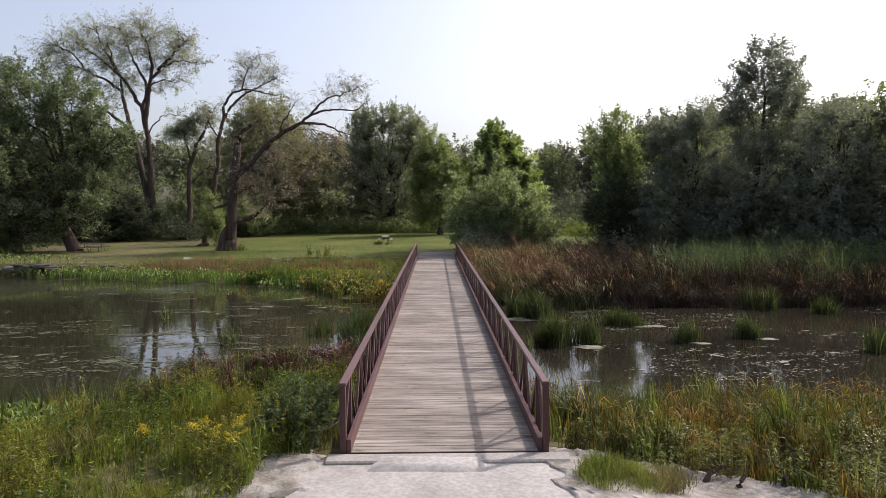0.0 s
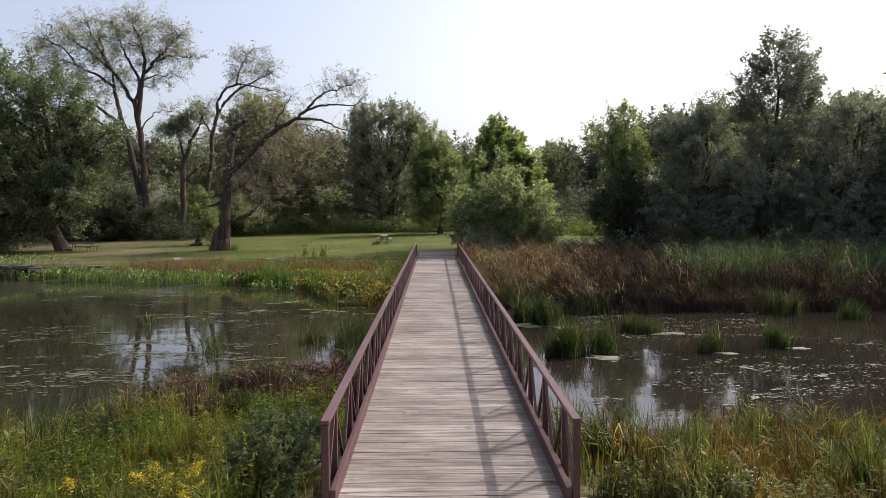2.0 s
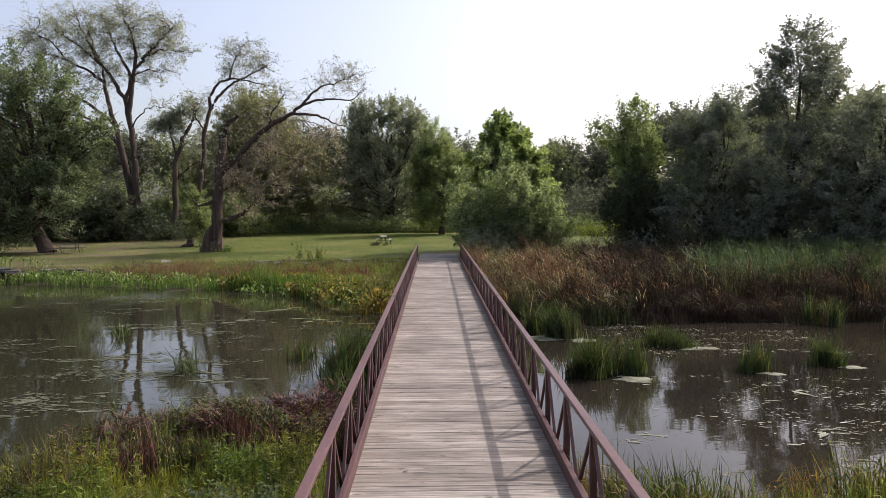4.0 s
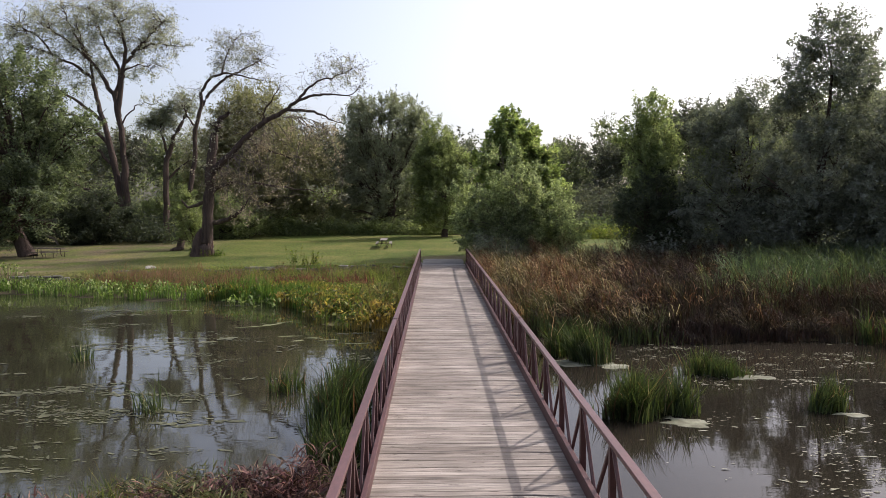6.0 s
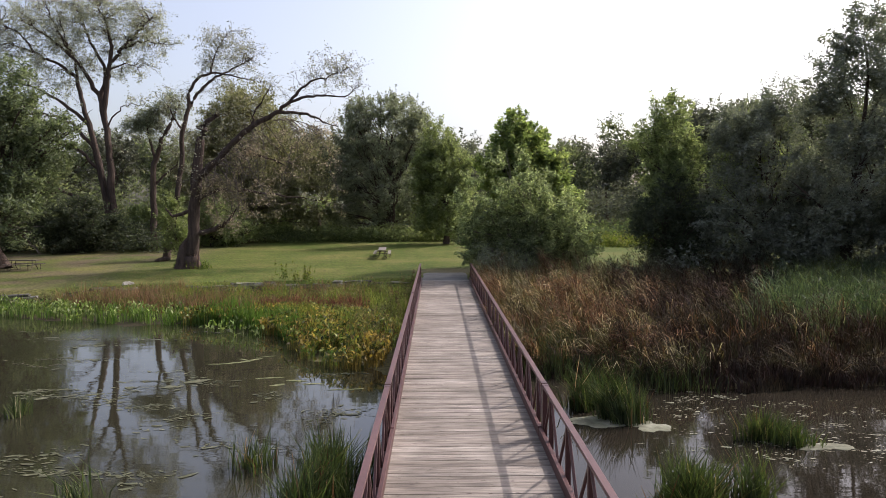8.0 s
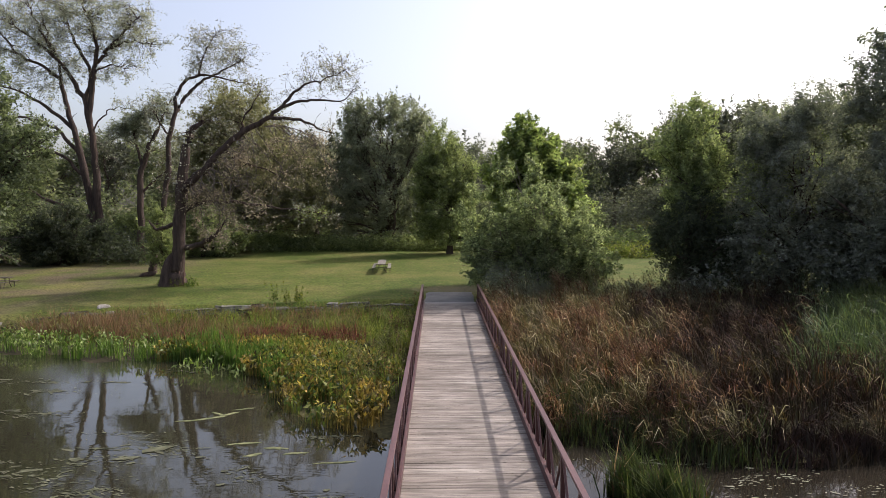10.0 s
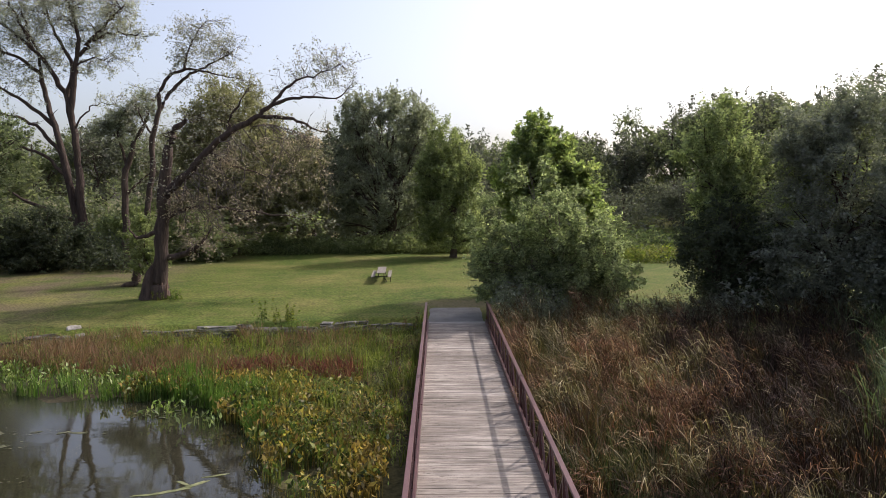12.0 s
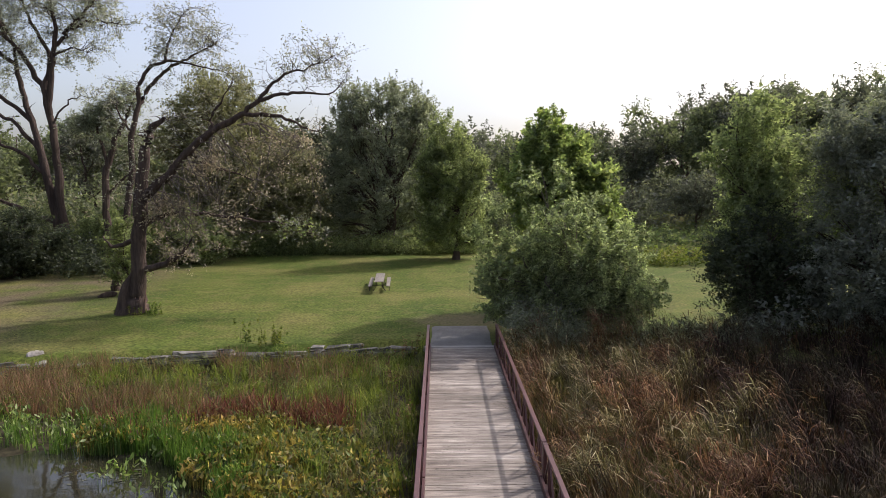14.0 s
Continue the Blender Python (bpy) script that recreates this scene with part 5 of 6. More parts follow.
r = random.Random(64)
boughs = [(0.2, -0.7, 1.5, 3.2, 2.0, 1.4), (-0.6, 0, 3.2, 2.2, 1.9, 1.6)]
for sx_, top_, dy_ in ((-4.5, 4.9, -0.2), (-3.7, 6.4, 0.1), (-2.9, 5.6, -0.3), (-2.0, 7.5, 0.3), (-1.0, 6.3, -0.2), (-0.1, 7.7, 0.3), (0.9, 6.2, -0.1), (1.8, 6.7, 0.2), (2.7, 4.9, -0.3), (3.5, 4.6, 0), (4.3, 2.8, 0), (4.7, 2.0, -0.4), (3.9, 3.6, 0.4), (-4.4, 2.8, -0.4), (-2.2, 4.9, -1.3), (-0.2, 5.2, -1.5), (1.6, 4.0, -1.5), (3.0, 3.0, -1.3), (-3.6, 3.4, -0.9), (-0.6, 6.0, -1.9), (0.8, 5.6, -2.1), (2.0, 4.8, -2.1)):
    for f_ in (0.9, 0.62, 0.36):
        w_ = (0.62 + 0.6 * (1 - f_)) * r.uniform(0.75, 1.25)
        boughs.append((1.0 * sx_ * (0.4 + 0.6 * f_) + r.uniform(-0.15, 0.15), dy_ * 1.3 * f_ + r.uniform(-0.3, 0.3), top_ * f_ * 1.12, w_, w_ * 1.1, w_ * 1.15))
tree("large_shrub", (5.3, 47.2), "large spreading grey-green shrub beside the bridge end", "shrub", boughs,
     (0.6, 0.13, 0.2, 0), 620, 56, 0.22, LEAF_SHRUB, PALEBARK, 64, 60, 0.32, 0.3, stems=5, long=2.0, shoots=60, shoot=0.7)

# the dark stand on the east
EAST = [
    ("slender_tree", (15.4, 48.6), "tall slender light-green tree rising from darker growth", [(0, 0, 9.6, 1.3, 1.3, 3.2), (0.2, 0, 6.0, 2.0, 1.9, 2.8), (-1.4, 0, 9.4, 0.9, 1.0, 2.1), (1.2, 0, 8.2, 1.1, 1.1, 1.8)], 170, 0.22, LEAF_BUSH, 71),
    # This tree's leaves are darkened to stand in for its shade.
    ("dense_tree", (14.7, 47.6), "dense shrubby tree at the lawn's edge", [(0, 0, 3.4, 2.4, 2.4, 2.8), (1.8, 0, 2.6, 2.2, 2.2, 2.6), (0.6, 0, 5.4, 1.4, 1.5, 1.6)], 230, 0.2, LEAF_SHADED, 72),
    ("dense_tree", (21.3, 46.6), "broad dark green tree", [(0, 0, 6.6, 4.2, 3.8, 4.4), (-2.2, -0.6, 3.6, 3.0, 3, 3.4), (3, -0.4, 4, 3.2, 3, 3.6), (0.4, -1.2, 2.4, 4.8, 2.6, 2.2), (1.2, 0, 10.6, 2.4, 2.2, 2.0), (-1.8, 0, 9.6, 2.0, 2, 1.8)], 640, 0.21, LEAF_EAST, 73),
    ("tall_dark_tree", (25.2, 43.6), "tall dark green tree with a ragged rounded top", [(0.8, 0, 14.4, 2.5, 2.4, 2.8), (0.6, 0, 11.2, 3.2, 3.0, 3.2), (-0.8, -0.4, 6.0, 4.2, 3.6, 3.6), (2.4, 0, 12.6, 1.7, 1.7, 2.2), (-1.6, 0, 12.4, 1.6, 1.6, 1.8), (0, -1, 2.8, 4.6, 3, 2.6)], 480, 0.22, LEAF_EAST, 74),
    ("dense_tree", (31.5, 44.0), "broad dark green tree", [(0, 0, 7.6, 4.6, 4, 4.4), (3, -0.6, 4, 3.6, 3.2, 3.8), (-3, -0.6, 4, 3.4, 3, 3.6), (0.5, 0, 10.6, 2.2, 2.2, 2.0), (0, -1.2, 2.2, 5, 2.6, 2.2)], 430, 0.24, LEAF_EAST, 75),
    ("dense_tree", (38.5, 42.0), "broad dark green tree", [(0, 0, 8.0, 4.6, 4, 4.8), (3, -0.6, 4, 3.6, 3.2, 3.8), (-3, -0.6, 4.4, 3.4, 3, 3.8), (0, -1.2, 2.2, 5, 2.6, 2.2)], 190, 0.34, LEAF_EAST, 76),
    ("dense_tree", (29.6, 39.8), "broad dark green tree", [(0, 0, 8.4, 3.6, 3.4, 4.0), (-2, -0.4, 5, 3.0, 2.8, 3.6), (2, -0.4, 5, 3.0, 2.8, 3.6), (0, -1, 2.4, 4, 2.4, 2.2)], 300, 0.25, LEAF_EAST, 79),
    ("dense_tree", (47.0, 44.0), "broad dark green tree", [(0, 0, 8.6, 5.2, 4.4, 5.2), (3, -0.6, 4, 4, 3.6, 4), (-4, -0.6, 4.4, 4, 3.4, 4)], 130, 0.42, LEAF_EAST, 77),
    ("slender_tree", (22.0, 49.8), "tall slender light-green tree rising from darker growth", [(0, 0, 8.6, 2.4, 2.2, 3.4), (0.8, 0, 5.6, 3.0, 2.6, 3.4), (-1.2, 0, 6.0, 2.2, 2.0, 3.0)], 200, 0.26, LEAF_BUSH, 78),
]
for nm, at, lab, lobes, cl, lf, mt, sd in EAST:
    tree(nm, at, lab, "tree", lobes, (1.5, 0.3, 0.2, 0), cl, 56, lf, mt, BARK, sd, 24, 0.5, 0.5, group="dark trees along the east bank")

# undergrowth and thickets under and between the trees
def thicket(name, x0, x1, y0, y1, h, n, leaf, mat, label, seed, spread=0.6):
    r = np.random.default_rng(seed)
    x, y = r.uniform(x0, x1, n), r.uniform(y0, y1, n)
    top = h * (0.3 + 0.5 * waves(x, y, 0.9, seed) + 0.5 * r.uniform(0, 1, n) ** 2)
    z = land(x, y) + top * r.uniform(0.05, 1, n) ** 0.7
    k = np.repeat(np.arange(n), 14)
    P = np.stack([x, y, z], 1)[k] + ball(len(k), r) * 1.8 * spread * np.array([1, 1, 0.6])
    P[:, 2] = np.maximum(P[:, 2], land(P[:, 0], P[:, 1]) + 0.05)
    V, Q = leaves(P, leaf * r.uniform(0.7, 1.4, len(P)), r, small=True)
    return stuff(name, mesh_of(name, V, Q, mat), label, "undergrowth")


# The trees' shade on this thicket is put into its leaf colour.
thicket("thicket", -62, -26.5, 66.5, 73, 3.6, 1700, 0.26, LEAF_SHADED, "leafy thicket beneath the western trees, darkened for their shade", 81, 0.6)
# Lighter leaves stand in for sunlit foliage in this thicket.
thicket("thicket", -28, -18, 79, 88, 2.8, 700, 0.24, LEAF_BUSH, "dark leafy thicket beside the lawn", 89, 0.6)
thicket("thicket", -20, 3, 80.8, 83.6, 1.7, 1500, 0.22, LEAF_GREEN, "leafy blue-green thicket behind the lawn", 82, 0.6)
thicket("thicket", -60, 10, 94, 104, 7.5, 2000, 0.45, LEAF_OAK, "tall thicket closing the view behind the lawn", 83, 0.9)
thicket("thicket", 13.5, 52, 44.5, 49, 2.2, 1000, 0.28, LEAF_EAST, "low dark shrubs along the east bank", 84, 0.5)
thicket("thicket", 5.5, 15, 43.8, 45.8, 1.3, 320, 0.15, LEAF_WILLOW, "dark blue-green shrubs between the reeds and the lawn", 90, 0.35)
thicket("thicket", 2.1, 5.6, 43.4, 45.6, 2.3, 420, 0.13, LEAF_WILLOW, "grey-green bushes beside the end of the footbridge", 91, 0.32)
thicket("thicket", -62, -36, 46, 56, 0.9, 400, 0.2, LEAF_UNDER, "low weeds beneath the western trees", 85, 0.4)
thicket("thicket", 6, 40, 71, 76, 1.3, 900, 0.24, SEDGE, "yellow flowering weeds beyond the eastern lawn", 86, 0.5)

thicket("thicket", 4, 90, 94, 150, 8.0, 4600, 0.4, LEAF_FAR, "woodland undergrowth on the far slope", 87, 0.85)
thicket("thicket", 10, 60, 84, 94, 2.0, 900, 0.35, LEAF_UNDER, "tall rough grass and weeds beyond the lawn", 88, 0.6)

# woods round the clearing
kinds = []
for k in range(4):
    r = np.random.default_rng(100 + k)
    lobes = [(0, 0, 9.5, 4.2, 4.2, 4.6)] + [(r.normal(0, 2.6), r.normal(0, 2.6), r.uniform(6, 13), r.uniform(2, 3.2), r.uniform(2, 3.2), r.uniform(1.8, 3.2)) for _ in range(6)]
    kinds.append((lobes, [LEAF_FAR, LEAF_OAK, LEAF_FAR, LEAF_OAK][k]))
WOOD = []
for k, (lobes, mt) in enumerate(kinds):
    t = tree("woodland_tree", (-70 + 9 * k, 112.0), "dense rounded woodland tree in the distance", "tree", lobes, (3, 0.35, 0, 0), 130, 26, 0.48, mt, BARK, 110 + k, 5, 0.9, 0.72, group="distant woods")
    WOOD.append(t)
r = random.Random(9)
spots = [(-32 + 8.5 * k, 106 + r.uniform(-3, 5), 0.95) for k in range(5)]
spots += [(6 + 7.5 * k, 122 + r.uniform(-4, 4) - 1.2 * k, 0.95 + 0.05 * k) for k in range(11)]
spots += [(12 + 8 * k, 138 + r.uniform(-4, 4), 1.05 + 0.05 * k) for k in range(10)]
spots += [(-82 + 9 * k, 126 + r.uniform(-5, 5), 0.95) for k in range(10)]
spots += [(-78, 62, 1), (-66, 55, 1.05), (-62, 84, 1.2), (-48, 82, 1.1), (-72, 96, 1.2), (-24, 88, 0.85), (-16, 92, 0.95)]
# Trees 36 to 43 m east are added out of view to shade reeds.
spots += [(56, 50, 0.75), (64, 44, 0.8), (60, 62, 0.8), (74, 58, 0.9), (70, 76, 1.0), (82, 92, 1.3), (36.5, 37, 0.85), (38.5, 32, 0.9), (43, 35, 1.1), (30, 96, 0.6), (44, 92, 0.8), (54, 84, 1)]
spots += [(-60 + 14 * k, -50 + r.uniform(-8, 8), 1.0) for k in range(10) if abs(-60 + 14 * k) > 10]


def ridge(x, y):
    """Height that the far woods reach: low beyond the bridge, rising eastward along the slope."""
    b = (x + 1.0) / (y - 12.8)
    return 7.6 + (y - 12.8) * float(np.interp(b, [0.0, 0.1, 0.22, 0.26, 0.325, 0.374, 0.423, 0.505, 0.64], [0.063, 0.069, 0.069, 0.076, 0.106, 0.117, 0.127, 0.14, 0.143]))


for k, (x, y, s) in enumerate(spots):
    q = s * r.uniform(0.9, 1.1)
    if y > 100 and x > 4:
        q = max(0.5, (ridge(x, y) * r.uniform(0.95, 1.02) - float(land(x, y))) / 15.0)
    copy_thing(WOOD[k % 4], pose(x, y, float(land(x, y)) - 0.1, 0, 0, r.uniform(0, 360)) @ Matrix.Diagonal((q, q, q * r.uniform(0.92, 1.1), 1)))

# ---- marsh plants ----
def bed(name, mat, label, category, n, xs, ys, keep, height, width, seed, lean=0.35, wind=(0, 0), per=18, clump=0.22):
    """Blades in clumps; each clump leans its own way."""
    r = np.random.default_rng(seed)
    c = scatter(max(1, n // per), xs, ys, keep, r)
    m = len(c)
    k = np.repeat(np.arange(m), per)
    P = c[k] + r.normal(0, clump, (len(k), 2)) * r.uniform(0.5, 1.5, m)[k][:, None]
    ok = r.uniform(0, 1, len(k)) < (keep(P[:, 0], P[:, 1]) > 0)
    P, k = P[ok], k[ok]
    h = height(P[:, 0], P[:, 1]) * r.uniform(0.7, 1.15, m)[k] * r.uniform(0.55, 1.1, len(P))
    a = r.uniform(0, 2 * np.pi, m)
    own = np.stack([np.cos(a), np.sin(a)], 1)[k] * (r.uniform(0, 0.6, m)[k] * lean)[:, None] + np.asarray(wind)[None, :]
    V, Q = blades(P, land(P[:, 0], P[:, 1]) - 0.05, h, width * r.uniform(0.6, 1.3, len(P)), r, lean, own)
    return stuff(name, mesh_of(name, V, Q, mat), label, category)


def arching(name, mat, label, category, n, xs, ys, keep, height, length, width, seed, wind=(0, 0), per=8, spread=0.16, rise=0.5):
    """Bent-over leaves on the crown of a bed: each starts high and droops to its tip."""
    r = np.random.default_rng(seed)
    c = scatter(max(1, n // per), xs, ys, keep, r)
    m = len(c)
    k = np.repeat(np.arange(m), per)
    P = c[k] + r.normal(0, spread, (len(k), 2))
    h = height(c[:, 0], c[:, 1]) * r.uniform(0.75, 1.12, m)
    z = land(P[:, 0], P[:, 1]) + h[k] * r.uniform(0.55, 1.0, len(k))
    L = length * r.uniform(0.5, 1.3, len(k))
    a = r.uniform(0, 2 * np.pi, m)
    out = np.stack([np.cos(a), np.sin(a)], 1)[k] * 0.8 + r.normal(0, 0.3, (len(k), 2)) + np.asarray(wind)[None, :]
    out /= np.linalg.norm(out, axis=1)[:, None] + 1e-9
    up = r.uniform(0.1, 1.3, len(k)) * rise
    drop = np.where(r.uniform(0, 1, len(k)) < 0.3, r.uniform(0.1, 0.6, len(k)), r.uniform(-0.35, 0.0, len(k)))
    P0 = np.column_stack([P, z])
    P1 = np.column_stack([P + out * (L * 0.45)[:, None], z + up * L * 0.6])
    P2 = np.column_stack([P + out * L[:, None], z + up * L * 0.6 - L * drop])
    sd = np.column_stack([-out[:, 1], out[:, 0], r.normal(0, 0.7, len(k))])
    sd /= np.linalg.norm(sd, axis=1)[:, None]
    w = (width * 0.5 * r.uniform(0.6, 1.3, len(k)))[:, None]
    V = np.stack([P0 - sd * w * 0.6, P0 + sd * w * 0.6, P1 + sd * w, P1 - sd * w, P2 + sd * w * 0.12, P2 - sd * w * 0.12], 1).reshape(-1, 3)
    q = np.arange(len(k))[:, None] * 6
    Q = np.concatenate([q + np.array([[0, 1, 2, 3]]), q + np.array([[3, 2, 4, 5]])], 1).reshape(-1, 4)
    return stuff(name, mesh_of(name, V, Q, mat), label, category)


def off_bridge(x):
    return (np.abs(x) > 1.75).astype(float)


def east(x, y):
    return off_bridge(x) * (y > far_edge(x) - 0.3 + 0.6 * waves(x, y, 2.0)) * (y < np.where(x < 6, 43.6, 45.2))


def green_part(x, y):
    return np.clip((x - 12.0 - (y - 28) * 0.46 + 0.8 * np.sin(y * 0.9)) / 2.2, 0, 1) * (y < 43.5) * (y > 28.6 - 0.1 * np.clip(x - 14, 0, 30) + 0.8 * np.sin(x * 0.8))


def reed_top(x, y):
    return (1.0 + 0.5 * waves(x, y, 0.7, 1) + 0.95 * waves(x, y, 2.3, 4) ** 1.5) * np.clip(0.5 + 0.2 * (y - far_edge(x)), 0.5, 1)


bed("reed_bed", REED_RED, "dense rust-red and tan reeds bent by wind", "reeds", 105000, (1.8, 34), (21.5, 45.5), lambda x, y: east(x, y) * (0.45 + 0.55 * waves(x, y, 0.8)) * np.where(green_part(x, y) > 0, 0.1, 1) * np.clip(1.0 - (x - 6.0 - 0.18 * (y - 26)) / 2.5, 0.0, 1),
    lambda x, y: 0.88 * reed_top(x, y), 0.028, 91, 0.6, (-0.1, -0.05), 26, 0.2)
# Split from the reed bed along the trees' shade, which is in this colour.
bed("dark_reed_bed", REED_WINE_SHADED, "dense wine-brown reeds darkened for the trees' shade", "reeds", 64000, (5.0, 34), (21.5, 45.5), lambda x, y: east(x, y) * (0.45 + 0.55 * waves(x, y, 0.8)) * np.where(green_part(x, y) > 0, 0.2, 1) * np.clip((x - 5.0 - 0.18 * (y - 26)) / 2.5, 0, 1),
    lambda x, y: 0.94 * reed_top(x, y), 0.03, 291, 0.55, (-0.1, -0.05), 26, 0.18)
# Dark stems put the shade on the reed bed's front into the colour.
bed("reed_front", REED_WINE_SHADED, "dense reed stems at the water's edge, darkened for shade", "reeds", 56000, (1.8, 34), (20.5, 26.5), lambda x, y: (y > far_edge(x) - 0.75 + 0.3 * waves(x, y, 2.0)) * (y < far_edge(x) + 1.3),
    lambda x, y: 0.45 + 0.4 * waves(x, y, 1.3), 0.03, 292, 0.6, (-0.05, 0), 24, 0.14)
arching("reed_leaves", REED_TIPS, "bent tan and wine-red leaves over the reed bed", "reeds", 125000, (1.9, 30), (21.8, 45), lambda x, y: east(x, y) * np.clip((waves(x, y, 1.3, 2) - 0.2) * 1.8, 0.12, 1) * np.where(green_part(x, y) > 0, 0.05, 1) * np.clip(1.0 - (x - 6.0 - 0.18 * (y - 26)) / 3.5, 0.08, 1),
        reed_top, 0.55, 0.018, 191, (-0.85, -0.2), 22, 0.15, 1.25)
arching("dark_reed_leaves", REED_WINETIPS_SHADED, "bent wine-brown leaves over the shade-darkened reeds", "reeds", 88000, (4.0, 34), (21.6, 45), lambda x, y: east(x, y) * np.clip((waves(x, y, 1.1, 2) - 0.25) * 1.8, 0.1, 1) * np.where(green_part(x, y) > 0, 0.12, 1) * np.clip((x - 4.5 - 0.18 * (y - 26)) / 3.0, 0.0, 1) * np.where(x > 22, 0.4, 1),
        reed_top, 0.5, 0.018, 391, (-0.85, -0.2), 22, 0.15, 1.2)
arching("reed_front_leaves", REED_WINETIPS_SHADED, "bent wine-brown leaves hanging over the water's edge", "reeds", 8000, (1.9, 30), (20.8, 26), lambda x, y: (y > far_edge(x) - 0.5 + 0.4 * waves(x, y, 2.0)) * (y < far_edge(x) + 1.6) * (0.25 + 0.75 * waves(x, y, 1.6, 3)),
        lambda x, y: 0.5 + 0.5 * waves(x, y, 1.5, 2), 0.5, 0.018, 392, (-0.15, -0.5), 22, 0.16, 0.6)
bed("cattail_bed", REED_BLUE, "tall blue-green cattails behind the rust-red reeds", "cattails", 52000, (8, 36), (26, 42), lambda x, y: green_part(x, y) * (0.4 + 0.6 * waves(x, y, 0.5)),
    lambda x, y: 2.2 + 0.5 * waves(x, y, 0.6, 2), 0.04, 92, 0.45, (-0.14, -0.05), 20, 0.22)
arching("cattail_leaves", REED_BLUE, "bent leaf tips over the cattails", "cattails", 15000, (9, 36), (27, 42), lambda x, y: green_part(x, y) * (0.3 + 0.7 * waves(x, y, 1.3, 2)),
        lambda x, y: 2.1 + 0.5 * waves(x, y, 0.6, 2), 0.6, 0.03, 192, (-0.4, -0.2), 10, 0.16, 0.7)
bed("reed_fringe", REED_FOOT_SHADED, "green blades along the reed bed's foot, darkened for shade", "reeds", 26000, (1.8, 30), (21.5, 31), lambda x, y: off_bridge(x) * (y > far_edge(x) - 1.0) * (y < far_edge(x) + 6) * np.where(y < far_edge(x) + 1.2, 2.5, 1) * np.clip(1.2 - x / 7, 0.0, 1),
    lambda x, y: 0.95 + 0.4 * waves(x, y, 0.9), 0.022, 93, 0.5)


def west(x, y):
    return off_bridge(x) * (y > far_edge(x)) * (y < np.interp(x, WALL_X, WALL_Y) - 0.4)


bed("sedge_marsh", SEDGE, "yellow-green sedge and rushes on the marshy shore", "sedge", 95000, (-60, -1.7), (25, 46), lambda x, y: west(x, y) * np.clip((y - far_edge(x) - 1.2) / 3, 0.0, 1) * (0.5 + 0.5 * waves(x, y, 0.6)),
    lambda x, y: 0.75 + 0.45 * waves(x, y, 0.8, 1), 0.034, 94, 0.5)
arching("sedge_leaves", SEDGE, "bent yellow-green sedge leaves", "sedge", 60000, (-40, -1.7), (25, 46), lambda x, y: west(x, y) * np.clip((y - far_edge(x) - 1.2) / 3, 0.0, 1) * (0.3 + 0.7 * waves(x, y, 1.1, 3)),
        lambda x, y: 0.7 + 0.45 * waves(x, y, 0.8, 1), 0.3, 0.013, 194, (-0.2, 0), 9, 0.16, 0.9)
bed("bright_rushes", BRIGHTRUSH, "bright green bur-reed along the water's edge", "rushes", 9000, (-40, -6), (30, 40), lambda x, y: west(x, y) * (y < far_edge(x) + 2.6) * (x < -6.5) * (0.2 + 0.8 * (waves(x, y, 0.5, 3) > 0.4)),
    lambda x, y: 0.7 + 0.3 * waves(x, y, 1.0), 0.045, 95, 0.5)
bed("bright_rushes", BRIGHTRUSH, "bright green bur-reed clump in the shallows", "rushes", 15000, (-12.5, -4.6), (30, 36), lambda x, y: (y > far_edge(x) - 0.1) * (y < far_edge(x) + 2.6 - 0.3 * np.clip(x + 7, 0, 3)) * np.clip((waves(x, y, 0.9, 1) - 0.2) * 3, 0.1, 1),
    lambda x, y: 0.85 + 0.4 * waves(x, y, 1.0), 0.03, 195, 0.35, (0, 0), 24, 0.14)
bed("red_weeds", REDWEED, "patch of crimson smartweed among the sedge", "weeds", 22000, (-13, -4.5), (34.5, 38.5), lambda x, y: west(x, y) * (np.abs(y - 36.3 - 0.12 * (x + 9) + np.sin(x) * 0.4) < 0.9) * np.clip((waves(x, y, 1.4, 3) - 0.25) * 2.5, 0.05, 1) * np.clip((x + 13) / 2, 0, 1),
    lambda x, y: 1.1 + 0 * x, 0.04, 96, 0.5)
bed("rusty_grass", RUSTWEED, "patches of dry rust-coloured grass", "grass", 52000, (-40, -3), (35.5, 45), lambda x, y: west(x, y) * (waves(x, y, 0.6, 5) > np.where(x > -10, 0.62, 0.4)) * (y > far_edge(x) + 2.6) * np.where(x > -10, 0.3, 1),
    lambda x, y: 0.95 + 0.5 * waves(x, y, 1.4), 0.026, 97, 0.45)


def broadleaf(name, label, n, xs, ys, keep, h, size, mat, seed, tiers=4):
    """Stalked broad leaves held up and outward."""
    r = np.random.default_rng(seed)
    P = scatter(n, xs, ys, keep, r)
    k = np.repeat(np.arange(len(P)), tiers)
    hh = h * r.uniform(0.45, 1.15, len(k))
    off = r.normal(0, 0.16, (len(k), 2))
    z0 = np.maximum(land(P[:, 0], P[:, 1]), WATER_Z - 0.05)
    C = np.column_stack([P[k] + off, z0[k] + hh])
    lv = leaves(C, size * r.uniform(0.6, 1.3, len(k)), r, 0.1, 2.4, -1.3)
    st = blades(P[k] + off * 0.5, z0[k] - 0.02, hh * 0.98, 0.016, r, 0.1)
    V, Q = joined([lv, st])
    return stuff(name, mesh_of(name, V, Q, mat), label, "water plants")


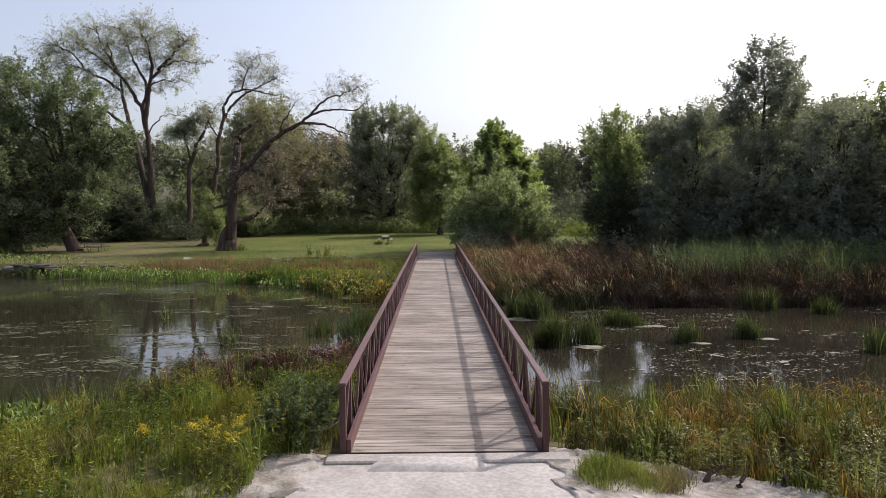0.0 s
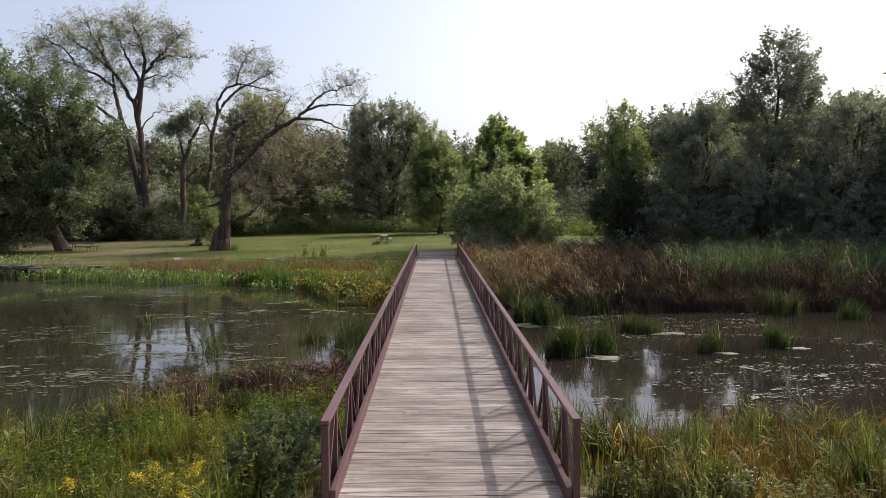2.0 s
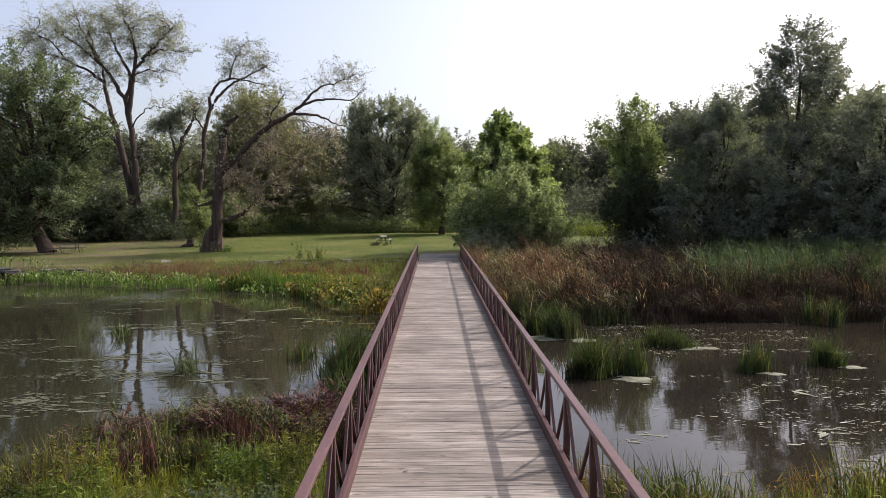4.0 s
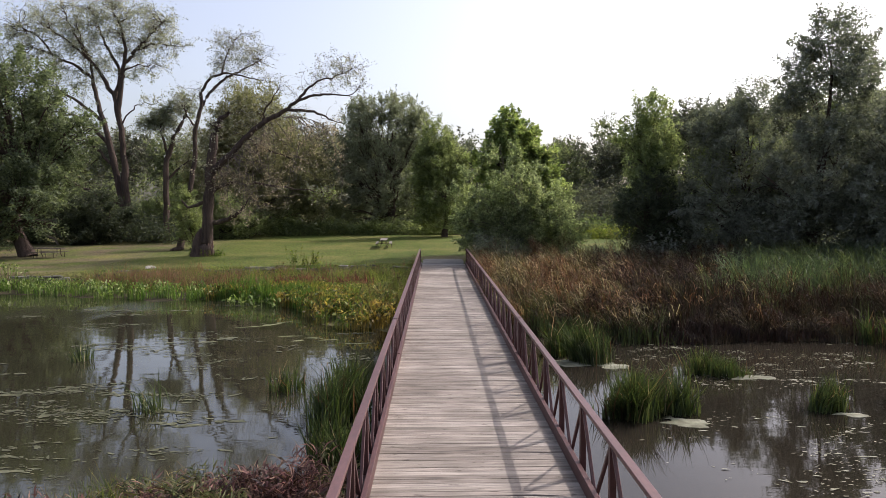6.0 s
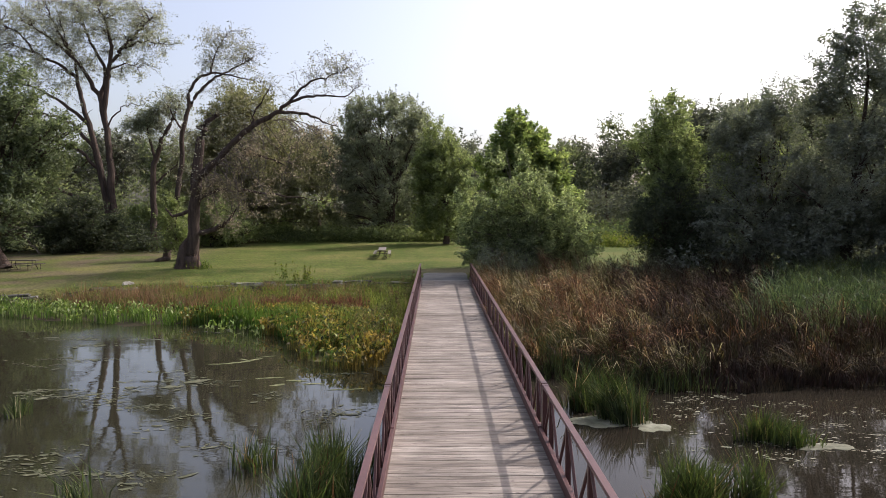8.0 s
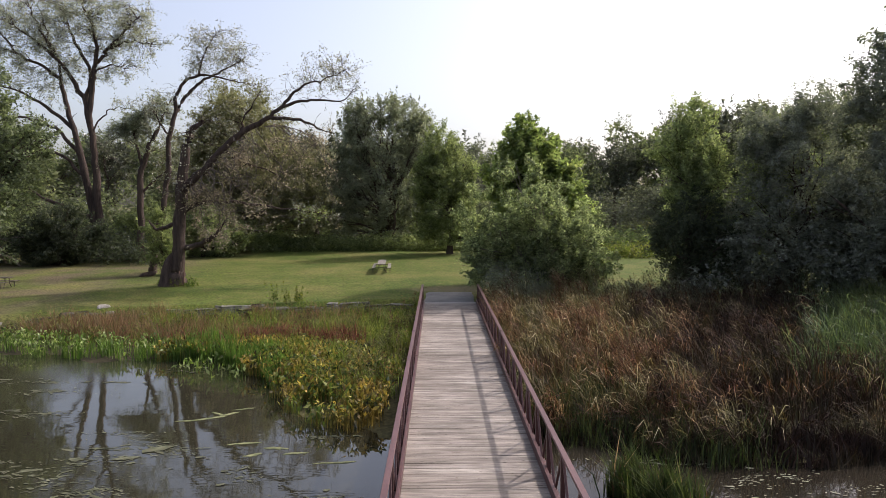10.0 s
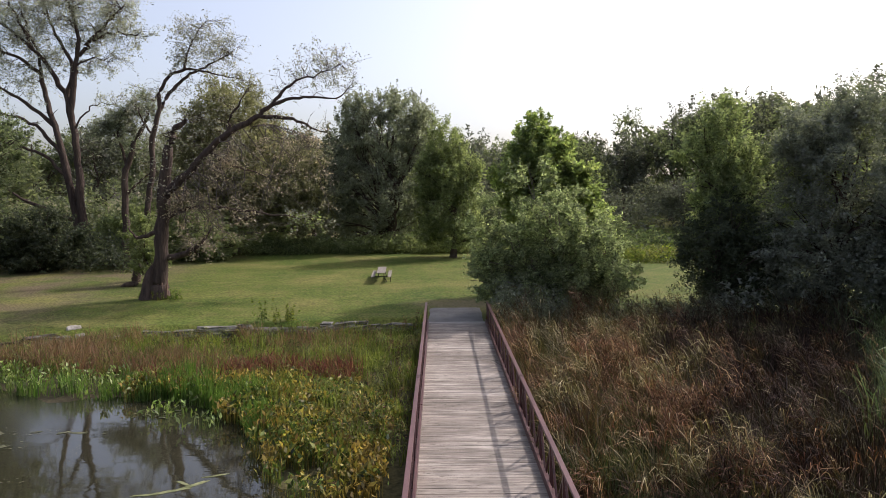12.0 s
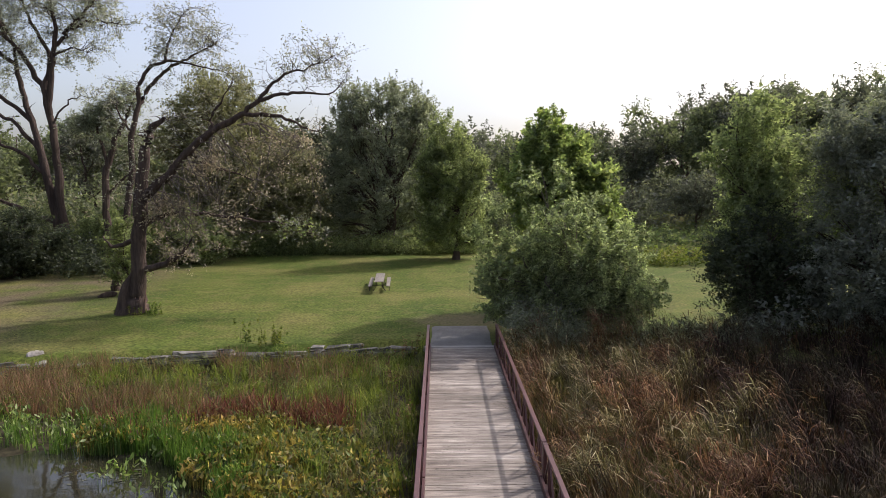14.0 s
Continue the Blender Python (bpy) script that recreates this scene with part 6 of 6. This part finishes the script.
broadleaf("arrowhead_plants", "broad-leaved arrowhead plants turning yellow in the shallows", 7000, (-13, -1.7), (23.5, 36),
          lambda x, y: (x < -2.5) * (y > far_edge(x) - 0.5 + 0.9 * waves(x, y, 2.2)) * (y < far_edge(x) + 9.0 - 0.9 * np.abs(x + 4)) * np.clip((waves(x, y, 2.1) - 0.25) * 2, 0.05, 1), 0.68, 0.215, ARROW, 98, 6)
broadleaf("arrowhead_plants", "green and pale arrowhead plants along the water's edge", 3600, (-40, -10), (31, 41),
          lambda x, y: (y > far_edge(x) - 0.3 + 0.6 * waves(x, y, 2.0)) * (y < far_edge(x) + 2.2) * (0.3 + 0.7 * waves(x, y, 0.8, 4)), 0.62, 0.21, ARROWGREEN, 99, 6)

broadleaf("arrowhead_plants", "few arrowhead plants standing in open shallow water", 34, (-11, -6.8), (30.8, 34.2), lambda x, y: (y < far_edge(x)) * (y > far_edge(x) - 2.4), 0.5, 0.24, ARROWGREEN, 119, 6)

# near bank
def bank(x, y, lo=-13.0):
    return (y < near_edge(x)) * (y > lo) * np.where(y < 0.4, np.where(x < 0, x < np.where(y < -0.15, -2.65, -2.0) - 0.2 * waves(x, y, 3.0), x > 2.0), np.abs(x) > 1.75)


def soil_gap(x, y):
    lo = 0.5 - 0.56 * (x - 1.6) + 0.12 * np.sin(x * 3.1)
    return 1.0 - ((x > 1.5) & (x < 5.4) & (y < lo))


bed("bank_grass", BANKGRASS, "tall yellowing grass on the near bank", "grass", 66000, (1.75, 18), (-3, 8), lambda x, y: bank(x, y) * soil_gap(x, y) * np.clip((waves(x, y, 1.6) - 0.12) * 2, 0.08, 1),
    lambda x, y: (0.5 + 0.75 * waves(x, y, 2.3, 2)) * np.clip(0.45 + (y + 1.0) / 2.5, 0.4, 1), 0.021, 101, 0.28, (-0.05, 0), 34, 0.11)
arching("bank_leaves", BANKGRASS, "bent yellow and brown grass leaves on the near bank", "grass", 12000, (1.8, 18), (-1.2, 7), lambda x, y: bank(x, y) * soil_gap(x, y) * (0.3 + 0.7 * waves(x, y, 1.5, 2)),
        lambda x, y: (0.7 + 0.4 * waves(x, y, 0.9, 2)) * np.clip(0.45 + (y + 1.0) / 2.5, 0.4, 1), 0.3, 0.018, 201, (-0.3, 0), 12, 0.1, 0.9)
bed("edge_rushes", REED_GREEN, "green rushes where the near bank meets the water", "rushes", 13000, (-16, 20), (1, 10), lambda x, y: bank(x, y) * (y > near_edge(x) - 1.9) * (waves(x, y, 0.9, 3) > 0.38) * np.where(x < 0, 0.8, 1),
    lambda x, y: 0.95 + 0.45 * waves(x, y, 1.4), 0.03, 102, 0.32, (0, 0), 22, 0.12)
bed("purple_grass", PURPLEGRASS, "purple-brown seeding grass at the water's edge", "grass", 36000, (-7.4, -1.75), (3.4, 10), lambda x, y: bank(x, y) * np.clip((x + 6.6) / 0.8, 0.12, 1) * (y > near_edge(x) - 3.8) * (0.2 + 0.8 * (waves(x, y, 1.6, 1) > 0.42)),
    lambda x, y: 0.4 + 0.6 * waves(x, y, 2.6), 0.02, 103, 0.5, (0, 0), 34, 0.12)
arching("purple_leaves", PURPLEGRASS, "curled wine-red leaves among the seeding grass", "grass", 46000, (-7.2, -1.75), (4.4, 10), lambda x, y: bank(x, y) * np.clip((x + 6.6) / 0.8, 0.1, 1) * (y > near_edge(x) - 2.6) * np.clip((waves(x, y, 1.6, 1) - 0.25) * 2.2, 0.08, 1),
        lambda x, y: 0.5 + 0.6 * waves(x, y, 2.6), 0.17, 0.024, 303, (0, 0), 26, 0.12, 0.7)
bed("soft_grass", SEDGE, "soft green grasses on the near bank", "grass", 36000, (-16, -1.75), (-3, 6), lambda x, y: bank(x, y) * (y < near_edge(x) - 2.0) * (0.55 + 0.45 * (waves(x, y, 0.9, 4) > 0.4)),
    lambda x, y: 0.2 + 0.6 * waves(x, y, 2.1, 2), 0.013, 104, 0.55, (0, 0), 30, 0.12)
bed("bank_turf", WEED, "rough grass on the near bank beyond the weeds", "grass", 26000, (-26, 26), (-14, 2), lambda x, y: (np.abs(x + 0.1) > 1.9) * (y < near_edge(x)) * (0.15 + 0.85 * waves(x, y, 0.7, 6)) * np.clip((np.abs(x) - 8) / 6 + np.clip(-1.5 - y, 0, 8) / 3, 0, 1),
    lambda x, y: 0.15 + 0.35 * waves(x, y, 1.2, 3), 0.022, 109, 0.5, (0, 0), 24, 0.2)
bed("path_grass", SEDGE, "short grass tuft beside the path", "grass", 11000, (1.6, 4.0), (-1.8, 0.0), lambda x, y: ((x - 2.7) / 0.85) ** 2 + ((y + 0.95) / 0.62) ** 2 < 1,
    lambda x, y: 0.2 + 0.22 * waves(x, y, 4.0), 0.012, 108, 0.6, (0, 0), 20, 0.1)


def leafy_weeds(name, label, mat, n, xs, ys, keep, h, leaf, seed, per=26, slim=3.0):
    """Bushy stems clothed in narrow leaves."""
    r = np.random.default_rng(seed)
    P = scatter(n, xs, ys, keep, r)
    k = np.repeat(np.arange(len(P)), per)
    hh = h * r.uniform(0.6, 1.15, len(P)) * (0.4 + 1.15 * waves(P[:, 0], P[:, 1], 2.2, seed))
    f = r.uniform(0.1, 1, len(k))
    tilt = r.normal(0, 0.16, (len(P), 2))
    C = np.column_stack([P[k] + tilt[k] * (f * hh[k])[:, None] + r.normal(0, 0.06, (len(k), 2)) * (1.2 - f)[:, None], land(P[:, 0], P[:, 1])[k] + f * hh[k]])
    lv = leaves(C, leaf * r.uniform(0.6, 1.3, len(k)), r, 0.4, slim)
    st = blades(P, land(P[:, 0], P[:, 1]) - 0.03, hh, 0.012, r, 0.1)
    V, Q = joined([lv, st])
    return stuff(name, mesh_of(name, V, Q, mat), label, "weeds"), P, hh, tilt


leafy_weeds("marsh_weeds", "leafy olive and brown weeds among the sedge", MARSHWEED, 3400, (-26, -1.8), (27, 45), lambda x, y: west(x, y) * (y > far_edge(x) + 1.6) * np.clip((waves(x, y, 1.3, 3) - 0.3) * 3, 0.05, 1), 0.8, 0.13, 114, 22, 3.0)
bed("shore_tufts", BANKGRASS, "green and yellowing rush tufts at the tip of the near bank", "rushes", 17000, (-8.5, -4.0), (4.0, 9.6), lambda x, y: (y < near_edge(x) + 0.5) * (y > near_edge(x) - 2.2) * np.clip((waves(x, y, 1.7, 2) - 0.25) * 3, 0.05, 1),
    lambda x, y: 0.8 + 0.5 * waves(x, y, 1.5, 3), 0.02, 112, 0.4, (0, 0), 30, 0.13)
bed("shore_rushes", SEDGE, "olive rushes at the near water's edge", "rushes", 14000, (-16, -4.5), (1.5, 7.5), lambda x, y: bank(x, y) * (y > near_edge(x) - 2.4) * (0.3 + 0.7 * waves(x, y, 1.3, 6)),
    lambda x, y: 0.75 + 0.4 * waves(x, y, 1.0), 0.02, 109, 0.4, (0, 0), 22, 0.12)
broadleaf("arrowhead_plants", "pale green arrowhead plants on the near shore", 300, (-12, -7.6), (2.6, 5.0), lambda x, y: (waves(x, y, 1.2, 1) > 0.4) * 1.0, 0.6, 0.17, ARROWGREEN, 110, 5)
bed("feathery_grass", FEATHER, "fine yellow-green feathery grass on the near bank", "grass", 21000, (-11, -2.2), (-2.0, 4.2), lambda x, y: bank(x, y) * np.clip((waves(x, y, 1.3, 5) - 0.4) * 4, 0, 1),
    lambda x, y: 0.3 + 0.42 * waves(x, y, 2.3, 1), 0.011, 111, 0.5, (0, 0), 40, 0.13)
_, GP, GH, GT = leafy_weeds("leafy_weeds", "bushy green weeds with narrow leaves on the near bank", WEED, 3900, (-15, -1.9), (-3, 6.5), lambda x, y: bank(x, y) * (y < near_edge(x) - 3.8) * np.clip((waves(x, y, 1.9, 2) - 0.3) * 3, 0.03, 1), 0.66, 0.1, 105, 46, 5.0)
leafy_weeds("leafy_weeds", "yellow-green feathery weeds on the near bank", FEATHER, 1500, (-13, -2.2), (-2.5, 5.5), lambda x, y: bank(x, y) * (y < near_edge(x) - 3.0) * (waves(x, y, 1.7, 6) > 0.56), 0.78, 0.1, 113, 40, 6.0)
leafy_weeds("leafy_weeds", "bushy grey-green weeds along the soil bank", GREYWEED, 2300, (1.9, 13), (-2.2, 0.9), lambda x, y: bank(x, y) * soil_gap(x, y) * (0.25 + 0.75 * waves(x, y, 0.9, 5)), 0.55, 0.08, 106, 34, 2.8)
r = np.random.default_rng(107)
# goldenrod heads
near_gold = (((GP[:, 0] + 3.9) / 0.9) ** 2 + ((GP[:, 1] + 0.1) / 1.4) ** 2 < 1) & (waves(GP[:, 0], GP[:, 1], 5.0, 2) > 0.42) & (r.uniform(0, 1, len(GP)) < 0.26)
G = GP[near_gold]
top = np.column_stack([G + GT[near_gold] * GH[near_gold][:, None], land(G[:, 0], G[:, 1]) + GH[near_gold]])
k = np.repeat(np.arange(len(top)), 150)
f = r.uniform(0, 1, len(k))[:, None]
arch = r.normal(0, 0.12, (len(top), 3)) * np.array([1, 1, 0])
P = top[k] + np.array([0, 0, 0.16]) * f + arch[k] * f ** 2 + r.normal(0, 1, (len(k), 3)) * np.array([0.055, 0.055, 0.03]) * (1.2 - f)
stuff("goldenrod", mesh_of("goldenrod", *leaves(P, 0.03, r), GOLD), "yellow goldenrod plumes among the weeds", "flowers")
x, y = r.uniform(3.2, 8.0, 9), r.uniform(-0.9, 0.3, 9)
ok = y > 0.35 - 0.58 * (x - 1.6)
x, y = x[ok], y[ok]
k = np.repeat(np.arange(len(x)), 30)
P = np.column_stack([x, y, land(x, y) + 0.55])[k] + r.normal(0, 1, (len(k), 3)) * np.array([0.1, 0.1, 0.07])
stuff("asters", mesh_of("asters", *leaves(P, 0.03, r), WHITEFLOWER), "small white asters on the bank", "flowers")

tree("bank_shrub", (-2.38, 0.5), "bushy dark green shrub with pale tips beside the bridge post", "shrub", [(0, 0, 0.5, 0.42, 0.5, 0.45), (-0.4, 0.2, 0.42, 0.4, 0.45, 0.4), (0.25, 0.6, 0.55, 0.4, 0.5, 0.45), (-0.2, 0.5, 0.75, 0.3, 0.35, 0.3)], (0.1, 0.02, 0, 0), 110, 60, 0.085, LEAF_UNDER, PALEBARK, 131, 20, 0.12, 0.3, stems=3, long=2.6, shoots=26, shoot=0.2)

# ---- tufts standing in the water ----
def tuft(at, wide, deep, h, n, mat, label, seed, lean=0.42):
    r = np.random.default_rng(seed)
    n = int(n * 1.6)
    m = max(5, int(9 * wide))
    a, d = r.uniform(0, 2 * np.pi, m), np.sqrt(r.uniform(0, 1, m))
    c = np.stack([np.cos(a) * d * wide * 0.8, np.sin(a) * d * deep * 0.8], 1)
    k = r.choice(m, n, p=(w := r.uniform(0.3, 1.6, m)) / w.sum())
    xy = c[k] + r.normal(0, 0.17, (n, 2)) * np.array([wide, deep]) ** 0.5
    hh = h * r.uniform(0.35, 1.2, n) * r.uniform(0.6, 1.15, m)[k]
    way = r.normal(0, 0.16, (m, 2))[k]
    t = thing("reed_tuft", label, "reed tuft", (at[0], at[1], WATER_Z), 0, "reed tufts in the pond")
    dry = r.uniform(0, 1, n) < 0.08
    wd = 0.029 * r.uniform(0.7, 1.3, n)
    for nm, on, m_, lab in (("foliage", ~dry, mat, ""), ("withered_foliage", dry, REED_TIPS, "dry tan reed blades")):
        V, Q = blades(xy[on], np.full(on.sum(), -0.25), (hh + 0.25)[on], wd[on], r, lean, way[on])
        part(nm, mesh_of(nm, V, Q, m_), t, lab)
    return t


GREENTUFT = "green reed tuft standing in the pond"
TUFTS = [
    ((4.4, 13.7), 1.25, 0.8, 1.08, 900, REED_GREEN), ((3.7, 20.6), 0.55, 0.5, 1.25, 260, REED_GREEN), ((4.6, 19.4), 0.75, 0.6, 1.4, 420, REED_GREEN),
    ((7.8, 17.6), 0.95, 0.5, 0.7, 420, REED_GREEN), ((8.9, 14.0), 0.5, 0.4, 0.8, 230, REED_GREEN), ((11.5, 14.6), 0.5, 0.45, 0.85, 260, REED_GREEN),
    ((15.2, 21.6), 0.7, 0.5, 1.2, 260, REED_GREEN), ((17.6, 20.4), 0.5, 0.4, 0.8, 160, REED_GREEN), ((14.6, 12.2), 0.5, 0.5, 0.9, 200, REED_GREEN),
    ((-2.9, 13.6), 0.85, 1.2, 1.45, 620, REED_GREEN), ((-2.6, 15.6), 0.55, 0.9, 1.3, 260, REED_GREEN), ((-4.4, 16.0), 0.6, 0.6, 0.95, 90, REED_GREEN),
    ((-7.4, 14.3), 0.5, 0.4, 0.8, 55, REED_GREEN), ((-12.0, 20.2), 0.45, 0.35, 0.8, 55, REED_GREEN), ((-2.4, 10.2), 0.5, 0.7, 1.2, 240, REED_GREEN),
]
for k, (at, w, d, h, n, mt) in enumerate(TUFTS):
    tuft(at, w, d, h, n, mt, GREENTUFT if w < 1 else "broad green reed islet standing in the pond", 200 + k)


def float_patch(name, label, at, wide, deep, mat, seed, lift=0.012, turn=None):
    """A ragged floating mat with a rounded rim."""
    r = np.random.default_rng(seed)
    N = 44
    q_ = np.linspace(0, 2 * np.pi, N, endpoint=False)
    wob = np.clip(1 + sum(0.34 / h * np.sin(h * q_ + r.uniform(0, 6.3)) for h in range(2, 9)) + 0.05 * r.normal(0, 1, N), 0.35, 1.8)
    bm = bmesh.new()
    c = bm.verts.new((0, 0, lift))
    rows = []
    for f, z in ((0.55, lift), (0.9, lift * 0.8), (1.0, -0.02)):
        rows.append([bm.verts.new((math.cos(2 * math.pi * q / N) * wide * wob[q] * f, math.sin(2 * math.pi * q / N) * deep * wob[q] * f, z)) for q in range(N)])
    for q in range(N):
        bm.faces.new((c, rows[0][q], rows[0][(q + 1) % N]))
        for a, b in zip(rows[:-1], rows[1:]):
            bm.faces.new((a[q], b[q], b[(q + 1) % N], a[(q + 1) % N]))
    ob = new(name, bm_mesh(name, bm, mat))
    ob.matrix_basis = pose(at[0], at[1], WATER_Z, 0, 0, r.uniform(-12, 12) if turn is None else turn)
    return tagged(ob, label, "pond scum", "floating mats")


for k, (at, w, d, mt) in enumerate([((3.6, 19.2), 0.8, 0.45, SCUM), ((4.9, 18.8), 0.5, 0.5, SCUM), ((5.2, 13.1), 0.6, 0.3, SCUM), ((8.6, 17.2), 0.6, 0.3, SCUM),
                                    ((9.3, 13.6), 0.4, 0.16, SCUM), ((12.0, 14.3), 0.45, 0.18, SCUM), ((-6.2, 13.2), 0.32, 0.1, ALGAE), ((-5.2, 13.5), 0.25, 0.08, ALGAE)]):
    float_patch("scum_mat" if mt is SCUM else "algae_mat", "pale floating scum on the pond" if mt is SCUM else "yellow-green floating algae on the pond", at, w, d, mt, 300 + k)

for k, (x, y, w, d, turn) in enumerate(((-8.5, 26.2, 0.4, 0.06, 8), (-8.0, 26.4, 0.45, 0.08, 25), (-7.5, 26.8, 0.4, 0.09, 40), (-7.1, 27.4, 0.4, 0.05, 20), (-7.8, 26.9, 0.3, 0.06, -30), (-6.2, 24.1, 0.4, 0.08, 10), (-5.2, 23.7, 0.36, 0.09, -12), (-4.6, 23.3, 0.34, 0.07, 5), (-5.7, 23.2, 0.3, 0.07, 30), (-3.4, 22.6, 0.5, 0.07, 6))):
    float_patch("algae_mat", "stringy pale green weed floating on the pond", (x, y), w, d, STRINGWEED, 330 + k, 0.012, turn)

# small flakes drifting on the water
def flakes(name, label, n, xs, ys, keep, size, mat, seed, per=45):
    """Ragged flakes gathered in drifts."""
    r = np.random.default_rng(seed)
    c = scatter(n // per, xs, ys, keep, r)
    m = len(c)
    k = np.repeat(np.arange(m), per)
    turn = r.normal(0, 0.3, m)
    run, off = r.normal(0, 1, len(k)) * r.uniform(0.25, 1.1, m)[k], r.normal(0, 1, len(k)) * r.uniform(0.05, 0.3, m)[k]
    P = c[k] + np.stack([np.cos(turn)[k] * run - np.sin(turn)[k] * off, np.sin(turn)[k] * run + np.cos(turn)[k] * off], 1)
    P = P[keep(P[:, 0], P[:, 1]) > 0]
    n = len(P)
    N = 6
    a = np.linspace(0, 2 * np.pi, N, endpoint=False)[None, :] + r.uniform(-0.3, 0.3, (n, N))
    s = size * r.lognormal(0, 0.55, (n, 1))
    rad = s * r.uniform(0.45, 1.4, (n, N))
    u, v = np.cos(a) * rad * r.uniform(1.1, 3.0, (n, 1)), np.sin(a) * rad * 0.7
    t = r.normal(0, 0.45, (n, 1))
    X = P[:, :1] + np.cos(t) * u - np.sin(t) * v
    Y = P[:, 1:] + np.sin(t) * u + np.cos(t) * v
    Z = np.full_like(X, WATER_Z + 0.004) + r.uniform(0, 0.016, (n, 1))
    V = np.stack([X, Y, Z], -1).reshape(-1, 3)
    b = np.arange(n)[:, None] * N
    Q = np.concatenate([b + np.array([[0, 1, 2, 3]]), b + np.array([[3, 4, 5, 0]])], 1).reshape(-1, 4)
    return stuff(name, mesh_of(name, V, Q, mat), label, "pond scum")


def open_water(x, y):
    return (y > near_edge(x) + 0.2) * (y < far_edge(x) - 0.2)


flakes("scum_flakes", "drifts of pale scum flakes on the pond", 14000, (2, 26), (5, 24), lambda x, y: open_water(x, y) * np.clip((waves(x * 0.5, y * 2, 0.6, 2) - 0.3) * 2, 0.06, 1) * np.clip((x - 2) / 5, 0.05, 1), 0.017, SCUM, 310)
flakes("weed_flakes", "drifts of brown-green water weed on the pond", 22000, (-22, -2), (6, 33), lambda x, y: open_water(x, y) * np.clip((waves(x * 0.7, y * 1.6, 0.5, 4) - 0.35) * 2, 0.04, 1) * np.clip(1.2 - (y - 8) / 25, 0.2, 1), 0.028, ALGAE, 311)

DRIFTS = [(-10.9, 14.2), (-10.7, 15.0), (-9.8, 14.4), (-9.0, 14.1), (-9.2, 13.6), (-11.7, 16.1), (-11.0, 16.4), (-10.0, 21.2), (-8.8, 20.8), (-7.6, 19.8), (-8.0, 18.9), (-7.3, 20.2), (-6.3, 13.5), (-13.4, 18.2)]


def weed_drift(x, y):
    near = np.min([((x - a - 0.3 * (y - b)) / 0.75) ** 2 + ((y - b) / 0.3) ** 2 for a, b in DRIFTS], axis=0)
    return open_water(x, y) * np.clip(1.6 - near, 0, 1)


flakes("weed_drifts", "olive water weed gathered in drifts on the pond", 12000, (-14.5, -5), (12.8, 22), weed_drift, 0.022, ALGAE, 312, 20)

# ---- mown grass and odds and ends ----
r = np.random.default_rng(120)
P = scatter(22000, (-24, 12), (45.5, 72), lambda x, y: ((y > 46) & ((np.abs(x) > 2.4) | (y > 51))) * np.clip(1.3 - (y - 46) / 30, 0.25, 1), r)
V, Q = blades(P, land(P[:, 0], P[:, 1]) - 0.01, 0.06 * r.uniform(0.6, 1.5, len(P)), 0.02, r, 0.8)
stuff("lawn_grass", mesh_of("lawn_grass", V, Q, LAWNBLADE), "short mown green grass of the lawn", "grass")

for at, turn, pts in (((3.66, -1.0), 20, [(0, 0, 0), (0.12, 0.02, 0.16), (0.36, 0.05, 0.22), (0.5, 0.05, 0.2)]), ((4.1, -1.12), 0, [(0, 0, 0), (0.03, 0, 0.12), (0.1, 0.02, 0.2)]), ((4.75, -1.12), 50, [(0, 0, 0), (0.05, 0.02, 0.13), (0.2, 0.02, 0.18)])):
    ob = new("driftwood", mesh_of("driftwood", *tube(bend(pts[0], pts[1], 0.02, 3, r).tolist() + pts[2:], [0.05, 0.045, 0.035, 0.025, 0.012][:1 + len(pts)], 8), BARK, True))
    ob.matrix_basis = pose(at[0], at[1], float(land(*at)) + 0.03, 0, 0, turn)
    tagged(ob, "weathered broken driftwood stub on the soil bank", "driftwood", "driftwood stubs")

# a far utility pole
up_ = thing("utility_pole", "grey wooden utility pole standing beyond the trees", "utility pole", (-74.7, 153.0, float(land(-74.7, 153.0)) - 0.2))
part("pole", mesh_of("pole", *tube([(0, 0, 0), (0, 0, 9), (0, 0, 18.4)], [0.2, 0.17, 0.13], 8), PALEBARK, True), up_)
part("crossarm", bm_mesh("crossarm", box_bm(2.4, 0.14, 0.14, 0.01, (0, 0, 17.4)), PALEBARK), up_)

# a log beyond the old tree
log_ = new("log", mesh_of("log", *tube(bend((-0.6, 0, 0.14), (0.6, 0.1, 0.2), 0.02, 6, r), [0.08, 0.2, 0.24, 0.22, 0.2, 0.07], 10), BARK, True))
log_.matrix_basis = pose(-23.3, 58.6, float(land(-23.3, 58.6)) - 0.06, 0, -6, 20)
tagged(log_, "dark fallen log lying on dry ground", "log")

# a few tall wildflowers by the stone edging, weeds round the old tree's foot
leafy_weeds("wildflowers", "tall leafy wildflowers by the stone edging", WEED, 60, (-10.8, -7.6), (44.6, 45.8), lambda x, y: waves(x, y, 2.0, 1) > 0.45, 1.15, 0.14, 140, 30)
leafy_weeds("foot_weeds", "low weeds round the old tree's foot", WEED, 130, (-20.6, -17.4), (52.2, 54.2), lambda x, y: waves(x, y, 2.0, 2) > 0.3, 0.5, 0.12, 141, 22)

# a scrap of dark leaf litter on the boards
lt = new("dead_leaf", mesh_of("dead_leaf", *leaves(np.array([[0, 0, 0.012], [0.025, 0.01, 0.014], [-0.022, -0.01, 0.013], [0.01, -0.015, 0.02]]), 0.05, r, 0.9), DARKSTEEL))
lt.matrix_basis = pose(-0.76, 3.9, 0.004)
tagged(lt, "small dark withered leaf lying on the boards", "leaf")
